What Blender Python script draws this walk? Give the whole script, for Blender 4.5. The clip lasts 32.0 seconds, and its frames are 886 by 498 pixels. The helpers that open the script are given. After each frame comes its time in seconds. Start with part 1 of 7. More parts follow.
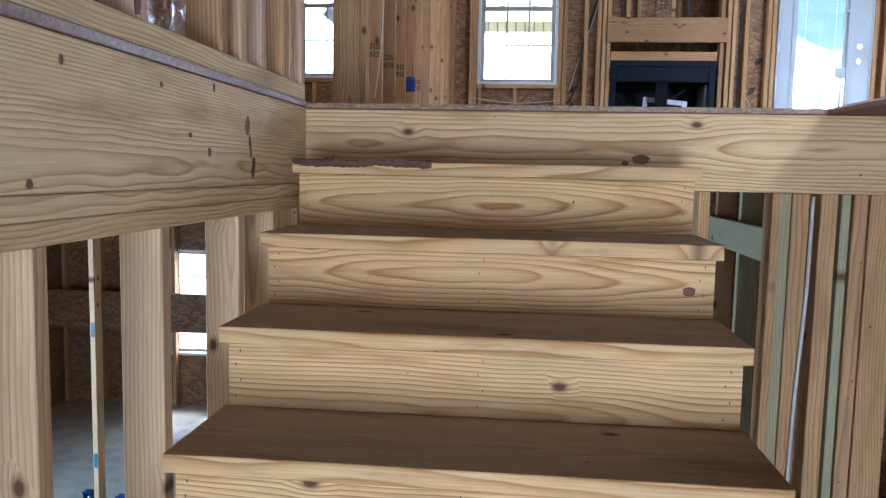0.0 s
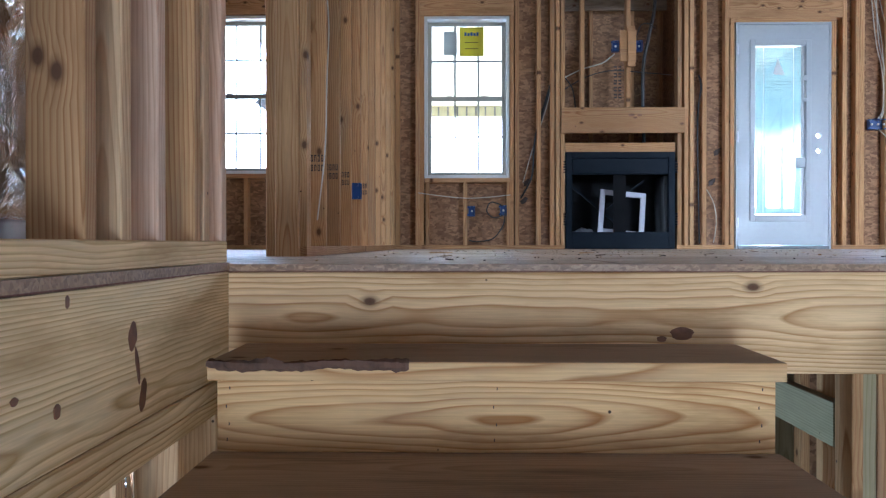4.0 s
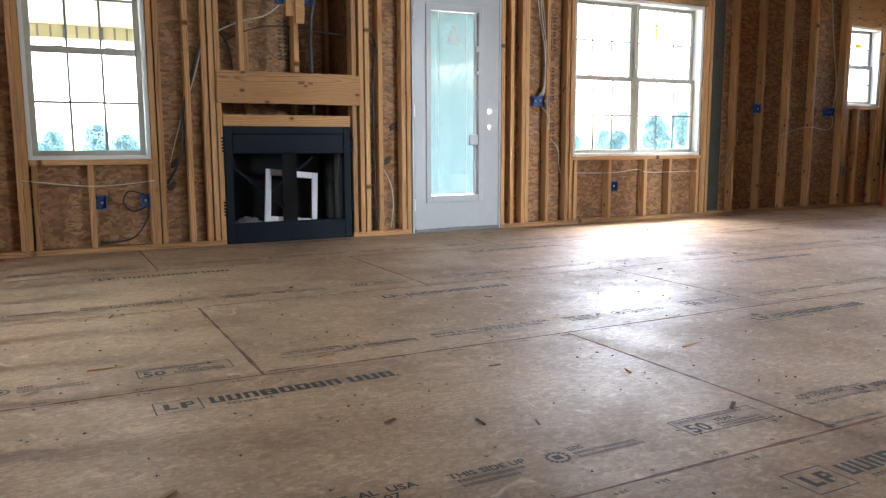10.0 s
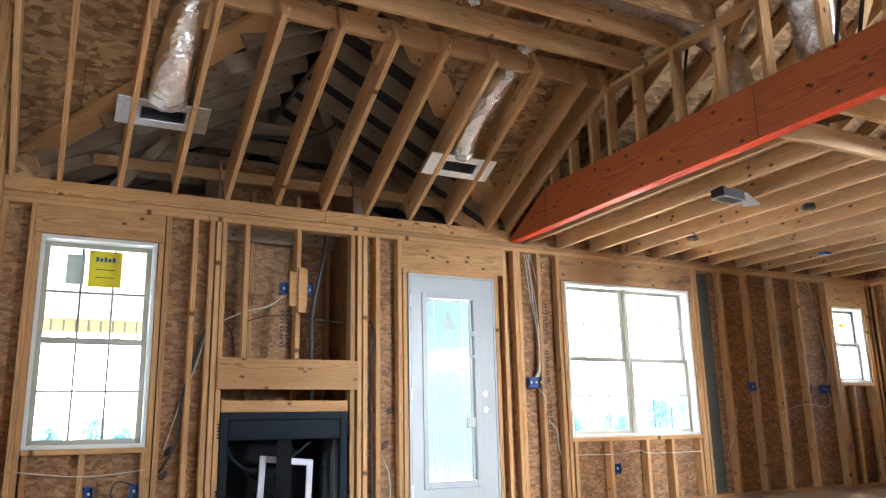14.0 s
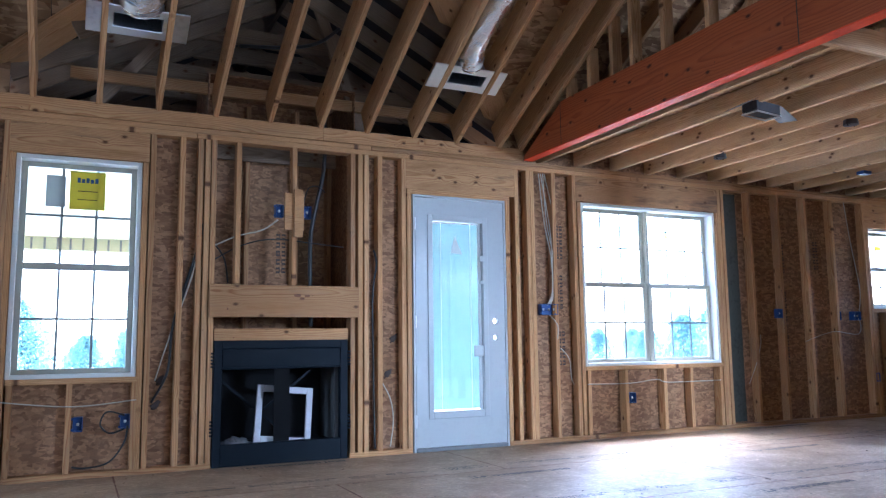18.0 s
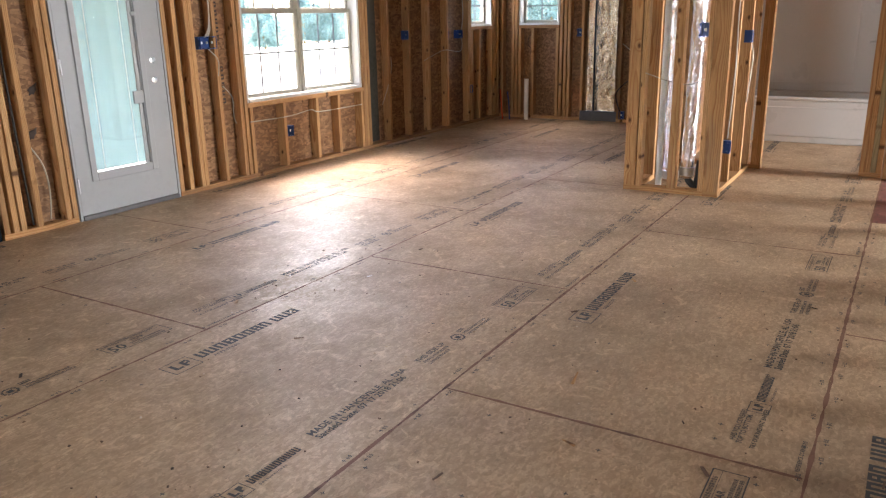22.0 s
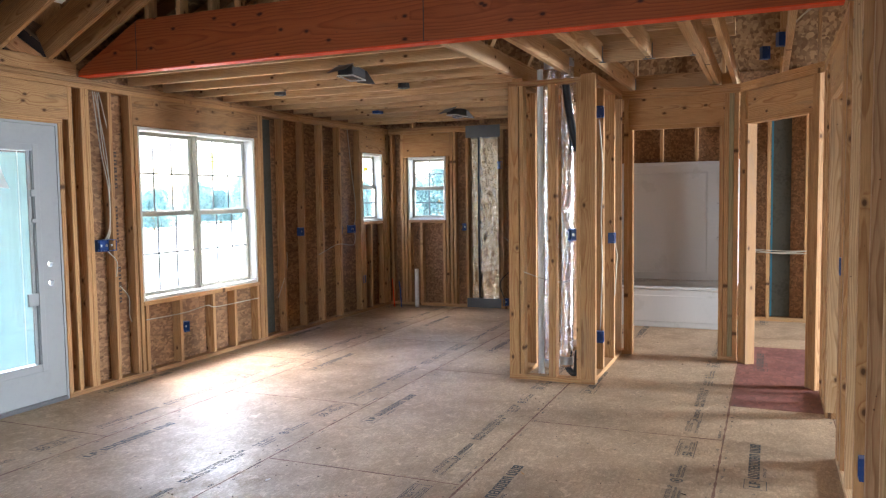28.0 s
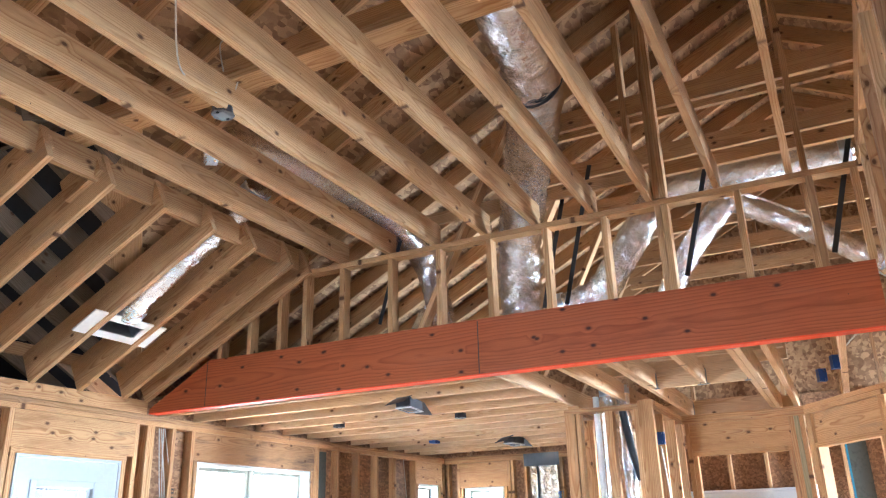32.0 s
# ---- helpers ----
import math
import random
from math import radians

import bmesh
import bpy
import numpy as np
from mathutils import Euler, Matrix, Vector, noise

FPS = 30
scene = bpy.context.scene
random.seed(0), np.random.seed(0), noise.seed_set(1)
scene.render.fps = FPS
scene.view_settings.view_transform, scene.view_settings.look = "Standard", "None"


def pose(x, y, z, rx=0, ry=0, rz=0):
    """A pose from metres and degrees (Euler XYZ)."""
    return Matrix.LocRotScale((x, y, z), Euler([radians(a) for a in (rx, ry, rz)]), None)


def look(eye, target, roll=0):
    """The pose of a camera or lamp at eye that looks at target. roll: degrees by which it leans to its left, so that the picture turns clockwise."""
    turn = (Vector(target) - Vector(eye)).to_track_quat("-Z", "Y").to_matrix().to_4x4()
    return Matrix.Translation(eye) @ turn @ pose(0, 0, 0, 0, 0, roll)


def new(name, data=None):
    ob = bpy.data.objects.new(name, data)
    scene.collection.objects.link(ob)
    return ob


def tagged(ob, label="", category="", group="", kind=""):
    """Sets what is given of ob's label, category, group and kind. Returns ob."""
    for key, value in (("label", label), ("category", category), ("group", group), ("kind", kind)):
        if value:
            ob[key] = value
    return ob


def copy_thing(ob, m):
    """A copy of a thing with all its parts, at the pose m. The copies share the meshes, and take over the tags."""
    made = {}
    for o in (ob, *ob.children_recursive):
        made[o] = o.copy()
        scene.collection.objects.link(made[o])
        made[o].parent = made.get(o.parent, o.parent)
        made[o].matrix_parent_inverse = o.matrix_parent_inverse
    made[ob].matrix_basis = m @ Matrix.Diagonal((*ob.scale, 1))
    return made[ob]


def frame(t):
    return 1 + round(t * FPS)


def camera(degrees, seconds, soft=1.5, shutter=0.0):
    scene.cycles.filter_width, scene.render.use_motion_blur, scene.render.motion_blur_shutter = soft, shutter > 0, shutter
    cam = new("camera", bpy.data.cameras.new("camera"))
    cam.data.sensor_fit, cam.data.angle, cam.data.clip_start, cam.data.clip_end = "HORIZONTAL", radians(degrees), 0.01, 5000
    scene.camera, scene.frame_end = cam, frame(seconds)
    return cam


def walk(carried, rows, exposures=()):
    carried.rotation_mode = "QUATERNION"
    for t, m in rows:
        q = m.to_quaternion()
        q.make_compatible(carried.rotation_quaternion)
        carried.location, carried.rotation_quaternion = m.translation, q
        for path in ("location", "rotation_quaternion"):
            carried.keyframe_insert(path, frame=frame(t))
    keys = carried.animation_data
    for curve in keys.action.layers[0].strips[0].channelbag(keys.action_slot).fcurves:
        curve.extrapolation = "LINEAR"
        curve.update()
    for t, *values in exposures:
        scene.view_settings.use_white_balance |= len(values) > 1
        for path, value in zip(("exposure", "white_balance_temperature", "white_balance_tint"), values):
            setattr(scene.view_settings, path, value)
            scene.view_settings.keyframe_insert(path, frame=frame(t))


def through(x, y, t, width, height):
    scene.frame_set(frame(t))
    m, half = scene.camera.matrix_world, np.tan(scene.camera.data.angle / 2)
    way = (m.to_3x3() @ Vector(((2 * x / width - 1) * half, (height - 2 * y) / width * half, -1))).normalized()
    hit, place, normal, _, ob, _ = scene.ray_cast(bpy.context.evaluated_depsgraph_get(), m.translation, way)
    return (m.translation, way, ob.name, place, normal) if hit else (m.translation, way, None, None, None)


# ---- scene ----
cam = camera(59.58, 32.0, 1.25)
# seconds, eye x, y, z, yaw (to the left of +y), pitch, roll
ROWS = [
    (0.0, 0.277, 0.078, -0.214, 5.67, -5.74, 1.17),
    (0.5, 0.246, 0.140, -0.242, 3.03, -15.84, 1.76),
    (1.0, 0.203, 0.136, -0.093, 2.86, -19.42, 1.60),
    (1.5, 0.194, 0.108, 0.003, 3.86, -13.86, 1.19),
    (2.0, 0.198, 0.134, 0.058, 4.67, -8.94, 1.34),
    (2.5, 0.203, 0.121, 0.056, 4.73, -4.99, 1.06),
    (3.0, 0.237, 0.217, 0.039, 5.75, -1.78, 0.67),
    (3.5, 0.176, 0.441, 0.045, 6.28, -0.89, 1.26),
    (4.0, 0.119, 0.740, 0.047, 1.13, -0.36, -0.03),
    (4.5, 0.120, 1.079, 0.119, -2.69, -0.58, 0.16),
    (6.5, 0.029, 1.950, 0.535, -6.98, -0.55, -0.06),
    (7.0, -0.013, 1.985, 0.658, -13.51, -2.23, -0.10),
    (7.5, -0.059, 2.001, 0.650, -19.01, -5.48, -0.03),
    (8.0, -0.072, 1.990, 0.653, -21.42, -8.05, -0.05),
    (8.5, -0.080, 1.978, 0.653, -23.29, -9.32, -0.01),
    (9.0, -0.084, 1.961, 0.680, -25.23, -10.27, -0.00),
    (9.5, -0.110, 1.955, 0.747, -26.83, -10.28, -0.10),
    (10.0, -0.125, 1.947, 0.761, -27.35, -7.78, -0.16),
    (10.5, -0.117, 1.924, 0.766, -27.53, -4.78, -0.30),
    (11.0, -0.113, 1.927, 0.763, -27.71, -1.54, -0.36),
    (11.5, -0.117, 1.934, 0.759, -27.80, 0.21, -0.48),
    (12.0, -0.128, 1.934, 0.764, -27.95, 1.22, -0.53),
    (12.5, -0.126, 1.905, 0.774, -28.00, 2.75, -0.67),
    (13.0, -0.139, 1.893, 0.743, -28.16, 6.21, -0.90),
    (13.5, -0.131, 1.885, 0.728, -28.04, 10.13, -1.10),
    (14.0, -0.119, 1.870, 0.721, -27.47, 13.25, -1.23),
    (14.5, -0.110, 1.862, 0.739, -27.01, 16.15, -1.25),
    (15.0, -0.102, 1.836, 0.729, -26.71, 19.73, -1.45),
    (15.5, -0.103, 1.838, 0.748, -26.70, 22.65, -1.75),
    (17.5, 0.045, 2.019, 0.784, -25.465, 14.36, -0.80),
    (18.0, 0.205, 2.140, 0.855, -25.377, 6.955, -0.697),
    (18.5, 0.215, 2.278, 0.908, -25.207, 0.222, -0.60),
    (19.0, 0.179, 2.454, 1.034, -25.26, -3.52, -0.53),
    (19.5, 0.150, 2.630, 1.075, -25.606, -8.247, -0.577),
    (20.0, 0.054, 2.825, 1.173, -25.881, -11.139, -0.726),
    (20.5, -0.029, 3.028, 1.295, -26.067, -12.669, -0.576),
    (21.0, -0.138, 3.145, 1.335, -28.205, -14.616, -0.629),
    (21.5, -0.298, 3.124, 1.305, -41.48, -14.59, -1.28),
    (22.0, -0.469, 3.112, 1.296, -58.91, -16.66, -1.10),
    (22.5, -0.575, 3.098, 1.293, -63.35, -21.26, -0.36),
    (23.0, -0.627, 3.042, 1.317, -64.18, -23.82, -0.30),
    (23.5, -0.641, 3.015, 1.366, -64.74, -24.35, -0.31),
    (24.0, -0.665, 2.996, 1.424, -65.29, -24.16, -0.34),
    (24.5, -0.693, 2.996, 1.462, -65.88, -21.38, -0.37),
    (25.0, -0.686, 2.996, 1.458, -66.14, -16.72, -0.43),
    (25.5, -0.688, 2.990, 1.457, -66.35, -14.11, -0.51),
    (27.5, -0.717, 2.990, 1.481, -67.02, -6.04, -0.70),
    (28.0, -0.715, 2.992, 1.491, -67.12, -3.84, -0.78),
    (28.5, -0.731, 2.994, 1.508, -67.18, -1.58, -0.79),
    (29.0, -0.736, 2.999, 1.525, -67.10, 1.88, -0.87),
    (29.5, -0.750, 2.998, 1.523, -66.72, 6.70, -0.97),
    (30.0, -0.763, 2.985, 1.528, -65.83, 10.51, -1.12),
    (30.5, -0.769, 2.985, 1.522, -64.92, 13.40, -1.24),
    (31.0, -0.782, 2.982, 1.519, -64.30, 15.60, -1.37),
    (31.5, -0.794, 2.977, 1.522, -63.96, 17.82, -1.57),
    (32.0, -0.781, 2.973, 1.517, -63.57, 19.99, -1.55),
]


def row_pose(x, y, z, yaw, pitch, roll):
    a, b = radians(yaw), radians(pitch)
    ahead = Vector((-math.sin(a) * math.cos(b), math.cos(a) * math.cos(b), math.sin(b)))
    return look((x, y, z), Vector((x, y, z)) + ahead, roll)


walk(cam, [(r[0], row_pose(*r[1:])) for r in ROWS], [
    (0.0, 4.98, 5000, 10), (1.0, 5.45, 5900, 10), (2.0, 5.15, 5100, 10), (3.0, 4.98, 4750, 9), (4.5, 4.8, 5300, 9), (7.0, 4.8, 5800, 10), (10.0, 4.72, 6200, 10), (13.0, 4.82, 6700, 10), (14.0, 5.4, 6000, 8), (15.2, 6.3, 4900, 3), (17.5, 5.8, 4800, 5), (18.0, 4.8, 4700, 10),
    (19.0, 4.4, 6200, 11), (20.0, 4.5, 6900, 14), (22.0, 4.65, 6900, 16), (23.0, 4.52, 5700, 9), (24.0, 4.6, 5700, 9), (25.0, 4.85, 5800, 10), (28.0, 4.8, 6000, 10), (30.0, 5.84, 5400, 6), (32.0, 6.38, 5100, 6)])
SKY, SUN, EXPOSURE = 0.15, 0.29, 4.8
scene.view_settings.exposure = EXPOSURE

# ---- light ----
world = bpy.data.worlds.new("sky")
scene.world = world
world.use_nodes = True
wn, wl = world.node_tree.nodes, world.node_tree.links
sky = wn.new("ShaderNodeTexSky")
sky.sky_type, sky.sun_disc = "NISHITA", False
sky.sun_elevation, sky.sun_rotation = radians(59.8), radians(31.0)
sky.air_density, sky.dust_density = 1.0, 3.0
wn["Background"].inputs["Strength"].default_value = SKY
wl.new(sky.outputs[0], wn["Background"].inputs["Color"])
sun = new("sun", bpy.data.lights.new("sun", "SUN"))
sun.data.energy, sun.data.angle, sun.data.color = SUN, radians(45), (1.0, 0.96, 0.90)
sun.matrix_world = look((0, 0, 0), (-0.30, -0.50, -1.0))


def area_lamp(name, x, y, z, tx, ty, tz, w, h, power, spread=180):
    lamp = new(name, bpy.data.lights.new(name, "AREA"))
    lamp.data.shape, lamp.data.size, lamp.data.size_y, lamp.data.energy = "RECTANGLE", w, h, power
    lamp.data.spread = radians(spread)
    lamp.data.color = (0.88, 0.95, 1.0)
    lamp.matrix_world = look((x, y, z), (tx, ty, tz))
    return lamp


# area lamp outside the wide far window, added to strengthen its daylight
area_lamp("window_light_north", 13.6, 13.8, 4.2, 5.1, 7.9, 1.5, 7.5, 2.6, 46).data.color = (1.0, 0.98, 0.93)
# added lamps behind the walk, before plain walls that have no openings
area_lamp("window_light_stair", 2.3, -3.35, 2.2, -0.45, 1.7, -0.2, 2.0, 1.4, 0.6, 68)
area_lamp("window_light_low_south", 0.6, -3.4, -1.5, 0.9, 2.6, -1.0, 1.8, 1.6, 3.0, 110)
area_lamp("window_light_south", 2.6, -3.35, 1.9, 3.6, 3.0, -0.4, 0.9, 0.8, 1.8, 56)
area_lamp("window_light_west", -4.5, 5.3, 1.7, 0.0, 5.2, -0.3, 1.1, 1.0, 2.8, 80)
area_lamp("window_light_hall", -4.5, 0.6, 1.4, 0.0, 1.6, 0.0, 2.0, 1.5, 0.35, 70)
area_lamp("window_light_low", -4.5, 3.0, -1.4, 0.0, 2.5, -2.0, 2.4, 1.2, 6.5).data.color = (0.66, 0.85, 1.0)
area_lamp("window_light_bed", 7.2, -3.35, 1.6, 6.6, 3.0, 0.4, 1.6, 1.4, 13, 80)

# ---- materials ----
def material(name, rough=0.7, metal=0.0):
    m = bpy.data.materials.new(name)
    m.use_nodes = True
    n, l = m.node_tree.nodes, m.node_tree.links
    p = n["Principled BSDF"]
    p.inputs["Roughness"].default_value, p.inputs["Metallic"].default_value = rough, metal
    return m, n, l, p


def node(n, l, kind, sets=(), **ins):
    x = n.new(kind)
    for k, v in sets:
        if k == "op":
            x.operation = v
        elif k == "blend":
            x.data_type, x.blend_type = "RGBA", v
        elif k == "mode":
            x.wave_type = v
        elif k == "dir":
            x.bands_direction = v
        elif k == "feature":
            x.feature = v
    for k, v in ins.items():
        key = int(k[1:]) if k[0] == "i" and k[1:].isdigit() else k
        s = x.inputs[key]
        if isinstance(v, bpy.types.NodeSocket):
            l.new(v, s)
        else:
            s.default_value = v
    return x


def ramp(n, l, fac, *stops):
    r = n.new("ShaderNodeValToRGB")
    while len(r.color_ramp.elements) < len(stops):
        r.color_ramp.elements.new(0.5)
    for e, (pos, c) in zip(r.color_ramp.elements, stops):
        e.position = pos
        e.color = (*c, 1) if len(c) == 3 else (c[0], c[0], c[0], 1)
    l.new(fac, r.inputs[0])
    return r.outputs[0]


def mixed(n, l, fac, a, b, blend="MIX"):
    x = n.new("ShaderNodeMix")
    x.data_type, x.blend_type = "RGBA", blend
    for s, v in ((0, fac), (6, a), (7, b)):
        if isinstance(v, bpy.types.NodeSocket):
            l.new(v, x.inputs[s])
        else:
            x.inputs[s].default_value = (*v, 1) if isinstance(v, tuple) else v
    return x.outputs[2]


def bumped(n, l, p, height, strength=0.3, distance=0.002):
    b = node(n, l, "ShaderNodeBump", Strength=strength, Distance=distance, Height=height)
    l.new(b.outputs[0], p.inputs["Normal"])


def wood(name, light, dark, knot=(0.10, 0.045, 0.02), vary=0.33, rough=0.72, ring=0.009, stain=0.4, knots=0.2, nails=0.75, upright=False, soil=(0.19, 0.145, 0.11), flame=0.12):
    """Flat-sawn softwood: growth rings round a pith beside each board, knots that bend them, stains, a tone for each board."""
    m, n, l, p = material(name, rough)
    p.inputs["Specular IOR Level"].default_value = 0.25
    tc = n.new("ShaderNodeTexCoord")
    info = n.new("ShaderNodeObjectInfo")
    off = node(n, l, "ShaderNodeMath", [("op", "MULTIPLY")], i0=info.outputs["Random"], i1=57.0)
    shift = node(n, l, "ShaderNodeCombineXYZ", X=off.outputs[0])
    turned = node(n, l, "ShaderNodeMapping", Vector=tc.outputs["Object"])
    turned.inputs["Rotation"].default_value = (radians(90) if upright else 0, 0, 0)
    along = node(n, l, "ShaderNodeVectorMath", [("op", "ADD")], i0=turned.outputs[0], i1=shift.outputs[0])
    at = along.outputs[0]
    # knots
    knots_map = node(n, l, "ShaderNodeMapping", Vector=at)
    knots_map.inputs["Scale"].default_value = (5.5, 9, 9)
    vor = node(n, l, "ShaderNodeTexVoronoi", Vector=knots_map.outputs[0], Scale=1.0, Randomness=1.0)
    vor.voronoi_dimensions = "2D"
    pick = node(n, l, "ShaderNodeSeparateColor", Color=vor.outputs["Color"])
    rare = node(n, l, "ShaderNodeMath", [("op", "GREATER_THAN")], i0=pick.outputs[0], i1=1 - knots)
    core = ramp(n, l, vor.outputs["Distance"], (0.0, (1,)), (0.06, (0.95,)), (0.095, (0.45,)), (0.16, (0,)))
    core = node(n, l, "ShaderNodeMath", [("op", "MULTIPLY")], i0=core, i1=rare.outputs[0])
    bend = ramp(n, l, vor.outputs["Distance"], (0.0, (1,)), (0.1, (0.6,)), (0.32, (0,)))
    bend = node(n, l, "ShaderNodeMath", [("op", "MULTIPLY")], i0=bend, i1=rare.outputs[0])
    # rings
    warp_map = node(n, l, "ShaderNodeMapping", Vector=at)
    warp_map.inputs["Scale"].default_value = (1.1, 4.5, 4.5)
    warp = node(n, l, "ShaderNodeTexNoise", Vector=warp_map.outputs[0], Scale=1.0, Detail=3.0, Roughness=0.55)
    sep = node(n, l, "ShaderNodeSeparateXYZ", Vector=turned.outputs[0])
    r2 = node(n, l, "ShaderNodeMath", [("op", "MULTIPLY_ADD")], i0=info.outputs["Random"], i1=0.16, i2=-0.08)
    py = node(n, l, "ShaderNodeMath", [("op", "ADD")], i0=sep.outputs[1], i1=r2.outputs[0])
    drift_map = node(n, l, "ShaderNodeMapping", Vector=at)
    drift_map.inputs["Scale"].default_value = (0.75, 0.6, 0.6)
    drift = node(n, l, "ShaderNodeTexNoise", Vector=drift_map.outputs[0], Scale=1.0, Detail=3.5, Roughness=0.4)
    depth = node(n, l, "ShaderNodeMath", [("op", "MULTIPLY_ADD")], i0=drift.outputs[0], i1=flame, i2=0.045 - flame / 2)
    pz = node(n, l, "ShaderNodeMath", [("op", "ADD")], i0=sep.outputs[2], i1=depth.outputs[0])
    vec = node(n, l, "ShaderNodeCombineXYZ", Y=py.outputs[0], Z=pz.outputs[0])
    rad = node(n, l, "ShaderNodeVectorMath", [("op", "LENGTH")], i0=vec.outputs[0])
    rr = node(n, l, "ShaderNodeMath", [("op", "MULTIPLY_ADD")], i0=warp.outputs[0], i1=0.04, i2=rad.outputs["Value"])
    rr = node(n, l, "ShaderNodeMath", [("op", "MULTIPLY_ADD")], i0=bend.outputs[0], i1=0.014, i2=rr.outputs[0])
    turns = node(n, l, "ShaderNodeMath", [("op", "DIVIDE")], i0=rr.outputs[0], i1=ring)
    rings = node(n, l, "ShaderNodeMath", [("op", "FRACT")], i0=turns.outputs[0])
    mid = tuple(0.6 * a + 0.4 * b for a, b in zip(light, dark))
    base = ramp(n, l, rings.outputs[0], (0.0, light), (0.36, tuple(0.88 * a + 0.12 * b for a, b in zip(light, dark))), (0.62, mid), (0.86, dark), (1.0, light))
    fade_map = node(n, l, "ShaderNodeMapping", Vector=at)
    fade_map.inputs["Scale"].default_value = (1.6, 24, 24)
    fade = node(n, l, "ShaderNodeTexNoise", Vector=fade_map.outputs[0], Scale=1.0, Detail=4.0, Roughness=0.6)
    base = mixed(n, l, ramp(n, l, fade.outputs[0], (0.40, (0.0,)), (0.66, (0.5,))), base, tuple(0.78 * a + 0.22 * b for a, b in zip(light, dark)))
    # fibre, board tone, stains
    fibre_map = node(n, l, "ShaderNodeMapping", Vector=at)
    fibre_map.inputs["Scale"].default_value = (7, 260, 260)
    fibre = node(n, l, "ShaderNodeTexNoise", Vector=fibre_map.outputs[0], Scale=1.0, Detail=3.0)
    base = mixed(n, l, 1.0, base, ramp(n, l, fibre.outputs[0], (0.3, (0.86, 0.84, 0.82)), (0.7, (1.06, 1.05, 1.04))), "MULTIPLY")
    tone = ramp(n, l, info.outputs["Random"], (0.0, (1 - vary, 1 - 1.2 * vary, 1 - 1.35 * vary)), (0.25, (0.98, 0.90, 0.82)), (0.5, (1.04, 1.0, 0.94)), (0.75, (0.93, 0.84, 0.74)), (1.0, (1.10, 1.09, 1.06)))
    base = mixed(n, l, 1.0, base, tone, "MULTIPLY")
    patch_map = node(n, l, "ShaderNodeMapping", Vector=at)
    patch_map.inputs["Scale"].default_value = (1.1, 7, 7)
    patch = node(n, l, "ShaderNodeTexNoise", Vector=patch_map.outputs[0], Scale=1.4, Detail=5.0, Roughness=0.68)
    base = mixed(n, l, ramp(n, l, patch.outputs[0], (0.54, (0,)), (0.74, (stain,))), base, soil)
    warm = ramp(n, l, patch.outputs[0], (0.30, (0.75,)), (0.47, (0,)))
    base = mixed(n, l, warm, base, tuple(0.9 * c for c in dark))
    base = mixed(n, l, core.outputs[0], base, knot)
    # nail heads and pin marks
    pins = node(n, l, "ShaderNodeTexVoronoi", Vector=at, Scale=12.0, Randomness=1.0)
    pin_pick = node(n, l, "ShaderNodeSeparateColor", Color=pins.outputs["Color"])
    pin_rare = node(n, l, "ShaderNodeMath", [("op", "LESS_THAN")], i0=pin_pick.outputs[1], i1=nails)
    pin = node(n, l, "ShaderNodeMath", [("op", "MULTIPLY")], i0=ramp(n, l, pins.outputs["Distance"], (0.03, (0.95,)), (0.05, (0,))), i1=pin_rare.outputs[0])
    base = mixed(n, l, pin.outputs[0], base, (0.05, 0.03, 0.02))
    l.new(base, p.inputs["Base Color"])
    h = node(n, l, "ShaderNodeMath", [("op", "ADD")], i0=fibre.outputs[0], i1=rings.outputs[0])
    bumped(n, l, p, h.outputs[0], 0.2, 0.001)
    return m


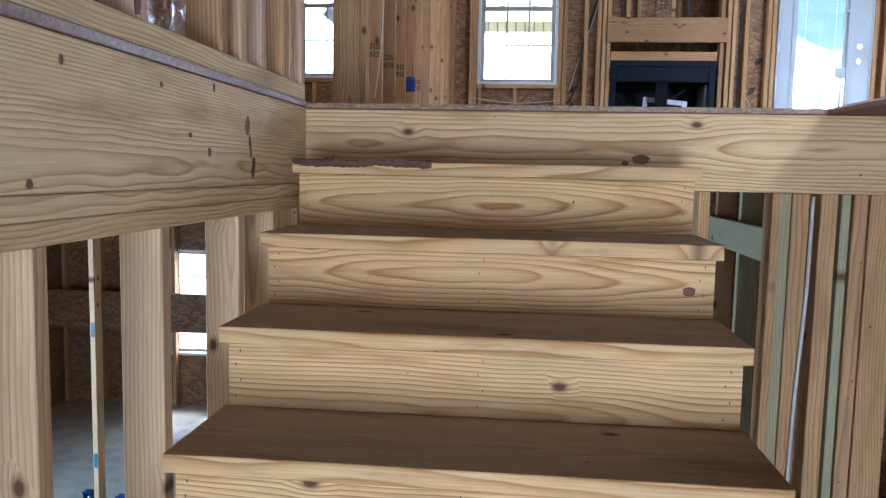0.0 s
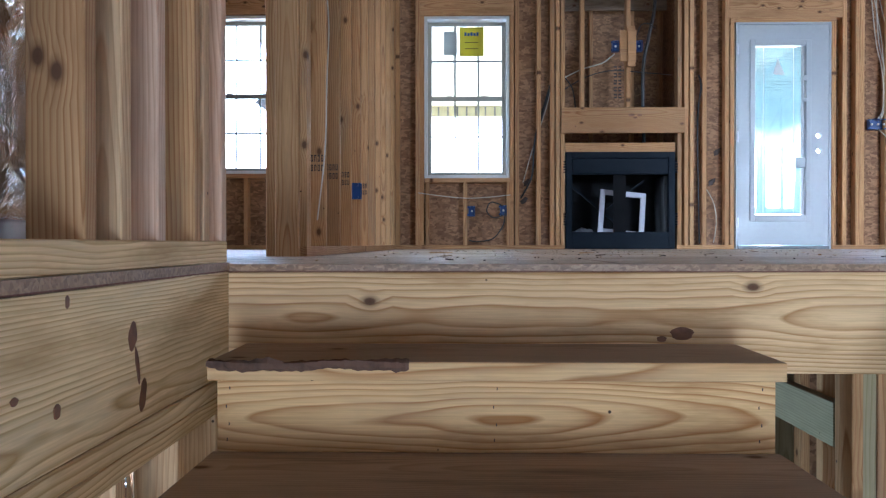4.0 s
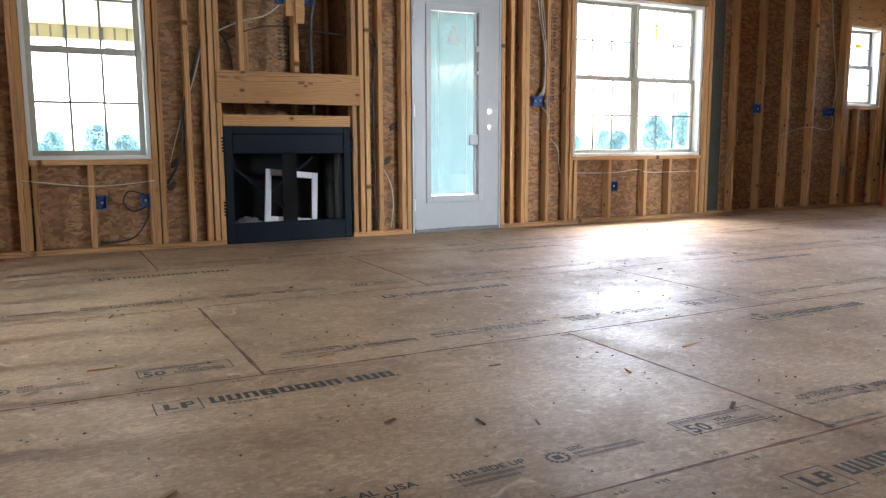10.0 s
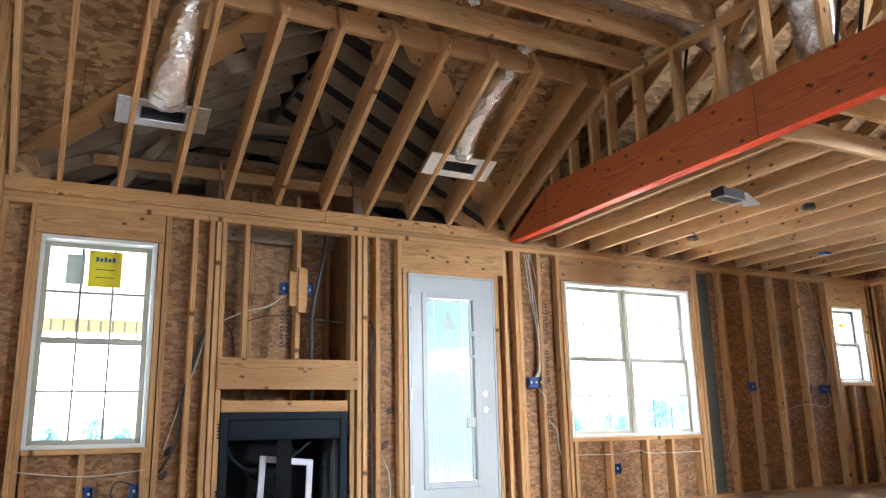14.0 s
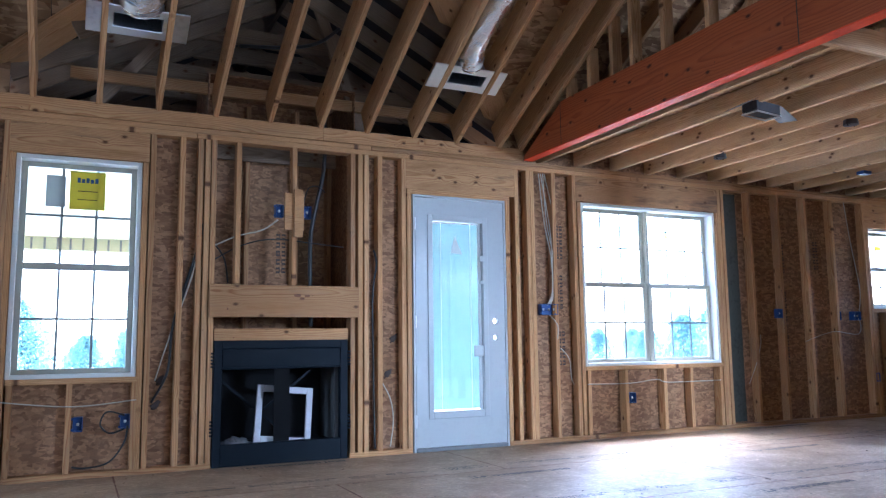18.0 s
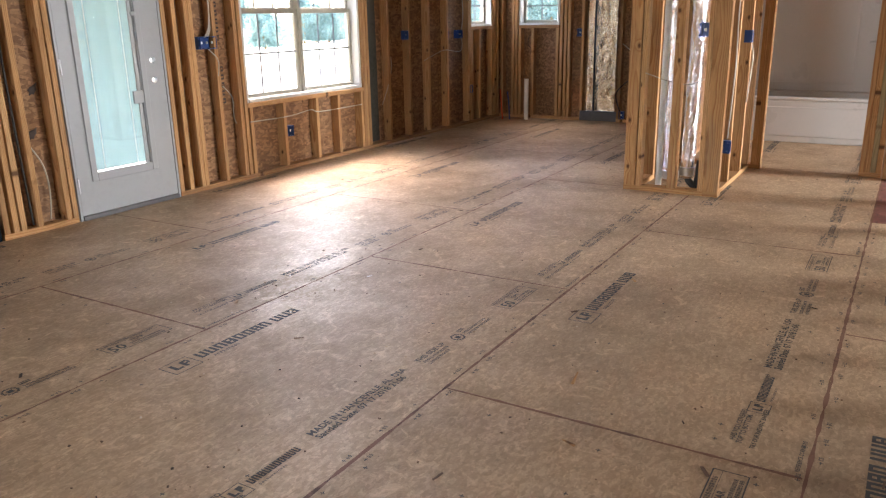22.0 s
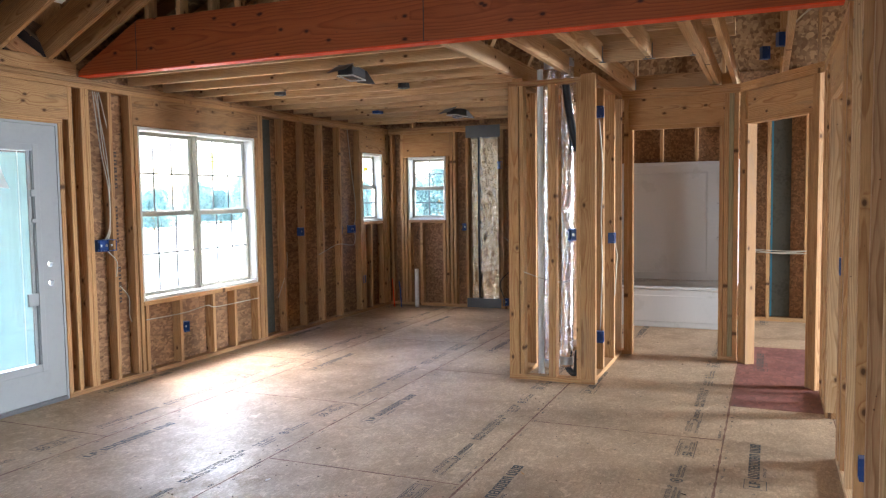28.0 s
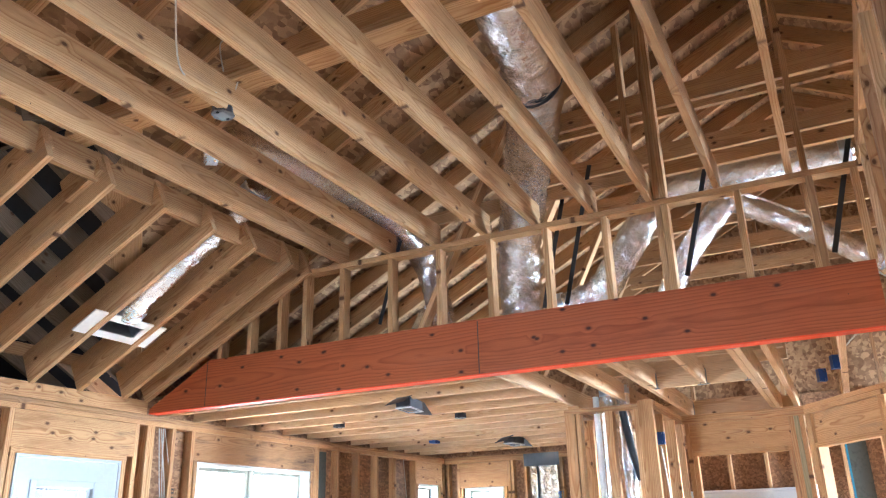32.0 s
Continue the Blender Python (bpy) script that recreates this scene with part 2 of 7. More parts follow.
def osb(name, light, dark, scale=1.0, rough=0.65, dirt=0.3, gloss=0.35, bump=0.5, scuff=0.0, spec=0.5):
    """Strand board: flakes at several angles, some dirt."""
    m, n, l, p = material(name, rough)
    tc = n.new("ShaderNodeTexCoord")
    info = n.new("ShaderNodeObjectInfo")
    off = node(n, l, "ShaderNodeMath", [("op", "MULTIPLY")], i0=info.outputs["Random"], i1=31.0)
    at = node(n, l, "ShaderNodeVectorMath", [("op", "ADD")], i0=tc.outputs["Object"], i1=off.outputs[0])
    layers = []
    for turn, sx, sy in ((12, 26, 70), (70, 24, 62), (-35, 30, 80)):
        mp = node(n, l, "ShaderNodeMapping", Vector=at.outputs[0])
        mp.inputs["Rotation"].default_value = (0, 0, radians(turn))
        mp.inputs["Scale"].default_value = (sx * scale, sy * scale, sy * scale)
        layers.append(node(n, l, "ShaderNodeTexVoronoi", Vector=mp.outputs[0], Scale=0.55, Randomness=1.0))
    which = node(n, l, "ShaderNodeTexNoise", Vector=at.outputs[0], Scale=11.0 * scale, Detail=1.0)
    w1 = ramp(n, l, which.outputs[0], (0.44, (0,)), (0.47, (1,)))
    w2 = ramp(n, l, which.outputs[0], (0.55, (0,)), (0.58, (1,)))
    flake = mixed(n, l, w1, layers[0].outputs["Color"], layers[1].outputs["Color"])
    flake = mixed(n, l, w2, flake, layers[2].outputs["Color"])
    sep = node(n, l, "ShaderNodeSeparateColor", Color=flake)
    col = ramp(n, l, sep.outputs[0], (0.0, dark), (0.45, tuple(0.45 * a + 0.55 * b for a, b in zip(light, dark))), (0.8, light), (1.0, tuple(min(1, 1.12 * c) for c in light)))
    fine = node(n, l, "ShaderNodeTexNoise", Vector=at.outputs[0], Scale=160.0, Detail=3.0)
    col = mixed(n, l, 1.0, col, ramp(n, l, fine.outputs[0], (0.3, (0.86, 0.84, 0.82)), (0.7, (1.06, 1.05, 1.04))), "MULTIPLY")
    big = node(n, l, "ShaderNodeTexNoise", Vector=at.outputs[0], Scale=1.7, Detail=6.0, Roughness=0.68)
    stain = ramp(n, l, big.outputs[0], (0.42, (0,)), (0.75, (dirt,)))
    col = mixed(n, l, stain, col, tuple(0.42 * c for c in dark))
    if scuff:
        worn = node(n, l, "ShaderNodeTexNoise", Vector=at.outputs[0], Scale=9.0, Detail=6.0, Roughness=0.72, Distortion=1.5)
        col = mixed(n, l, ramp(n, l, worn.outputs[0], (0.56, (0,)), (0.72, (scuff,))), col, tuple(min(1, 1.35 * c) for c in light))
        brown = node(n, l, "ShaderNodeTexNoise", Vector=at.outputs[0], Scale=26.0, Detail=4.0, Roughness=0.7)
        col = mixed(n, l, ramp(n, l, brown.outputs[0], (0.60, (0,)), (0.74, (0.75 * scuff,))), col, tuple(0.5 * c for c in dark))
    specks = node(n, l, "ShaderNodeTexVoronoi", Vector=at.outputs[0], Scale=17.0, Randomness=1.0)
    sp = ramp(n, l, specks.outputs["Distance"], (0.035, (0.55,)), (0.06, (0,)))
    col = mixed(n, l, sp, col, (0.10, 0.06, 0.04))
    l.new(col, p.inputs["Base Color"])
    p.inputs["Specular IOR Level"].default_value = spec
    rg = ramp(n, l, big.outputs[0], (0.3, (gloss,)), (0.7, (min(1, gloss + 0.3),)))
    l.new(rg, p.inputs["Roughness"])
    bumped(n, l, p, sep.outputs[0], bump, 0.0008)
    return m


def plain(name, colour, rough=0.5, metal=0.0, vary=0.08, scale=30.0, bump=0.1, gloss=0.5):
    """Paint, plastic, metal: one colour with a faint mottle and grain."""
    m, n, l, p = material(name, rough, metal)
    p.inputs["Specular IOR Level"].default_value = gloss
    tc = n.new("ShaderNodeTexCoord")
    a = node(n, l, "ShaderNodeTexNoise", Vector=tc.outputs["Object"], Scale=scale, Detail=4.0)
    b = node(n, l, "ShaderNodeTexNoise", Vector=tc.outputs["Object"], Scale=3.0, Detail=3.0)
    s = node(n, l, "ShaderNodeMath", [("op", "ADD")], i0=a.outputs[0], i1=b.outputs[0])
    k = ramp(n, l, s.outputs[0], (0.7, tuple(c * (1 - vary) for c in colour)), (1.3, tuple(min(1, c * (1 + vary)) for c in colour)))
    l.new(k, p.inputs["Base Color"])
    r = ramp(n, l, b.outputs[0], (0.3, (max(0.02, rough - 0.1),)), (0.7, (min(1, rough + 0.1),)))
    l.new(r, p.inputs["Roughness"])
    if bump:
        bumped(n, l, p, a.outputs[0], bump, 0.0008)
    return m


def foil(name, tint=(0.92, 0.93, 0.95)):
    """Crumpled metal foil: broad facets with sharp creases."""
    m, n, l, p = material(name, 0.10, 1.0)
    tc = n.new("ShaderNodeTexCoord")
    a = node(n, l, "ShaderNodeTexNoise", Vector=tc.outputs["Object"], Scale=6.0, Detail=6.0, Roughness=0.6, Distortion=2.2)
    warped = node(n, l, "ShaderNodeVectorMath", [("op", "MULTIPLY_ADD")], i0=a.outputs["Color"], i1=(0.12, 0.12, 0.12), i2=tc.outputs["Object"])
    b = node(n, l, "ShaderNodeTexVoronoi", Vector=warped.outputs[0], Scale=26.0)
    k = ramp(n, l, a.outputs[0], (0.25, tuple(0.75 * c for c in tint)), (0.7, tint))
    l.new(k, p.inputs["Base Color"])
    h = node(n, l, "ShaderNodeMath", [("op", "MULTIPLY_ADD")], i0=b.outputs["Distance"], i1=0.55, i2=a.outputs[0])
    bumped(n, l, p, h.outputs[0], 0.9, 0.011)
    return m


STUD = wood("stud_wood", (0.55, 0.35, 0.175), (0.33, 0.16, 0.062), stain=0.5)
HEADER = wood("header_wood_stained", (0.50, 0.31, 0.155), (0.30, 0.15, 0.06), vary=0.2, stain=0.95, knots=0.35, soil=(0.075, 0.05, 0.038))
STAIR = wood("stair_pine", (0.71, 0.49, 0.245), (0.36, 0.165, 0.045), vary=0.06, ring=0.010, stain=0.35, knots=0.06, nails=0.3, flame=0.17, soil=(0.20, 0.15, 0.11))
TREAD = wood("tread_pine_worn", (0.45, 0.345, 0.25), (0.33, 0.24, 0.165), vary=0.12, ring=0.009, stain=0.6, soil=(0.085, 0.062, 0.05), knots=0.06, nails=0.1)
TRIMMER = wood("trimmer_pine", (0.82, 0.64, 0.37), (0.48, 0.295, 0.115), vary=0.05, ring=0.0065, stain=0.3, knots=0.03, nails=0.3, flame=0.05, soil=(0.30, 0.265, 0.215))
STUD_PINK = wood("stud_wood_pinkish", (0.70, 0.50, 0.36), (0.52, 0.315, 0.205), vary=0.08, stain=0.2, flame=0.08)
RIM = wood("rim_pine", (0.71, 0.51, 0.285), (0.36, 0.185, 0.06), vary=0.06, ring=0.011, stain=0.35, knots=0.05, nails=0.3, flame=0.14, soil=(0.20, 0.15, 0.11))
ROOFWOOD = wood("rafter_wood", (0.58, 0.385, 0.20), (0.35, 0.18, 0.075), vary=0.4)
# darker copy of the rafter wood, the porch attic's dimness put into its colour
ATTICWOOD = wood("attic_wood_shaded", (0.26, 0.20, 0.145), (0.16, 0.115, 0.08), vary=0.3)
STUD_BROWN = wood("stud_wood_brown", (0.47, 0.30, 0.175), (0.30, 0.16, 0.08), vary=0.14)
STUD_PALE = wood("stud_wood_pale", (0.68, 0.50, 0.31), (0.45, 0.27, 0.13), vary=0.1)
GREENWOOD = wood("treated_wood", (0.42, 0.375, 0.235), (0.28, 0.245, 0.13), vary=0.1)
REDBEAM = wood("red_lvl", (0.37, 0.10, 0.03), (0.24, 0.052, 0.016), knot=(0.05, 0.012, 0.008), vary=0.03, rough=0.55, ring=0.016, stain=0.1, knots=0.3, nails=0.9, upright=True)
REDEDGE = plain("red_wax_edge", (0.68, 0.075, 0.02), 0.6, gloss=0.2)
FLOOR_OSB = osb("floor_strand_board", (0.52, 0.37, 0.235), (0.39, 0.265, 0.16), scale=2.4, dirt=0.6, gloss=0.43, bump=0.07, scuff=0.9, spec=0.6)
RED_OSB = osb("red_strand_board", (0.28, 0.105, 0.085), (0.19, 0.068, 0.055), scale=0.8, dirt=0.5, gloss=0.45, bump=0.12)
WALL_OSB = osb("wall_strand_board", (0.34, 0.185, 0.088), (0.165, 0.08, 0.035), scale=1.2, rough=0.8, dirt=0.2, gloss=0.65)
ROOF_OSB = osb("roof_strand_board", (0.48, 0.30, 0.15), (0.19, 0.095, 0.042), scale=0.62, rough=0.8, dirt=0.35, gloss=0.7)
SEAM = plain("seam_brown", (0.15, 0.055, 0.03), 0.8)
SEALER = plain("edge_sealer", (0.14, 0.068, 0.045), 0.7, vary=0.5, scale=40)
INK = plain("floor_ink", (0.055, 0.055, 0.055), 0.7, vary=0.3)
BLUEBOX = plain("blue_plastic", (0.01, 0.05, 0.20), 0.35)
WHITE = plain("white_vinyl", (0.80, 0.81, 0.78), 0.35, vary=0.03)
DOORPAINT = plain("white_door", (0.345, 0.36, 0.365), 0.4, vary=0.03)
BLACK = plain("black_metal", (0.004, 0.007, 0.012), 0.55, gloss=0.1)
BLACKDARK = plain("black_inside", (0.005, 0.005, 0.006), 0.8, gloss=0.15)
# roof felt; its black also serves as painted shade on the porch deck
FELT_SHADE = plain("roof_felt_attic_shade", (0.025, 0.026, 0.03), 0.9, gloss=0.2)
CABLE_W = plain("white_cable", (0.44, 0.40, 0.32), 0.5)
CABLE_B = plain("black_cable", (0.015, 0.015, 0.015), 0.5)
STEEL = plain("galvanised_steel", (0.55, 0.56, 0.57), 0.35, 1.0, vary=0.15)
GREYMETAL = plain("grey_sheet", (0.12, 0.122, 0.125), 0.5, 0.3)
DARKSTEEL = plain("dark_steel", (0.07, 0.07, 0.075), 0.4, 0.6, vary=0.2)
FOIL = foil("duct_foil")
FOILWALL = foil("foil_insulation", (0.80, 0.72, 0.58))
CONCRETE = plain("concrete", (0.50, 0.50, 0.49), 0.7, vary=0.12, scale=12)
TUBWHITE = plain("tub_acrylic", (0.62, 0.62, 0.61), 0.35, vary=0.02)
PVC = plain("white_pvc", (0.75, 0.75, 0.72), 0.4)
PAPER_W = plain("pale_sticker", (0.62, 0.66, 0.64), 0.6)
STAMP = plain("stamp_ink", (0.05, 0.035, 0.03), 0.8)
SOFFIT = plain("cream_soffit", (0.36, 0.335, 0.19), 0.5, vary=0.03)
BLUESEAL = plain("dark_weather_board", (0.06, 0.06, 0.05), 0.8, vary=0.2, gloss=0.1)
# almond sash vinyl, darkened in the colour for its backlit silhouette
ALMOND_BACKLIT = plain("almond_vinyl_backlit", (0.34, 0.33, 0.27), 0.4, vary=0.03)
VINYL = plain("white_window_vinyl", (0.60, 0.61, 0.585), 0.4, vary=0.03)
# grille bars coloured dark because backlit; the storage bin shares this grey
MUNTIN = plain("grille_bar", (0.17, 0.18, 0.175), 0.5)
BLUETAPE = plain("blue_tape", (0.02, 0.13, 0.20), 0.4)
PANELEDGE = osb("panel_edge_board", (0.36, 0.22, 0.12), (0.20, 0.11, 0.055), scale=3.5, rough=0.8, dirt=0.4, gloss=0.3)
BARK = plain("bark", (0.085, 0.045, 0.028), 0.9, vary=0.5, bump=0.8)
KNOT = plain("knot_wood", (0.13, 0.055, 0.025), 0.7, vary=0.4)
WHITETRIM = plain("white_plastic_trim", (0.46, 0.45, 0.49), 0.4)
FILM = plain("grey_plastic_film", (0.12, 0.12, 0.125), 0.25, vary=0.4, scale=60, bump=0.6)


def glass_material():
    m, n, l, p = material("window_glass", 0.02)
    n.remove(p)
    t, g = n.new("ShaderNodeBsdfTransparent"), n.new("ShaderNodeBsdfGlossy")
    g.inputs["Roughness"].default_value = 0.02
    x = n.new("ShaderNodeMixShader")
    x.inputs[0].default_value = 0.06
    l.new(t.outputs[0], x.inputs[1]), l.new(g.outputs[0], x.inputs[2])
    l.new(x.outputs[0], n["Material Output"].inputs[0])
    return m


GLASS = glass_material()


def translucent_material(name, colour, through=0.5):
    m, n, l, p = material(name, 0.6)
    n.remove(p)
    d, t = n.new("ShaderNodeBsdfDiffuse"), n.new("ShaderNodeBsdfTranslucent")
    tc = n.new("ShaderNodeTexCoord")
    a = node(n, l, "ShaderNodeTexNoise", Vector=tc.outputs["Object"], Scale=9.0, Detail=3.0)
    c = ramp(n, l, a.outputs[0], (0.3, tuple(0.93 * v for v in colour)), (0.7, colour))
    l.new(c, d.inputs[0]), l.new(c, t.inputs[0])
    x = n.new("ShaderNodeMixShader")
    x.inputs[0].default_value = through
    l.new(d.outputs[0], x.inputs[1]), l.new(t.outputs[0], x.inputs[2])
    l.new(x.outputs[0], n["Material Output"].inputs[0])
    return m


BLIND = translucent_material("blind_slats", (0.30, 0.43, 0.445), 0.42)
VELLUM = translucent_material("yellow_film", (0.50, 0.45, 0.07), 0.5)
# paler yellow film, the sky glare behind the sticker put into its colour
VELLUM_GLARE = translucent_material("yellow_film_glare", (0.80, 0.77, 0.42), 0.8)
VELLUM_W = translucent_material("pale_film", (0.42, 0.45, 0.44), 0.45)


# ---- building blocks ----
def part(name, bm, mat, parent=None, label="", smooth=False):
    me = bpy.data.meshes.new(name)
    bm.to_mesh(me)
    bm.free()
    if smooth:
        for f in me.polygons:
            f.use_smooth = True
    me.materials.append(mat)
    ob = new(name, me)
    if parent:
        ob.parent = parent
        ob.matrix_parent_inverse = parent.matrix_world.inverted()
    if label:
        ob["label"] = label
    return ob


def box_bm(x0, y0, z0, x1, y1, z1, bevel=0.0, bm=None):
    bm = bm or bmesh.new()
    x0, x1, y0, y1, z0, z1 = min(x0, x1), max(x0, x1), min(y0, y1), max(y0, y1), min(z0, z1), max(z0, z1)
    made = bmesh.ops.create_cube(bm, size=1.0, matrix=Matrix.Translation(((x0 + x1) / 2, (y0 + y1) / 2, (z0 + z1) / 2)) @ Matrix.Diagonal((x1 - x0, y1 - y0, z1 - z0, 1)))
    if bevel:
        edges = {e for v in made["verts"] for e in v.link_edges}
        bmesh.ops.bevel(bm, geom=list(edges), offset=min(bevel, 0.4 * min(x1 - x0, y1 - y0, z1 - z0)), segments=1, affect="EDGES")
    return bm


def block(name, x0, y0, z0, x1, y1, z1, mat, parent=None, bevel=0.0, label=""):
    """A box whose origin is its own centre."""
    c = Vector(((x0 + x1) / 2, (y0 + y1) / 2, (z0 + z1) / 2))
    h = Vector((abs(x1 - x0), abs(y1 - y0), abs(z1 - z0))) / 2
    ob = part(name, box_bm(-h.x, -h.y, -h.z, h.x, h.y, h.z, bevel), mat, None, label)
    ob.matrix_world = Matrix.Translation(c)
    if parent:
        ob.parent = parent
    return ob


LUMBER = {}


def lumber_mesh(length, w, d, mat):
    key = (round(length, 3), round(w, 4), round(d, 4), mat.name)
    if key not in LUMBER:
        c, vs = 0.0025, []
        ring = ((-w / 2 + c, -d / 2), (w / 2 - c, -d / 2), (w / 2, -d / 2 + c), (w / 2, d / 2 - c), (w / 2 - c, d / 2), (-w / 2 + c, d / 2), (-w / 2, d / 2 - c), (-w / 2, -d / 2 + c))
        for x in (-length / 2, length / 2):
            vs += [(x, y, z) for y, z in ring]
        fs = [tuple(range(7, -1, -1)), tuple(range(8, 16))] + [(i, (i + 1) % 8, 8 + (i + 1) % 8, 8 + i) for i in range(8)]
        me = bpy.data.meshes.new("board")
        me.from_pydata(vs, [], fs)
        me.materials.append(mat)
        LUMBER[key] = me
    return LUMBER[key]


def board(name, p0, p1, w, d, wide, parent, mat=None, label=""):
    """A sawn board from p0 to p1; w along the direction wide, d across it."""
    p0, p1 = Vector(p0), Vector(p1)
    x = (p1 - p0).normalized()
    y = Vector(wide) - x * x.dot(Vector(wide))
    y.normalize()
    z = x.cross(y)
    ob = new(name, lumber_mesh((p1 - p0).length, w, d, mat or STUD))
    ob.matrix_world = Matrix.Translation((p0 + p1) / 2) @ Matrix((x, y, z)).transposed().to_4x4()
    if parent:
        ob.parent = parent
    if label:
        ob["label"] = label
    return ob


def structure(name, label, category):
    return tagged(new(name), label, category, kind="structure")


T, D = 0.038, 0.089


def stud_x(parent, x, z0, z1, yface, mat=None, depth=D, sign=1, name="stud"):
    """A stud of a wall that runs along x; yface is the face towards the room, the wall lies on its +y side (sign 1)."""
    return board(name, (x, yface + sign * depth / 2, z0), (x, yface + sign * depth / 2, z1), depth, T, (0, 1, 0), parent, mat)


def stud_y(parent, y, z0, z1, xface, mat=None, depth=D, sign=1, name="stud"):
    return board(name, (xface + sign * depth / 2, y, z0), (xface + sign * depth / 2, y, z1), depth, T, (1, 0, 0), parent, mat)


def plate_x(parent, x0, x1, z, yface, sign=1, name="plate", mat=None):
    """A flat plate along x whose underside is at z."""
    return board(name, (x0, yface + sign * D / 2, z + T / 2), (x1, yface + sign * D / 2, z + T / 2), D, T, (0, 1, 0), parent, mat)


def plate_y(parent, y0, y1, z, xface, sign=1, name="plate", mat=None):
    return board(name, (xface + sign * D / 2, y0, z + T / 2), (xface + sign * D / 2, y1, z + T / 2), D, T, (1, 0, 0), parent, mat)


def tube(name, pts, r, mat, parent=None, sides=10, label="", wobble=0.0, ribs=0.0, smooth=True, per=8):
    """A round pipe, cable or flexible duct along a smooth line through pts."""
    pts = [Vector(p) for p in pts]
    line = []
    for i in range(len(pts) - 1):
        a, b, c, d = pts[max(i - 1, 0)], pts[i], pts[i + 1], pts[min(i + 2, len(pts) - 1)]
        for k in range(per):
            t = k / per
            line.append(0.5 * ((2 * b) + (c - a) * t + (2 * a - 5 * b + 4 * c - d) * t * t + (3 * b - a - 3 * c + d) * t ** 3))
    line.append(pts[-1])
    vs, fs, side = [], [], None
    for i, q in enumerate(line):
        way = (line[min(i + 1, len(line) - 1)] - line[max(i - 1, 0)]).normalized()
        if side is None:
            side = way.orthogonal().normalized()
        side = (side - way * side.dot(way)).normalized()
        up = way.cross(side)
        for k in range(sides):
            a = 2 * math.pi * k / sides
            rr = r * (1 + (ribs if i % 2 else -ribs))
            if wobble:
                rr *= 1 + wobble * noise.noise(q * 9 + Vector((math.cos(a) * 2, math.sin(a) * 2, i * 0.1))) + 0.6 * wobble * noise.noise(q * 31 + Vector((math.cos(a) * 5, math.sin(a) * 5, 0)))
            vs.append(q + (side * math.cos(a) + up * math.sin(a)) * rr)
    for i in range(len(line) - 1):
        for k in range(sides):
            fs.append((i * sides + k, i * sides + (k + 1) % sides, (i + 1) * sides + (k + 1) % sides, (i + 1) * sides + k))
    fs += [tuple(range(sides - 1, -1, -1)), tuple((len(line) - 1) * sides + k for k in range(sides))]
    me = bpy.data.meshes.new(name)
    me.from_pydata(vs, [], fs)
    me.materials.append(mat)
    for f in me.polygons:
        f.use_smooth = smooth
    ob = new(name, me)
    if parent:
        ob.parent = parent
    if label:
        ob["label"] = label
    return ob

# ---- large structure ----
YN, XW, XE, YS = 7.88, -0.46, 8.97, 2.635  # faces of the far wall, the west wall, the end wall and the south wall
ZT, ZP = 2.362, 2.44  # underside and top of the wall plates
LOW = -2.98  # lower floor


def sheathing(parent, axis, at, a0, a1, z0, z1, holes, sign=1, mat=None):
    """Strand-board sheets 1.22 m wide behind a stud wall, cut round the holes (a0, a1, z0, z1)."""
    mat = mat or WALL_OSB
    cuts = sorted({a0, a1, *(h for hole in holes for h in hole[:2] if a0 < h < a1), *(a0 + 1.22 * k for k in range(1, int((a1 - a0) / 1.22) + 1))})
    for lo, hi in zip(cuts, cuts[1:]):
        if hi - lo < 0.005:
            continue
        spans, mid = [(z0, z1)], (lo + hi) / 2
        for h in holes:
            if h[0] < mid < h[1]:
                spans = [s for b, t in spans for s in ((b, min(t, h[2])), (max(b, h[3]), t)) if s[1] - s[0] > 0.005]
        for b, t in spans:
            if axis == "x":
                block("sheathing_panel", lo, at, b, hi, at + sign * 0.011, t, mat, parent)
            else:
                block("sheathing_panel", at, lo, b, at + sign * 0.011, hi, t, mat, parent)


# far wall: studs, headers, plates, sheathing
WIN1, DOOR, WIN2, WIN3 = (-0.195, 0.592, 0.655, 2.152), (2.655, 3.525, 0.0, 2.075), (4.335, 5.945, 0.635, 2.12), (8.225, 8.80, 1.18, 2.085)
WINL = (-3.05, -1.45, 0.70, 2.17)
NICHE = (1.10, 2.125, 0.0, 2.36)
north = structure("wall_north", "open pine stud wall with strand-board sheathing", "wall")
for x in (-0.44, -0.255, 0.66, 0.86, 0.985, 1.035, 2.21, 2.26, 2.375, 2.58, 3.645, 3.765, 3.805, 4.03, 4.25, 6.0, 6.045, 6.42, 6.825, 7.225, 7.64, 8.155, 8.865, 8.945):
    stud_x(north, x, T, ZT, YN)
for x, top in ((-0.216, 2.152), (0.613, 2.152), (1.08, 2.362), (2.148, 2.362), (2.628, 2.08), (3.548, 2.08), (4.30, 2.12), (5.965, 2.12), (8.20, 2.085), (8.825, 2.085)):
    stud_x(north, x, T, top, YN)
for x, top in ((0.185, 0.617), (0.585, 0.617), (-0.165, 0.617), (4.355, 0.597), (4.765, 0.597), (5.215, 0.597), (5.54, 0.597), (5.915, 0.597), (8.245, 1.142), (8.44, 1.142), (8.78, 1.142)):
    stud_x(north, x, T, top, YN, name="cripple_stud")
for x0, x1, z in ((-0.19, 0.61, 0.617), (4.32, 5.945, 0.597), (8.22, 8.806, 1.142)):
    plate_x(north, x0, x1, z, YN, name="window_sill_plate")
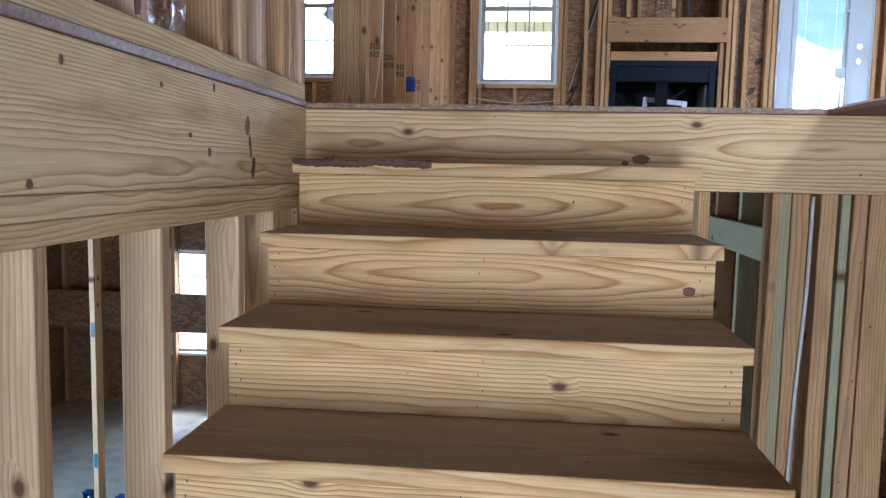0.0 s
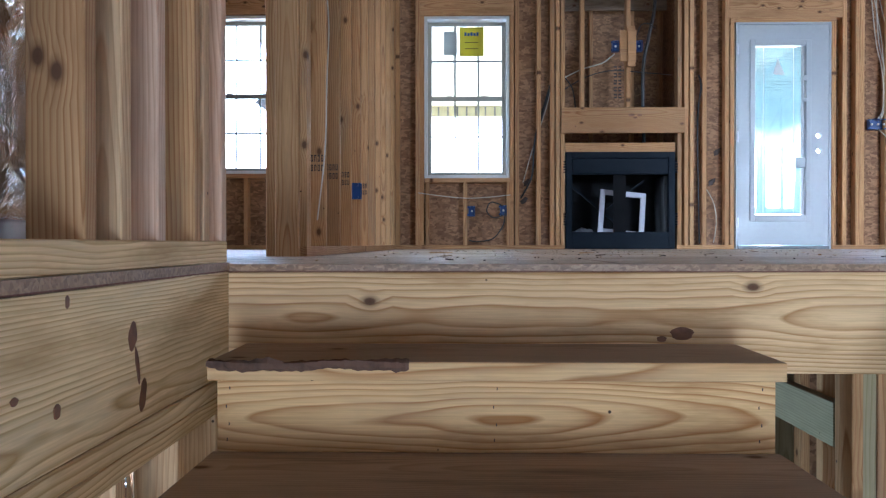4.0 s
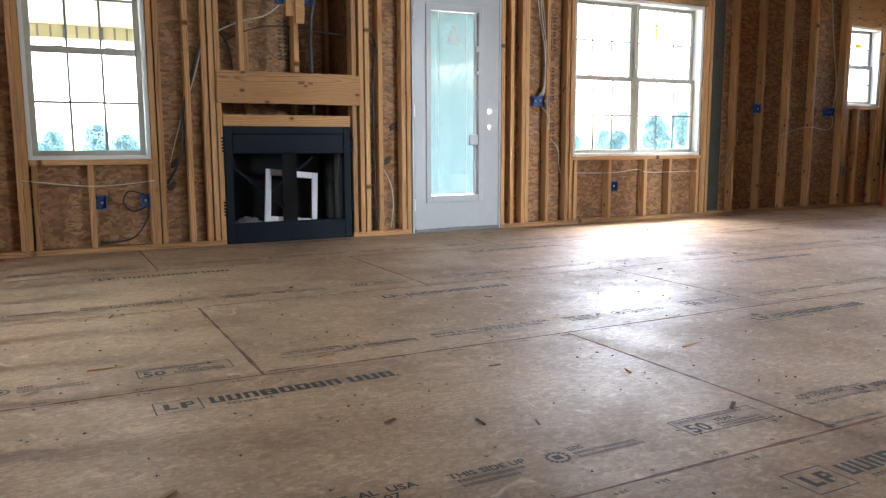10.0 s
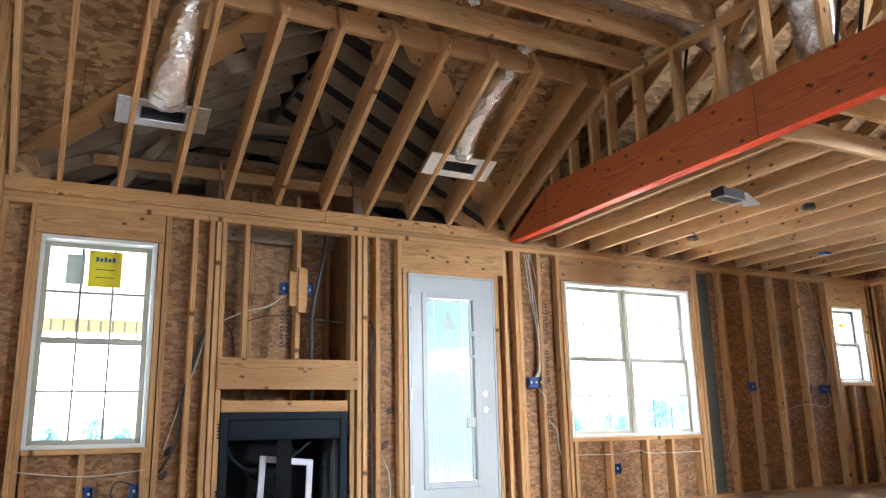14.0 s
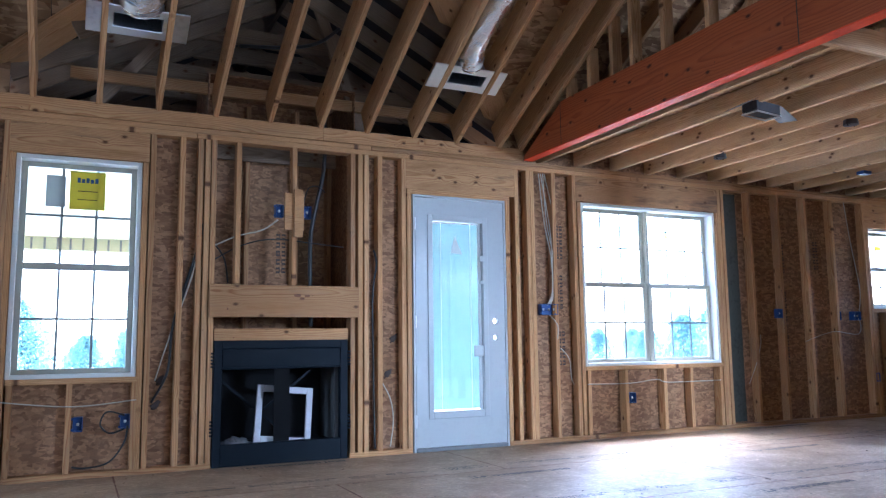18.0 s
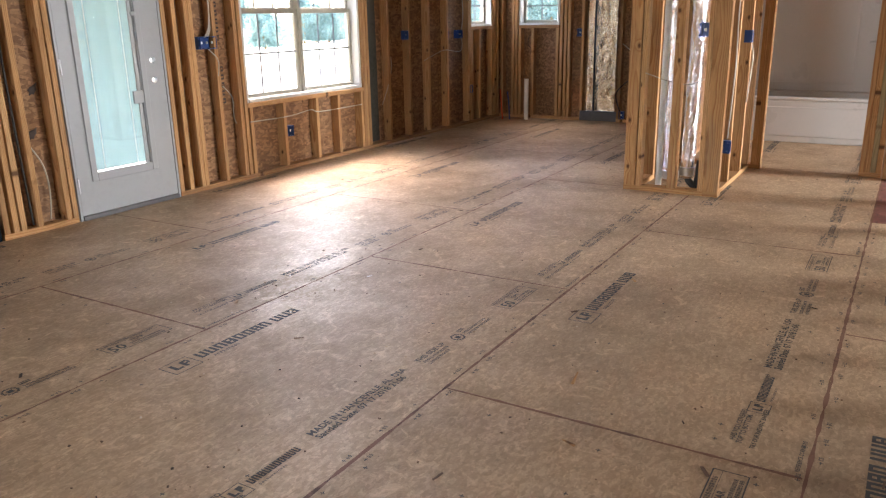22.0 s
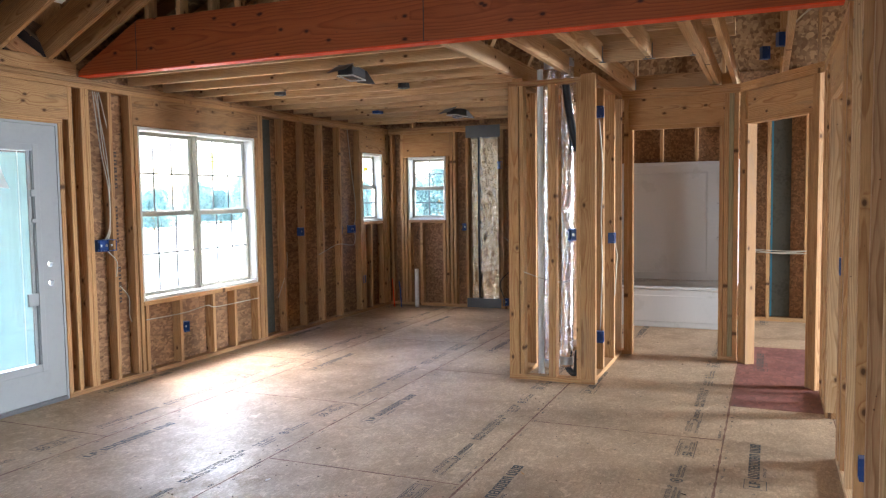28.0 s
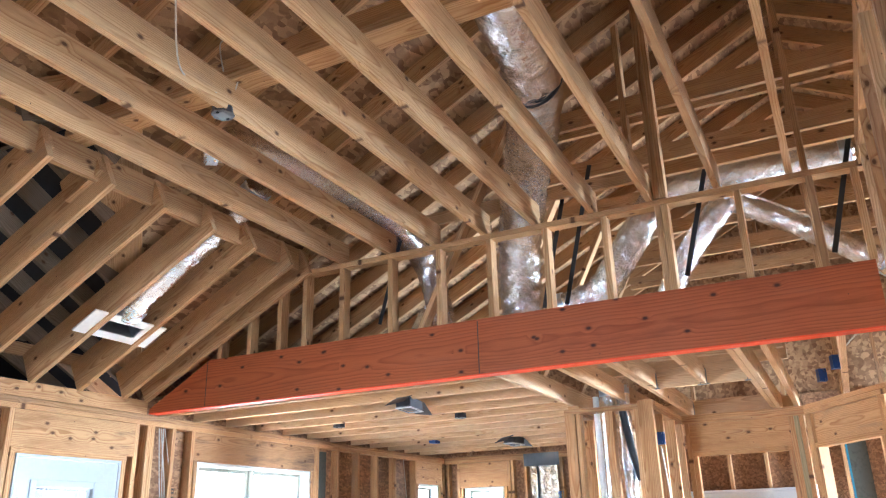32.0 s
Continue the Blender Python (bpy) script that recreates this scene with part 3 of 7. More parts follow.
for x0, x1, z0 in ((-0.236, 0.634, 2.154), (2.60, 3.625, 2.112), (4.27, 5.98, 2.122), (8.175, 8.845, 2.087)):
    board("header", (x0, YN + 0.020, (z0 + ZT) / 2), (x1, YN + 0.020, (z0 + ZT) / 2), ZT - z0 - 0.003, T, (0, 0, 1), north, HEADER)
    board("header", (x0, YN + 0.069, (z0 + ZT) / 2), (x1, YN + 0.069, (z0 + ZT) / 2), ZT - z0 - 0.003, T, (0, 0, 1), north)
plate_x(north, 2.61, 3.57, 2.075, YN, name="header_plate")
for x0, x1 in ((XW, 1.10), (2.125, 2.645), (3.53, XE)):
    plate_x(north, x0, x1, 0.0, YN, name="sole_plate")
for x0, x1 in ((XW - 4.2, 0.95), (0.955, 4.9), (4.905, XE)):
    plate_x(north, x0, x1, ZT, YN, name="top_plate")
for x0, x1 in ((XW - 4.2, 2.3), (2.305, 6.6), (6.605, XE)):
    plate_x(north, x0, x1, ZT + T + 0.001, YN, name="top_plate")
sheathing(north, "x", YN + D, XW - 4.2, XE + 0.1, -0.3, 2.9, [WIN1, DOOR, WIN2, WIN3, WINL, NICHE, (XW, 3.72, 2.44, 3.0)])
# west room part of the far wall
for x in (-0.60, -0.95, -1.35, -1.40, -3.10, -3.15, -3.55, -3.95, -4.35):
    stud_x(north, x, T, ZT, YN)
for x in (-1.47, -1.85, -2.25, -2.65, -3.03):
    stud_x(north, x, T, 0.66, YN, name="cripple_stud")
plate_x(north, -3.07, -1.43, 0.662, YN, name="window_sill_plate")
board("header", (-3.07, YN + 0.02, 2.27), (-1.43, YN + 0.02, 2.27), 0.18, T, (0, 0, 1), north)
plate_x(north, XW - 4.2, XW - 0.1, 0.0, YN, name="sole_plate")
# band over the plates under the rafters, vaulted part
board("band_board", (XW, YN + 0.021, 2.497), (1.9, YN + 0.021, 2.497), 0.108, T, (0, 0, 1), north)
board("band_board", (1.903, YN + 0.021, 2.497), (3.72, YN + 0.021, 2.497), 0.108, T, (0, 0, 1), north)

# chase behind the fireplace and the niche over it
chase = structure("wall_chase", "dark strand-board chase behind the fireplace", "wall")
block("chase_panel", 1.04, 8.62, -0.3, 2.20, 8.631, 2.9, WALL_OSB, chase)
block("chase_panel", 1.04, 7.992, -0.3, 1.051, 8.62, 2.9, WALL_OSB, chase)
block("chase_panel", 2.189, 7.992, -0.3, 2.20, 8.62, 2.9, WALL_OSB, chase)
block("chase_top", 1.04, 7.992, 2.9, 2.20, 8.631, 2.911, WALL_OSB, chase)
for x in (1.09, 1.45, 1.86, 2.15):
    stud_x(chase, x, 0.0, 2.85, 8.529)
for x in (1.26, 1.68):
    stud_x(north, x, 1.306, ZT, YN, name="niche_stud")
board("mantel_header", (1.064, YN - 0.020, 1.178), (2.184, YN - 0.020, 1.178), 0.232, T, (0, 0, 1), north)
plate_x(north, 1.10, 2.13, 1.264, YN, name="mantel_plate")
plate_x(north, 1.10, 2.13, 1.074, YN, name="mantel_plate")
board("fireplace_header", (1.105, YN + 0.019, 0.936), (2.11, YN + 0.019, 0.936), 0.085, T, (0, 0, 1), north)

# end wall
east = structure("wall_east", "open stud end wall with strand-board sheathing", "wall")
WIN4 = (7.04, 7.60, 1.18, 2.04)
for y in (7.84, 7.68, 6.95, 6.90, 6.72, 6.23, 5.83, 5.42, 5.02, 4.6, 4.2, 3.8, 3.4, 3.0, 2.6, 2.2, 1.8, 1.4):
    stud_y(east, y, T, ZT, XE)
for y, top in ((7.632, 2.04), (7.008, 2.04), (7.58, 1.14), (7.40, 1.14), (7.06, 1.14)):
    stud_y(east, y, T, top, XE, name="cripple_stud")
board("window_sill_plate", (XE + D / 2, 7.04, 1.16), (XE + D / 2, 7.60, 1.16), D, T, (1, 0, 0), east)
board("header", (XE + 0.02, 6.97, 2.20), (XE + 0.02, 7.66, 2.20), 0.31, T, (0, 0, 1), east)
plate_y(east, 1.2, YN, 0.0, XE, name="sole_plate")
plate_y(east, 1.2, YN + D, ZT, XE, name="top_plate")
plate_y(east, 1.2, YN + D, ZT + T + 0.001, XE, name="top_plate")
sheathing(east, "y", XE + D, -3.5, YN + D + 0.011, -0.3, 2.9, [WIN4])

# west wall of the vaulted room, from the corner post to the far wall, tall
west = structure("wall_west", "tall open pine stud partition", "wall")
HIGH = 3.40
for y in (3.715, 3.756, 4.13, 4.53, 4.93, 5.33, 5.73, 6.13, 6.53, 6.93, 7.33, 7.70, 7.86):
    stud_y(west, y, T, HIGH - 0.04, XW, sign=-1)
plate_y(west, 3.69, YN, 0.0, XW, sign=-1, name="sole_plate")
plate_y(west, 1.0, YN, HIGH - 0.039, XW, sign=-1, name="top_plate")
board("corner_stud", (XW - 0.070, 3.674, 0.0), (XW - 0.070, 3.674, 2.4), 0.089, T, (1, 0, 0), west)
board("corner_stud", (XW - 0.135, 3.72, 0.0), (XW - 0.135, 3.72, 2.4), 0.089, T, (0, 1, 0), west)
board("opening_header", (XW - 0.045, 2.6, 2.23), (XW - 0.045, 3.69, 2.23), 0.24, T, (0, 0, 1), west)
for y in (2.9, 3.3):
    stud_y(west, y, 2.35, HIGH - 0.04, XW, sign=-1)

# wall on the west side of the stairs, on top of the stair trimmer
stairwall = structure("wall_stair_west", "stud wall standing beside the stair well", "wall")
for k, y in enumerate((2.545, 2.42, 2.36, 2.165, 2.012, 1.886, 1.485, 1.29, 0.80, 0.35, 0.08, -0.32, -0.72, -1.12)):
    stud_y(stairwall, y, 0.054, HIGH - 0.04, -0.43, STUD_PINK if k % 3 == 0 else STUD_PALE if k % 3 == 1 else STUD, sign=-1)
board("sole_plate", (-0.43 - D / 2, -1.4, 0.029), (-0.43 - D / 2, 2.565, 0.029), D, 0.05, (1, 0, 0), stairwall, TRIMMER)

for x in (-0.433, -0.514):
    tube("bark_edge", [(x, 1.468, 0.06), (x + 0.004, 1.464, 0.3), (x - 0.003, 1.467, 0.8), (x, 1.466, 2.3)], 0.0065, BARK, stairwall, 6, "", 0.9, 0.1, False, 10)

# south wall of the vaulted room
south = structure("wall_south", "tall open pine stud wall along the stair hall", "wall")
for x, mat in ((1.776, STUD_BROWN), (1.818, STUD), (2.22, STUD_PALE), (2.645, STUD_BROWN), (3.065, STUD), (3.475, STUD_PALE)):
    stud_x(south, x, T, HIGH - 0.04, YS, mat, sign=-1)
for x, mat in ((3.745, STUD), (3.786, STUD_BROWN)):
    stud_x(south, x, T, 2.443, YS, mat, sign=-1, name="beam_post")
for x, top in ((3.90, ZT), (3.972, ZT), (4.011, 2.085), (4.905, 2.085), (4.945, ZT), (5.0, ZT), (5.28, ZT), (5.56, ZT)):
    stud_x(south, x, T, top, YS, STUD_PALE if x == 4.905 else None, sign=-1)
plate_x(south, 1.757, 4.03, 0.0, YS, sign=-1, name="sole_plate", mat=STUD_PALE)
plate_x(south, 4.885, 5.6, 0.0, YS, sign=-1, name="sole_plate")
plate_x(south, 3.82, 5.65, ZT, YS, sign=-1, name="top_plate")
plate_x(south, 3.82, 5.65, ZT + T + 0.001, YS, sign=-1, name="top_plate")
plate_x(south, 1.2, 3.72, HIGH - 0.039, YS, sign=-1, name="top_plate")
board("header", (3.992, YS - 0.02, 2.225), (4.925, YS - 0.02, 2.225), 0.27, T, (0, 0, 1), south)

# bathroom wall, chase box and angled wall
BX = 6.55
bath = structure("wall_bath", "open stud bathroom wall with a door opening", "wall")
for y, kind in ((4.92, None), (4.5, None), (4.215, None), (3.344, None), (3.305, GREENWOOD), (3.265, None)):
    stud_y(bath, y, T, ZT, BX, kind)
for y in (4.1755, 3.3835):
    stud_y(bath, y, T, 2.08, BX)
board("header", (BX + 0.02, 3.365, 2.240), (BX + 0.02, 4.194, 2.240), 0.24, T, (0, 0, 1), bath)
plate_y(bath, 3.365, 4.194, 2.081, BX, name="header_plate")
plate_y(bath, 4.156, 4.97, 0.0, BX, name="sole_plate")
plate_y(bath, 3.245, 3.403, 0.0, BX, name="sole_plate")
plate_y(bath, 3.2, 4.97, ZT, BX, name="top_plate")
plate_y(bath, 3.2, 4.97, ZT + T + 0.001, BX, name="top_plate")
duct_wall = structure("wall_duct_chase", "narrow open stud chase that holds two ducts", "wall")
CX = 5.27
for y0, y1, z1 in ((4.852, 4.937, ZT), (4.811, 4.843, ZT), (4.548, 4.608, ZT), (4.348, 4.383, ZT)):
    board("stud", (CX + D / 2, (y0 + y1) / 2, T), (CX + D / 2, (y0 + y1) / 2, z1), y1 - y0, D, (0, 1, 0), duct_wall)
board("corner_stud", (CX + 0.03, 4.291, T), (CX + 0.03, 4.291, ZT + 0.06), 0.112, 0.06, (0, 1, 0), duct_wall)
board("stud", (5.62, 4.757, T), (5.62, 4.757, ZT), 0.072, T, (0, 1, 0), duct_wall)
plate_y(duct_wall, 4.345, 4.937, 0.0, CX, name="sole_plate")
plate_y(duct_wall, 4.345, 4.937, ZT, CX, name="top_plate")
plate_y(duct_wall, 4.235, 4.345, 0.0, CX, name="sole_plate")
for x in (5.70, 6.18, 6.525):
    stud_x(duct_wall, x, T, ZT, 4.25, STUD_PALE if x > 6.5 else None)
for x in (5.75, 6.15):
    stud_x(duct_wall, x, T, ZT, 4.93, sign=-1)
for y, s in ((4.25, 1), (4.93, -1)):
    plate_x(duct_wall, CX + D + 0.002, BX - 0.002, 0.0, y, s, name="sole_plate")
    plate_x(duct_wall, CX + D + 0.002, BX - 0.002, ZT, y, s, name="top_plate")
    plate_x(duct_wall, CX + D + 0.002, BX - 0.002, ZT + T + 0.001, y, s, name="top_plate")
bath_north = structure("wall_bath_north", "stud wall between kitchen and bathroom", "wall")
for k in range(6):
    stud_x(bath_north, 6.75 + 0.4 * k, T, ZT, 4.93, sign=-1)
plate_x(bath_north, BX + D, XE, 0.0, 4.93, -1, name="sole_plate")
plate_x(bath_north, BX + D, XE, ZT, 4.93, -1, name="top_plate")
block("sheathing_panel", BX + D, 4.828, 0.0, XE, 4.839, ZT, WALL_OSB, bath_north)
bath_south = structure("wall_bath_south", "stud wall between bathroom and bedroom", "wall")
for k in range(6):
    stud_x(bath_south, 6.72 + 0.4 * k, T, ZT, 3.23, sign=-1)
plate_x(bath_south, BX + D, XE, 0.0, 3.23, -1, name="sole_plate")
plate_x(bath_south, BX + D, XE, ZT, 3.23, -1, name="top_plate")
# angled bedroom wall with its opening
angled = structure("wall_angled", "angled stud wall with a bedroom door opening", "wall")
A0, A1 = Vector((6.53, 3.235)), Vector((5.60, 2.635))
ad = (A1 - A0).normalized()
an = Vector((-ad.y, ad.x))
if an.x < 0:
    an = -an


def angled_at(s, z):
    q = A0 + ad * s + an * 0.045
    return (q.x, q.y, z)


for s, top in ((0.02, ZT), (0.06, ZT), (0.099, 2.08), (0.955, 2.08), (0.994, ZT), (1.034, ZT)):
    board("stud", angled_at(s, 0.0), angled_at(s, top), D, T, (an.x, an.y, 0), angled)
q0, q1 = angled_at(0.08, 2.24), angled_at(0.974, 2.24)
board("header", q0, q1, 0.238, T, (0, 0, 1), angled)
board("header_plate", angled_at(0.08, 2.10), angled_at(0.974, 2.10), D, T, (an.x, an.y, 0), angled)
for z in (ZT + T / 2, ZT + 1.5 * T + 0.001):
    board("top_plate", angled_at(0, z), angled_at(1.10, z), D, T, (an.x, an.y, 0), angled)

# plain walls that close the house round and behind
block("wall_far_south", -4.75, -3.6, LOW, XE + 0.1, -3.5, 2.9, WALL_OSB)
block("wall_far_west", -4.76, -3.5, LOW, -4.66, YN + 0.1, 2.9, WALL_OSB)
for n in ("wall_far_south", "wall_far_west"):
    tagged(bpy.data.objects[n], "plain strand-board outer wall", "wall", kind="structure")
low_north = structure("wall_low_north", "strand-board wall of the lower floor", "wall")
sheathing(low_north, "x", YN + 0.1, -4.66, XE + 0.1, LOW, -0.3, [(-3.45, -2.65, -2.25, -1.10)])
block("wall_low_east", XE + 0.1, -3.5, LOW, XE + 0.2, YN + 0.1, -0.3, WALL_OSB)
for n in ("wall_low_east",):
    tagged(bpy.data.objects[n], "strand-board wall of the lower floor", "wall", kind="structure")
low_floor = block("floor_lower", -4.66, -3.5, LOW - 0.1, XE + 0.1, YN + 0.1, LOW, CONCRETE)
tagged(low_floor, "smooth pale concrete floor of the lower storey", "floor", kind="structure")

# floor deck: base sheet with the stair well left open, boards laid on it
floor = structure("floor", "sanded strand-board subfloor with printed marks", "floor")
for x0, y0, x1, y1 in ((-4.66, 2.58, XE + 0.08, YN + 0.08), (-4.66, -3.5, -0.43, 2.58), (1.2, -3.5, XE + 0.08, 2.58), (-0.43, -3.5, 1.2, -2.0)):
    block("subfloor_base", x0, y0, -0.019, x1, y1, -0.006, SEAM, floor)
block("panel_edge", -0.43, 2.5765, -0.0165, 1.2, 2.5795, -0.001, PANELEDGE, floor)
block("panel_edge", -0.4295, -1.4, -0.0145, -0.4265, 2.576, 0.0035, PANELEDGE, floor)

# stairs
stairs = tagged(new("staircase"), "straight flight of unfinished pine steps, worn treads", "staircase")
SX0, SX1 = -0.375, 0.76
for k in range(1, 16):
    nose, z = 2.286 - 0.281 * (k - 1), -0.19 * k
    step = board("tread", (SX0 - 0.012, nose + 0.161, z - 0.019), (SX1 + 0.012, nose + 0.161, z - 0.019), 0.318, T, (0, 1, 0), stairs, TREAD)
    if k == 1:
        step.data.materials.append(STAIR)
        for f in step.data.polygons:
            f.material_index = 0 if f.normal.z > 0.9 else 1
    nails = bmesh.new()
    for col in (SX0 + 0.022, 0.19 + 0.01 * math.sin(9 * k), SX1 - 0.03):
        for j in range(4):
            jx, jz = col + 0.006 * math.sin(7 * k + 3 * j), z - 0.06 - 0.034 * j + 0.003 * math.sin(5 * j + k)
            box_bm(jx - 0.001, nose + 0.0283, jz - 0.003, jx + 0.001, nose + 0.0295, jz + 0.003, 0, nails)
    part("nails", nails, STAMP, stairs)["kind"] = "stuff"
    board("riser", (SX0, nose + 0.039, z - 0.114), (SX1, nose + 0.039, z - 0.114), 0.150, 0.019, (0, 0, 1), stairs, STAIR)
for x in (SX0 + 0.03, SX1 - 0.03):
    board("stringer", (x, 2.575, -0.47), (x, -1.11, -2.961), 0.28, T, (0, 0, 1), stairs, STAIR)
board("rim_joist", (-0.43, 2.599, -0.140), (5.0, 2.599, -0.140), 0.240, T, (0, 0, 1), structure("rim_floor", "pine rim joist at the top of the stairs", "joist"), RIM)
trim_w = structure("trimmer_west", "pine trimmer joist beside the stair well", "joist")
board("trimmer", (-0.449, -1.4, -0.1375), (-0.449, 2.578, -0.1375), 0.245, T, (0, 0, 1), trim_w, TRIMMER)
board("plate", (-0.472, -1.4, -0.280), (-0.472, 2.578, -0.280), D, T, (1, 0, 0), trim_w, TRIMMER)
board("plate", (-0.472, -1.4, -0.319), (-0.472, 2.578, -0.319), D, T, (1, 0, 0), trim_w, TRIMMER)
for y in (2.50, 2.26, 1.985, 1.563, 1.152, 0.74, 0.33, -0.08, -0.5):
    stud_y(trim_w, y, LOW, -0.339, -0.43, STUD_PALE, sign=-1)


def knot(parent, x, y, z, axis, rx, rz, lean=0):
    """A dark knot, a hair proud of its board."""
    bm = bmesh.new()
    bmesh.ops.create_cone(bm, cap_ends=True, segments=14, radius1=1, radius2=0.86, depth=0.0012)
    for v in bm.verts:
        v.co.x *= rx * (1 + 0.12 * math.sin(5 * v.co.y + z * 40))
        v.co.y *= rz
    k = part("knot", bm, KNOT)
    k.matrix_world = pose(x, y, z, 90, 0, 0 if axis == "y" else 90) @ pose(0, 0, 0, 0, 0, lean)
    k.parent = parent


rim_floor = bpy.data.objects["rim_floor"]
knot(rim_floor, 0.648, 2.5795, -0.165, "y", 0.028, 0.016)
knot(rim_floor, 0.60, 2.5795, -0.178, "y", 0.012, 0.007)
knot(stairs, 0.36, 2.286 - 0.281 * 3 + 0.029, -0.84, "y", 0.011, 0.010)
knot(stairs, 0.70, 2.286 - 0.281 + 0.029, -0.50, "y", 0.016, 0.012)
for y, z, a, b in ((1.684, -0.148, 0.009, 0.006), (1.786, -0.182, 0.010, 0.011), (1.219, -0.056, 0.006, 0.008), (1.553, -0.056, 0.006, 0.006), (1.815, -0.034, 0.006, 0.010), (1.133, -0.245, 0.008, 0.008)):
    knot(trim_w, -0.4292, y, z, "x", a, b)
for y, z, a, b, lean in ((2.033, -0.108, 0.017, 0.026, -12), (2.052, -0.16, 0.007, 0.036, 14), (2.075, -0.215, 0.014, 0.030, -16)):
    knot(trim_w, -0.4292, y, z, "x", a, b, lean)
for x, z, a, b in ((1.735, 1.20, 0.020, 0.010), (1.70, 1.225, 0.030, 0.012), (1.775, 1.222, 0.022, 0.009), (1.19, 1.12, 0.006, 0.008)):
    knot(north, x, YN - 0.0395, z, "y", a, b)
tube("bark_edge", [(SX0 - 0.01, 2.284, -0.193), (-0.25, 2.281, -0.197), (-0.12, 2.285, -0.193), (0.02, 2.289, -0.196)], 0.011, BARK, stairs, 7, "", 0.9, 0.1, False, 12)
low_s = structure("wall_low_stair", "stud wall under the upper floor beside the stairs", "wall")
for x, wide, kind in ((0.86, D, STUD), (1.084, D, STUD), (1.11, D, GREENWOOD), (1.157, D, STUD), (1.243, D, STUD), (1.294, D, GREENWOOD), (1.338, D, STUD), (1.412, D, STUD), (1.75, D, STUD), (2.15, D, STUD), (2.6, D, STUD), (3.0, D, STUD)):
    w = 0.046 if x == 1.338 else 0.095 if x == 1.412 else 0.054 if x in (1.157, 1.243) else 0.03 if x in (1.084, 1.294) else T
    if kind == GREENWOOD or w != T:
        w = min(w, 0.1)
    board("stud", (x, 2.668, LOW), (x, 2.668, -0.262), D, w - 0.002, (0, 1, 0), low_s, kind)
tagged(tube("cable", [(1.19, 2.615, -0.27), (1.186, 2.612, -0.6), (1.17, 2.612, -1.0), (1.165, 2.612, -1.6), (1.16, 2.615, -2.6)], 0.006, CABLE_W, None, 6), "grey-white cable stapled down a stud", "cable")
block("sheathing_panel", 0.5, 4.6, LOW, 6.0, 4.611, -0.3, WALL_OSB, low_s)
for k in range(8):
    stud_x(low_s, 0.6 + 0.4 * k, LOW, -0.3, 4.6, sign=-1)
board("ledger", (1.19, 2.93, -0.462), (1.19, 3.95, -0.462), 0.125, T, (0, 0, 1), low_s, GREENWOOD)
for y in (3.1, 3.5, 3.9):
    stud_y(low_s, y, LOW, -0.262, 1.21, GREENWOOD if y == 3.5 else STUD)

# beam, knee wall over it, ceiling joists, rafters
beam = structure("beam", "red laminated beam with a bright red lower edge", "beam")
BXF = 3.72


def beam_bm(x0, x1, y0, y1, z0, z1, cut=0.0):
    bm = bmesh.new()
    prof = [(y0, z0), (y1, z0), (y1, z0 + 0.03), (y1 - cut, z1), (y0, z1)] if cut else [(y0, z0), (y1, z0), (y1, z1), (y0, z1)]
    a = [bm.verts.new((x0, y, z)) for y, z in prof]
    b = [bm.verts.new((x1, y, z)) for y, z in prof]
    bm.faces.new(a), bm.faces.new(b[::-1])
    for i in range(len(prof)):
        j = (i + 1) % len(prof)
        bm.faces.new((a[j], a[i], b[i], b[j]))
    bmesh.ops.recalc_face_normals(bm, faces=bm.faces)
    return bm


def beam_ply(y0, y1, cut):
    m = Matrix.Rotation(radians(90), 4, "Z")
    bm = beam_bm(BXF, BXF + 0.088, y0, y1, 2.452, 2.81, cut)
    c = Vector((BXF + 0.044, (y0 + y1) / 2, 2.63))
    bm.transform((Matrix.Translation(c) @ m).inverted())
    ob = part("beam_ply", bm, REDBEAM)
    ob.matrix_world = Matrix.Translation(c) @ m
    ob.parent = beam


beam_ply(2.655, 4.972, 0)
beam_ply(4.976, 7.86, 0.60)
block("beam_edge", BXF - 0.001, 2.655, 2.444, BXF + 0.089, 7.86, 2.4515, REDEDGE, beam)
for y in (4.974, 7.28):
    block("beam_joint", BXF - 0.0016, y - 0.003, 2.453, BXF - 0.0003, y + 0.003, 2.80 if y < 7 else 2.81 - 0.0, STAMP, beam)
knee = structure("wall_knee", "short stud wall standing on the beam", "wall")
for y in (7.17, 6.883, 6.60, 6.373, 6.045, 5.636, 5.25, 4.87, 4.47, 4.08, 3.74, 3.70, 3.28, 2.89, 2.66):
    z1 = min(3.352, 3.352 - (y - 6.45) * 0.52) if y > 6.45 else 3.352
    stud_y(knee, y, 2.811, z1 - 0.001, BXF, ROOFWOOD)
plate_y(knee, 2.6, 6.60, 3.352, BXF, name="top_plate", mat=ROOFWOOD)
framing = structure("ceiling_framing", "open ceiling joists of the vaulted room", "ceiling")
for y in (6.43, 6.055, 5.65, 5.285, 4.90, 4.54, 4.15, 3.785, 3.385, 2.985, 2.6, 2.2, 1.8, 1.4, 1.0):
    board("ceiling_joist", (XW - 0.04, y, 3.391 + 0.082), (BXF + 0.08, y, 3.391 + 0.082), 0.164, T, (0, 0, 1), framing, ROOFWOOD)
SL = 0.52
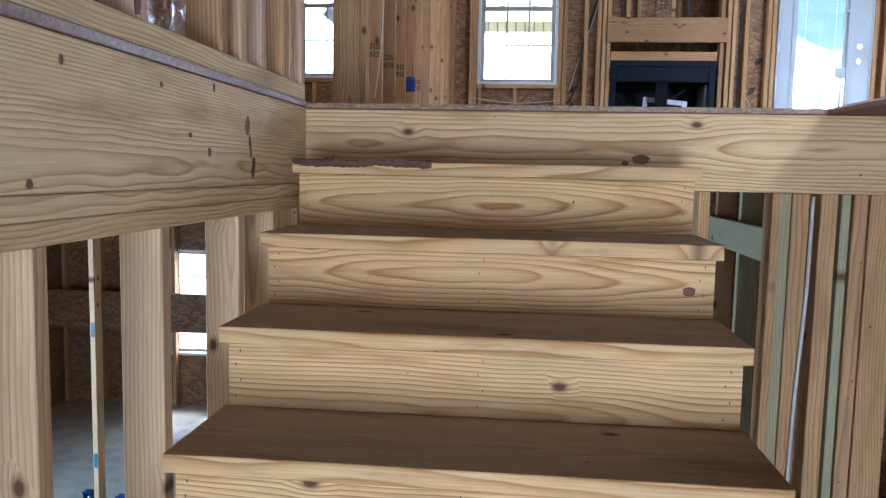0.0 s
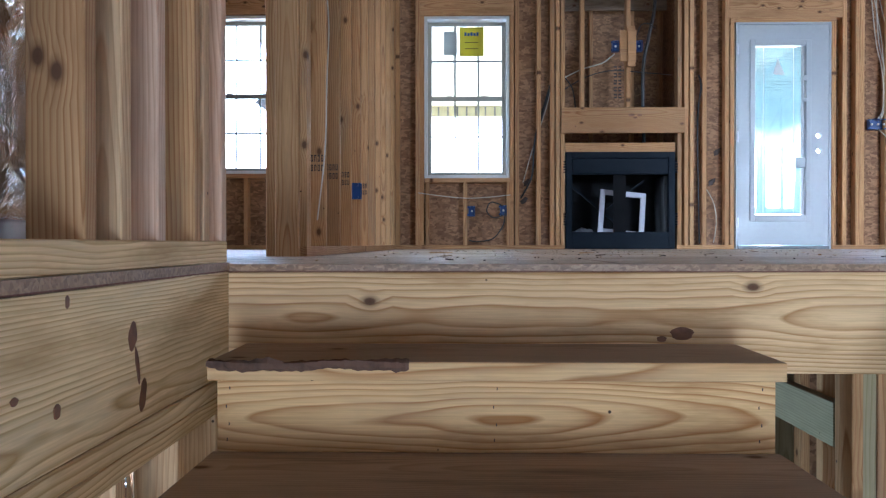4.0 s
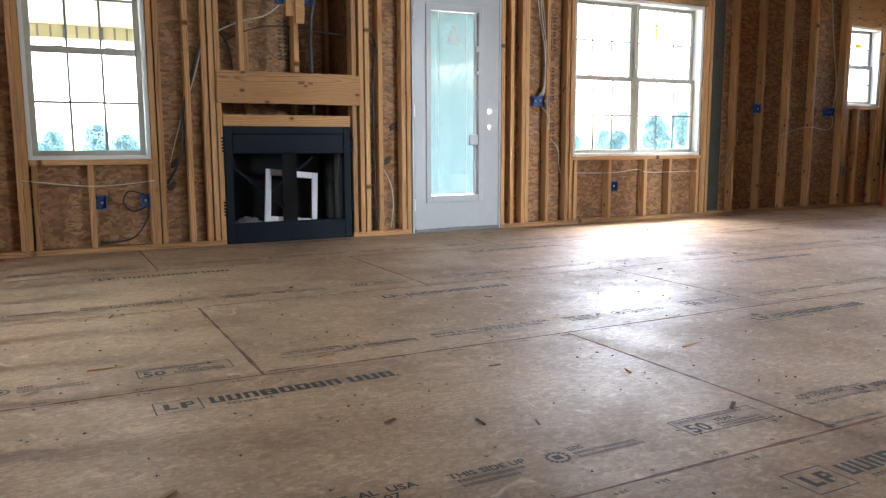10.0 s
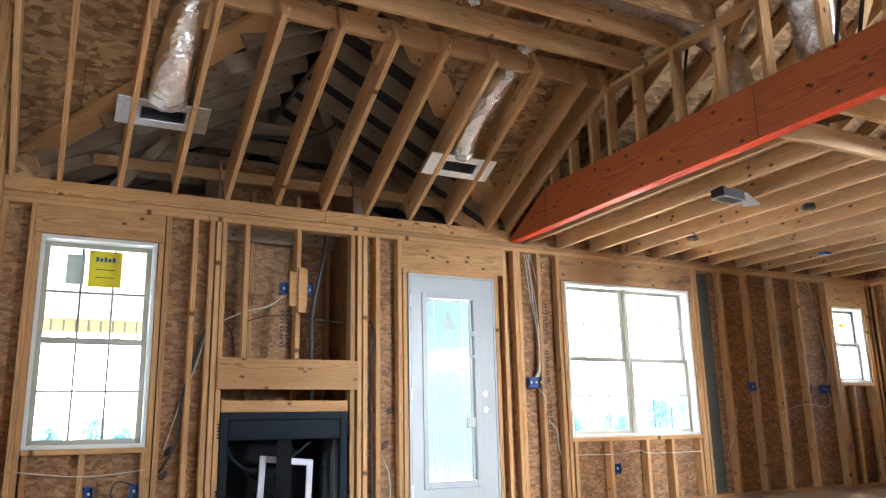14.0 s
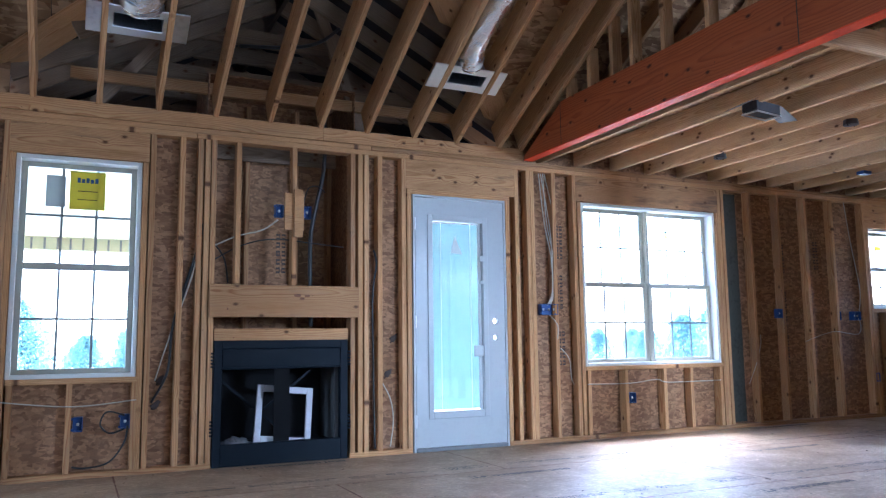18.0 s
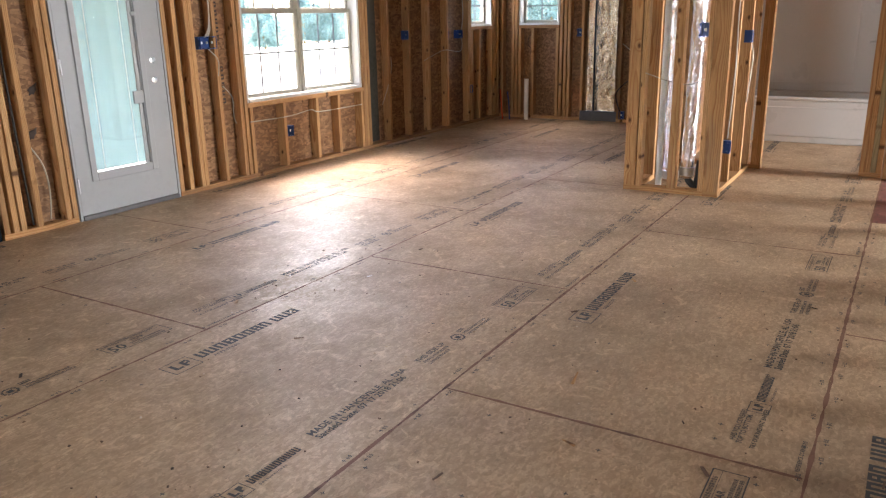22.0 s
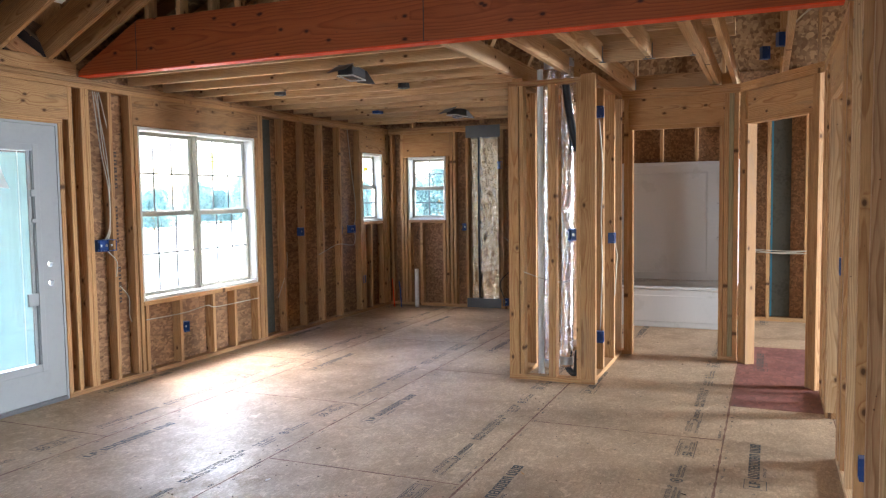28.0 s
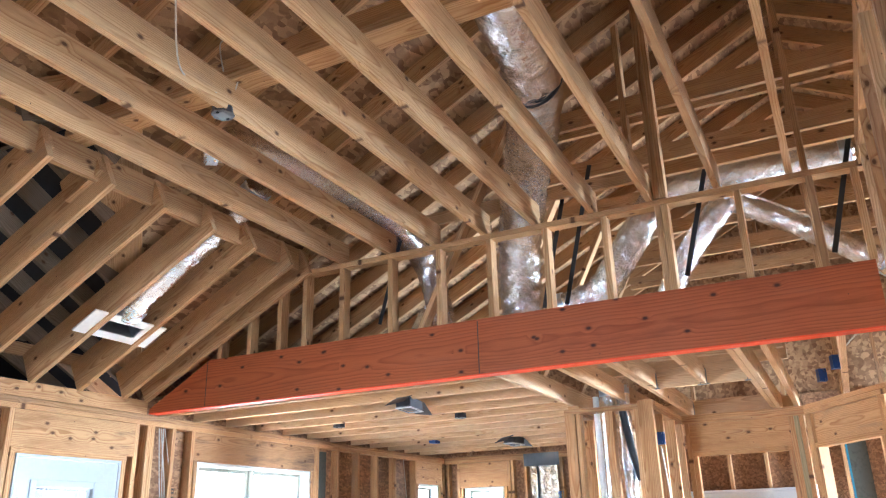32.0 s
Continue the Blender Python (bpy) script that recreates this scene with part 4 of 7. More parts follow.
for k, x in enumerate((-0.42, -0.116, 0.292, 0.682, 1.082, 1.484, 1.88, 2.265, 2.675, 3.067, 3.479, 3.70)):
    board("sloped_rafter", (x, 7.93, 2.641), (x, 6.36, 2.641 + SL * 1.57), 0.235, T, (0, SL, 1), framing, ROOFWOOD)
    side = 0.037 if k % 3 else -0.037
    board("rafter_cleat", (x + side, 6.66, 3.37), (x + side, 6.40, 3.505), 0.15, T * 0.9, (0, SL, 1), framing, ROOFWOOD)

# kitchen ceiling joists run towards the far wall, the hall joists hang from the beam
kitchen_ceiling = structure("kitchen_ceiling_framing", "open ceiling joists over the kitchen", "ceiling")
# wood paler than the vaulted joists stands in for light bounced from below
for k in range(12):
    x = 3.93 + 0.41 * k
    board("ceiling_joist", (x, 4.93 if x < 6.95 else 3.3, ZP + 0.012 + 0.07), (x, YN + D, ZP + 0.012 + 0.07), 0.14, T, (0, 0, 1), kitchen_ceiling, STUD_PALE)
CZ = ZP + 0.012 + 0.07
for y, x1 in ((4.91, 6.5), (4.49, 6.5), (4.18, 6.9), (4.14, 4.985), (3.79, 4.985), (3.47, 6.9), (3.43, 6.9), (3.285, 8.9), (2.885, 8.9), (2.5, 8.9)):
    board("ceiling_joist", (3.81, y, CZ), (x1, y, CZ), 0.14, T, (0, 0, 1), kitchen_ceiling, STUD_PALE)
for x, y0, y1 in ((5.005, 3.495, 4.155), (6.75, 3.495, 4.155), (6.93, 3.26, 4.9)):
    board("ceiling_header", (x, y0, CZ), (x, y1, CZ), 0.14, T, (0, 0, 1), kitchen_ceiling, STUD_PALE)
for x in (5.5, 6.0):
    board("ceiling_blocking", (x, 3.26, CZ + 0.3), (x, 4.9, CZ + 0.3), 0.14, T, (0, 0, 1), kitchen_ceiling, STUD_PALE)
for x, y in ((4.98, 4.118), (4.98, 3.812), (4.98, 3.768), (4.98, 3.494), (6.725, 4.156), (6.725, 3.494), (3.83, 4.115), (3.83, 3.45)):
    block("joist_hanger", x - 0.03, y - 0.0015, ZP + 0.005, x + 0.004, y + 0.0015, ZP + 0.12, GREYMETAL, kitchen_ceiling)
    block("joist_hanger", x - 0.03, y - 0.02, ZP + 0.005, x + 0.004, y + 0.02, ZP + 0.0085, GREYMETAL, kitchen_ceiling)

attic_floor = structure("ceiling_deck", "strand-board deck over the kitchen joists", "ceiling")
for k in range(4):
    block("deck_panel", 3.85 + 1.23 * k, 4.95, ZP + 0.156, 5.075 + 1.23 * k if k < 3 else XE + 0.06, YN + 0.08, ZP + 0.168, ROOF_OSB, attic_floor)

# roof: deck of strand board on rafters, ridge along x
roof = structure("roof", "strand-board roof deck on rafters, seen from below", "roof")
RY, RZ = 2.9, 2.62 + 0.52 * (8.3 - 2.9)


def roof_z(y):
    return RZ - 0.52 * abs(y - RY)


for k in range(35):
    x = -4.66 + 0.406 * k
    board("rafter", (x, 6.3 if -0.4 < x < 3.6 else 8.0, roof_z(6.3 if -0.4 < x < 3.6 else 8.0)), (x, RY, RZ), 0.14, T, (0, 0, 1), roof, ROOFWOOD)
    board("rafter", (x, -4.0, roof_z(-4.0)), (x, RY, RZ), 0.14, T, (0, 0, 1), roof, ROOFWOOD)
board("ridge_board", (-4.7, RY, RZ), (9.2, RY, RZ), 0.19, T, (0, 0, 1), roof, ROOFWOOD)
VX, VY = 1.66, 6.10  # where the porch ridge runs into the main roof


def clipped(pts, a, b, c):
    """The part of a plan polygon where a * x + b * y <= c."""
    out = []
    for p, q in zip(pts, pts[1:] + pts[:1]):
        u, v = a * p[0] + b * p[1] - c, a * q[0] + b * q[1] - c
        if u <= 0:
            out.append(p)
        if u * v < 0:
            k = u / (u - v)
            out.append((p[0] + k * (q[0] - p[0]), p[1] + k * (q[1] - p[1])))
    return out


def sheet_bm(pts, height, thick):
    """A sheet over a plan polygon, its underside at height(x, y)."""
    bm = bmesh.new()
    a = [bm.verts.new((x, y, height(x, y))) for x, y in pts]
    b = [bm.verts.new((x, y, height(x, y) + thick)) for x, y in pts]
    bm.faces.new(a), bm.faces.new(b[::-1])
    for i in range(len(pts)):
        j = (i + 1) % len(pts)
        bm.faces.new((a[j], a[i], b[i], b[j]))
    bmesh.ops.recalc_face_normals(bm, faces=bm.faces)
    return bm


def deck_sheet(pts, parent, mat, height, name="deck_panel", thick=0.012):
    if len(pts) > 2:
        part(name, sheet_bm(pts, height, thick), mat, parent)


for way, edges in ((1, (2.9, 4.1, 5.3, VY, 7.3, 8.05)), (-1, (2.9, 1.7, 0.5, -0.7, -1.9, -3.1, -4.1))):
    for row, (y0, y1) in enumerate(zip(edges, edges[1:])):
        for col in range(7):
            x0 = -4.9 + 2.44 * col - (1.22 if row % 2 else 0)
            box = [(x0, y0), (x0 + 2.436, y0), (x0 + 2.436, y1), (x0, y1)]
            if way > 0 and y0 >= VY:
                deck_sheet(clipped(box, 1, 1, VX + VY), roof, ROOF_OSB, lambda x, y: roof_z(y) + 0.085)
                deck_sheet(clipped(box, -1, 1, VY - VX), roof, ROOF_OSB, lambda x, y: roof_z(y) + 0.085)
            else:
                deck_sheet(box, roof, ROOF_OSB, lambda x, y: roof_z(y) + 0.085)


for pts in ([(-5, RY), (9.3, RY), (9.3, -4.2), (-5, -4.2)], [(-5, RY), (9.3, RY), (9.3, VY), (-5, VY)], [(-5, VY), (VX, VY), (VX - 1.95, 8.05), (-5, 8.05)], [(9.3, VY), (VX, VY), (VX + 1.95, 8.05), (9.3, 8.05)]):
    deck_sheet(pts, roof, FELT_SHADE, lambda x, y: roof_z(y) + 0.104, "roof_felt", 0.006)

# gable ends and porch that close the roof
gables = structure("wall_gables", "strand-board gable ends under the roof", "wall")
for gx in (-4.75, XE + 0.13):
    bm = bmesh.new()
    pts = [(-4.2, 2.5), (8.5, 2.5), (8.5, roof_z(8.5) + 0.05), (RY, RZ + 0.05), (-4.2, roof_z(-4.2) + 0.05)]
    a = [bm.verts.new((gx, y, z)) for y, z in pts]
    b = [bm.verts.new((gx + 0.02, y, z)) for y, z in pts]
    bm.faces.new(a), bm.faces.new(b[::-1])
    for i in range(5):
        bm.faces.new((a[(i + 1) % 5], a[i], b[i], b[(i + 1) % 5]))
    bmesh.ops.recalc_face_normals(bm, faces=bm.faces)
    part("gable_panel", bm, ROOF_OSB, gables)
for k in range(12):
    x = XE + 0.06
    y = -3.5 + k * 1.0
    stud_y(gables, y, 2.45, roof_z(y) - 0.1, x - 0.1)
eaves = structure("wall_eaves", "dark eave boards closing the attic", "wall")
for x0, x1 in ((-4.75, VX - 1.93), (VX + 1.93, XE + 0.15)):
    block("eave_board", x0, 8.02, 2.40, x1, 8.04, 2.87, ROOF_OSB, eaves)
    block("eave_soffit", x0, YN + 0.1, 2.40, x1, 8.02, 2.41, ROOF_OSB, eaves)
block("eave_board", -4.75, -4.05, 2.0, XE + 0.15, -4.03, 2.75, ROOF_OSB, eaves)
block("eave_soffit", -4.75, -4.03, 2.0, XE + 0.15, -3.5, 2.01, ROOF_OSB, eaves)
# porch roof over the door, its attic is open to the room
porch = structure("porch_roof", "porch roof with a cream grooved ceiling", "porch")
PX0, PX1, PY1 = -2.1, 4.0, 13.7
for k in range(31):
    x = PX0 + k * 0.1967
    block("soffit_board", x, 8.64 if 0.84 < x < 2.2 else YN + 0.13, 2.30, x + 0.192, PY1, 2.31, SOFFIT, porch)
for x0, x1, y0 in ((PX0, 1.035, YN + 0.1), (1.035, 2.205, 8.64), (2.205, PX1 + 0.75, YN + 0.1)):
    block("porch_lid", x0, y0, 2.335, x1, PY1 + 0.3, 2.35, FELT_SHADE, porch)
block("porch_beam", PX0, PY1 - 0.3, 2.13, PX1, PY1 - 0.1, 2.30, SOFFIT, porch)
for k in range(40):
    block("beam_rib", PX0 + 0.05 + k * 0.153, PY1 - 0.312, 2.14, PX0 + 0.075 + k * 0.153, PY1 - 0.3, 2.29, GREYMETAL, porch)
for x in (PX0 + 0.1, PX1 - 0.25):
    block("porch_post", x, PY1 - 0.28, -0.4, x + 0.14, PY1 - 0.14, 2.13, WHITE, porch, 0.01)
RIDGE = roof_z(VY) + 0.085


def porch_z(x, y):
    return RIDGE - 0.52 * abs(x - VX)


for k in range(7):
    ya, yb = 6.1 + 1.22 * k, min(6.1 + 1.22 * (k + 1), PY1 + 0.3)
    for x0, x1 in ((VX, PX0 - 0.25), (VX, PX1 + 1.4)):
        box = [(x0, ya), (x1, ya), (x1, yb), (x0, yb)]
        box = clipped(box, 1, -1, VX - VY) if x1 > VX else clipped(box, -1, -1, -VX - VY)
        # near-black underside stands in for the shade inside the porch attic
        deck_sheet(box, porch, FELT_SHADE, porch_z, "porch_deck")
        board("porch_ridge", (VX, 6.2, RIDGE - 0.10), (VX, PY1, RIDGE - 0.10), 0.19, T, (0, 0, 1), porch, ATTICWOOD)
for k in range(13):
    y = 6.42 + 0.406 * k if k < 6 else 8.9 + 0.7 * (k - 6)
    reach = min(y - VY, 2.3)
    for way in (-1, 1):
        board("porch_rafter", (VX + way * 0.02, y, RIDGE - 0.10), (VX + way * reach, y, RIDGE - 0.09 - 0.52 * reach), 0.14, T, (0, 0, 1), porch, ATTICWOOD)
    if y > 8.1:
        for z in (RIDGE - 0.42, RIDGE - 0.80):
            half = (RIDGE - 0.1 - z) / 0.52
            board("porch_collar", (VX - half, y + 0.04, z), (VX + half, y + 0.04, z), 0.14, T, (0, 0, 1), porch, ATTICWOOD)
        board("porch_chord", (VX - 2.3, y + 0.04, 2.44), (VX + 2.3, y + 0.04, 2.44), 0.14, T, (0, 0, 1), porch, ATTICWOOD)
for x0, x1, way in ((-0.36, VX, -1), (3.68, VX, 1)):
    y0 = VY + abs(x0 - VX)
    board("valley_board", (x0, y0, roof_z(y0) + 0.062), (x1, VY, roof_z(VY) + 0.062), 0.24, T, (1, 1 if way < 0 else -1, 0), porch, ROOFWOOD)
board("porch_ledger", (0.1, 8.05, 2.80), (3.3, 8.05, 2.80), 0.089, T, (0, 0, 1), porch, ROOFWOOD)
for x0, z0, x1, z1 in ((2.33, 2.52, 1.93, 3.62), (0.2, 2.52, 0.75, 3.2)):
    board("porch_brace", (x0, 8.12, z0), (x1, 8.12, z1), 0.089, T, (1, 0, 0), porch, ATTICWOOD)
bm = bmesh.new()
v = [bm.verts.new((x, PY1 + 0.26 + d, z)) for d in (0, 0.02) for x, z in ((VX - 2.7, 2.36), (VX + 2.7, 2.36), (VX + 0.05, RIDGE - 0.02), (VX - 0.05, RIDGE - 0.02))]
for f in ((0, 1, 2, 3), (7, 6, 5, 4), (0, 4, 5, 1), (1, 5, 6, 2), (2, 6, 7, 3), (3, 7, 4, 0)):
    bm.faces.new([v[i] for i in f])
bmesh.ops.recalc_face_normals(bm, faces=bm.faces)
part("porch_gable", bm, ROOF_OSB, porch)
block("porch_fascia", PX0, PY1 + 0.28, 2.3, PX1, PY1 + 0.3, 2.5, WHITE, porch)
block("porch_floor", PX0, YN + 0.1, -0.45, PX1, PY1, -0.35, CONCRETE, porch)
# attic webs and ties, seen between the joists
attic = structure("attic_framing", "rafter ties and braces in the attic", "roof")
for k in range(12):
    y = 3.2 + 0.0 * k
    x = 3.95 + k * 0.41
    board("collar_tie", (x, 1.0, 4.35 if k % 2 else 4.2), (x, 4.9, 4.35 if k % 2 else 4.2), 0.14, T, (0, 0, 1), attic, ROOFWOOD)
for x in (3.9, 5.1, 6.3, 7.5):
    board("attic_post", (x, RY, 2.6), (x, RY, RZ), 0.089, T, (1, 0, 0), attic, ROOFWOOD)
    board("attic_brace", (x, 5.6, 2.6), (x, 4.6, roof_z(4.6)), 0.089, T, (1, 0, 0), attic, ROOFWOOD)
board("strongback", (1.69, 1.2, 3.575), (1.69, 6.42, 3.575), 0.14, T, (1, 0, 0), attic, ROOFWOOD)
board("strongback", (1.64, 1.2, 3.64), (1.64, 6.42, 3.64), 0.089, T, (0, 0, 1), attic, ROOFWOOD)
board("strongback", (3.97, 1.5, 3.69), (3.97, 5.6, 3.69), 0.089, T, (0, 0, 1), attic, ROOFWOOD)
for y, x, top in ((3.74, BXF + 0.045, roof_z(3.74)), (3.70, BXF + 0.045, roof_z(3.70)), (3.92, 3.96, roof_z(3.92))):
    board("attic_post", (x, y, 3.40 if x < 3.9 else 3.74), (x, y, top), 0.089, T, (1, 0, 0), attic, ROOFWOOD)


# ---- windows ----
def bars(bm, x0, x1, z0, z1, w, y0, y1, bottom=None):
    """Four bars of a rectangular frame."""
    b = bottom or w
    for q in ((x0, z0, x0 + w, z1), (x1 - w, z0, x1, z1), (x0 + w, z1 - w, x1 - w, z1), (x0 + w, z0, x1 - w, z0 + b)):
        box_bm(q[0], y0, q[1], q[2], y1, q[3], 0.003, bm)
    return bm


def window_unit(name, w, h, m, units=1, cols=3, rows=2, label="", jamb=0.075):
    """A double-hung vinyl window: local x along the wall, z up from its sill, y outwards."""
    top = tagged(new(name), label, "window", kind="structure")
    made = [part("window_frame", bars(bmesh.new(), 0, w, 0, h, 0.028, 0.0, 0.15), VINYL, top)]
    uw = w / units
    for u in range(units):
        a, b = u * uw + (0.026 if u == 0 else 0.012), (u + 1) * uw - (0.026 if u == units - 1 else 0.012)
        if u:
            made.append(part("mullion", box_bm(u * uw - 0.013, 0.06, 0.022, u * uw + 0.013, 0.145, h - 0.022, 0.003), ALMOND_BACKLIT, top))
        mid = h * 0.5
        for sash, z0, z1, y in (("upper_sash", mid - 0.012, h - 0.023, 0.112), ("lower_sash", 0.023, mid + 0.018, 0.082)):
            s = part(sash, bars(bmesh.new(), a, b, z0, z1, 0.040, y, y + 0.026), ALMOND_BACKLIT, top)
            made.append(s)
            ia, ib, iz0, iz1 = a + 0.040, b - 0.040, z0 + 0.040, z1 - 0.040
            g = part("pane", box_bm(ia, y + 0.012, iz0, ib, y + 0.016, iz1), GLASS, s)
            g.visible_shadow = False
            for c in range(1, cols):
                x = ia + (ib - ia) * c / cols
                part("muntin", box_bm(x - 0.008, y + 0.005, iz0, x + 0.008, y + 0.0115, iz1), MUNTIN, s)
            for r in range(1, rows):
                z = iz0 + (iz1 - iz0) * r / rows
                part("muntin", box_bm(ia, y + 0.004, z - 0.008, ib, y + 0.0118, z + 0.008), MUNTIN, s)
            if sash == "lower_sash":
                for x in (a + (b - a) * 0.28, a + (b - a) * 0.72):
                    part("sash_lock", box_bm(x - 0.03, y - 0.008, z1, x + 0.03, y + 0.02, z1 + 0.012, 0.004), ALMOND_BACKLIT, s)
    top.matrix_world = m
    return top


def on_north(rect, y=YN + 0.02):
    return pose(rect[0], y, rect[2])


window_unit("window_1", WIN1[1] - WIN1[0], WIN1[3] - WIN1[2], on_north(WIN1), 1, 3, 2, "white double-hung window with grilles beside the fireplace")
window_unit("window_2", WIN2[1] - WIN2[0], WIN2[3] - WIN2[2], on_north(WIN2), 2, 3, 2, "white twin double-hung window in the far wall")
window_unit("window_3", WIN3[1] - WIN3[0], WIN3[3] - WIN3[2], on_north(WIN3), 1, 2, 2, "small white double-hung kitchen window")
window_unit("window_4", WIN4[1] - WIN4[0], WIN4[3] - WIN4[2], pose(XE + 0.02, WIN4[1], WIN4[2], 0, 0, -90), 1, 2, 2, "small white double-hung window in the end wall")
window_unit("window_5", WINL[1] - WINL[0], WINL[3] - WINL[2], on_north(WINL), 2, 3, 2, "white twin double-hung window of the west room")


def sticker(name, x, y, z, w, h, mat, label, marks=0):
    s = tagged(part(name, box_bm(-w / 2, 0, -h / 2, w / 2, 0.001, h / 2), mat), label, "sticker")
    s.matrix_world = pose(x, y, z)
    if marks:
        bm = bmesh.new()
        x = -w * 0.30
        for k in range(5):
            box_bm(x, -0.0008, h * 0.20, x + w * 0.09, -0.0002, h * (0.30 if k % 2 else 0.33), 0, bm)
            x += w * 0.125
        part("print_word", bm, BLUEBOX, s).matrix_parent_inverse = Matrix()
    for k in range(marks - 1):
        zz = -h * (0.02 + 0.22 * k)
        part("print_bar", box_bm(-w * 0.28, -0.0008, zz - 0.003, w * 0.28, -0.0002, zz + 0.003), STAMP, s).matrix_parent_inverse = Matrix()
    return s


sticker("window_sticker", 0.245, YN + 0.136, 1.945, 0.225, 0.27, VELLUM, "yellow paper sticker on the window pane", 3)
sticker("window_sticker", 0.045, YN + 0.136, 1.93, 0.12, 0.22, VELLUM_W, "pale paper sticker on the window pane")
sticker("window_sticker", 5.42, YN + 0.136, 1.87, 0.13, 0.16, VELLUM_GLARE, "yellow paper sticker on the window pane, paled for glare", 2)
sticker("window_sticker", 8.55, YN + 0.136, 1.88, 0.12, 0.05, VELLUM, "yellow strip sticker on the window pane")

# ---- glazed door ----
door = tagged(new("door_1"), "white glazed back door with built-in blinds, closed", "door", kind="structure")
DX0, DX1, DZ0, DZ1, DY0, DY1 = 2.682, 3.503, 0.034, 2.052, YN + 0.006, YN + 0.05
GX0, GX1, GZ0, GZ1 = 2.827, 3.291, 0.309, 1.862
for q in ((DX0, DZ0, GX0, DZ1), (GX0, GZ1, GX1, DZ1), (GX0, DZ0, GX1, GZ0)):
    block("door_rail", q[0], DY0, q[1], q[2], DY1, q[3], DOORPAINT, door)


def holed_square(cx, cz, half, r, y0, y1, mat, parent):
    bm = bmesh.new()
    ring, n = {}, 16
    for y in (y0, y1):
        ring[y] = [bm.verts.new((cx + r * math.cos(2 * math.pi * k / n), y, cz + r * math.sin(2 * math.pi * k / n))) for k in range(n)]
        cor = [bm.verts.new((cx + sx * half, y, cz + sz * half)) for sx, sz in ((1, 1), (-1, 1), (-1, -1), (1, -1))]
        for qd in range(4):
            arc = [ring[y][(4 * qd + k) % n] for k in range(5)]
            bm.faces.new(arc + [cor[qd]])
            bm.faces.new((ring[y][(4 * qd + 4) % n], cor[(qd + 1) % 4], cor[qd]))
    for k in range(n):
        bm.faces.new((ring[y0][k], ring[y0][(k + 1) % n], ring[y1][(k + 1) % n], ring[y1][k]))
    bmesh.ops.recalc_face_normals(bm, faces=bm.faces)
    return part("door_lock_stile", bm, mat, parent)


LX = 3.415
for z in (1.037, 0.898):
    holed_square(LX, z, 0.04, 0.024, DY0, DY1, DOORPAINT, door)
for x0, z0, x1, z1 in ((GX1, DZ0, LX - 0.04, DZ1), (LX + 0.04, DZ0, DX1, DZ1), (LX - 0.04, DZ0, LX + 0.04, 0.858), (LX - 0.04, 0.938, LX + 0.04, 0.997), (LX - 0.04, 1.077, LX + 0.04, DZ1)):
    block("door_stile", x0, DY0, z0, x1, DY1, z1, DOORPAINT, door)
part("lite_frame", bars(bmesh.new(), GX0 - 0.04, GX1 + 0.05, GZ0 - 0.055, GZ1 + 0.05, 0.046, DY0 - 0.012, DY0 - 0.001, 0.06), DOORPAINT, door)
for z, y in ((0, DY0 + 0.004), (1, DY1 - 0.008)):
    g = block("door_pane", GX0 - 0.001, y, GZ0 - 0.001, GX1 + 0.001, y + 0.003, GZ1 + 0.001, GLASS, door)
    g.visible_shadow = False
blind = bmesh.new()
k, z = 0, GZ0 + 0.012
while z < GZ1 - 0.02:
    vs = [blind.verts.new(p) for p in ((GX0 + 0.008, DY0 + 0.016, z), (GX1 - 0.03, DY0 + 0.016, z), (GX1 - 0.03, DY0 + 0.026, z + 0.0142), (GX0 + 0.008, DY0 + 0.026, z + 0.0142))]
    blind.faces.new(vs)
    z += 0.0135
part("blind_slats", blind, BLIND, door, "closed pale blue mini blind")
for x in (GX0 + 0.085, GX1 - 0.105):
    block("blind_ladder", x, DY0 + 0.0115, GZ0 + 0.01, x + 0.005, DY0 + 0.0125, GZ1 - 0.01, WHITE, door)
block("blind_track", GX1 - 0.028, DY0 + 0.012, GZ0, GX1 - 0.004, DY0 + 0.028, GZ1, DOORPAINT, door)
for z, hh in ((1.56, 0.05), (1.36, 0.03), (0.79, 0.09)):
    block("blind_slider", GX1 - 0.03 if z > 1 else GX1 - 0.09, DY0 - 0.02, z - hh / 2, GX1 + 0.012 if z > 1 else GX1 - 0.005, DY0 - 0.004, z + hh / 2, DOORPAINT, door, 0.003)
bm = bmesh.new()
bm.faces.new([bm.verts.new(p) for p in ((3.00, DY0 + 0.0028, 1.60), (3.11, DY0 + 0.0028, 1.59), (3.06, DY0 + 0.0028, 1.70), (3.045, DY0 + 0.0028, 1.76))])
part("door_sticker", bm, PAPER_W, door, "small triangular paper sticker")
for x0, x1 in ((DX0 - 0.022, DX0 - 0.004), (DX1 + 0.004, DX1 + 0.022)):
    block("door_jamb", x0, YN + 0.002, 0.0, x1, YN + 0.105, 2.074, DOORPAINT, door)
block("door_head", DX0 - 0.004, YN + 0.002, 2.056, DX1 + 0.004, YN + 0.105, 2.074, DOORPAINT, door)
block("door_threshold", DX0 - 0.004, YN - 0.01, 0.0, DX1 + 0.004, YN + 0.12, 0.03, GREYMETAL, door, 0.004)
for z in (0.24, 1.03, 1.83):
    tube("hinge", [(DX0 - 0.004, YN, z - 0.05), (DX0 - 0.004, YN, z + 0.05)], 0.007, STEEL, door, 8)

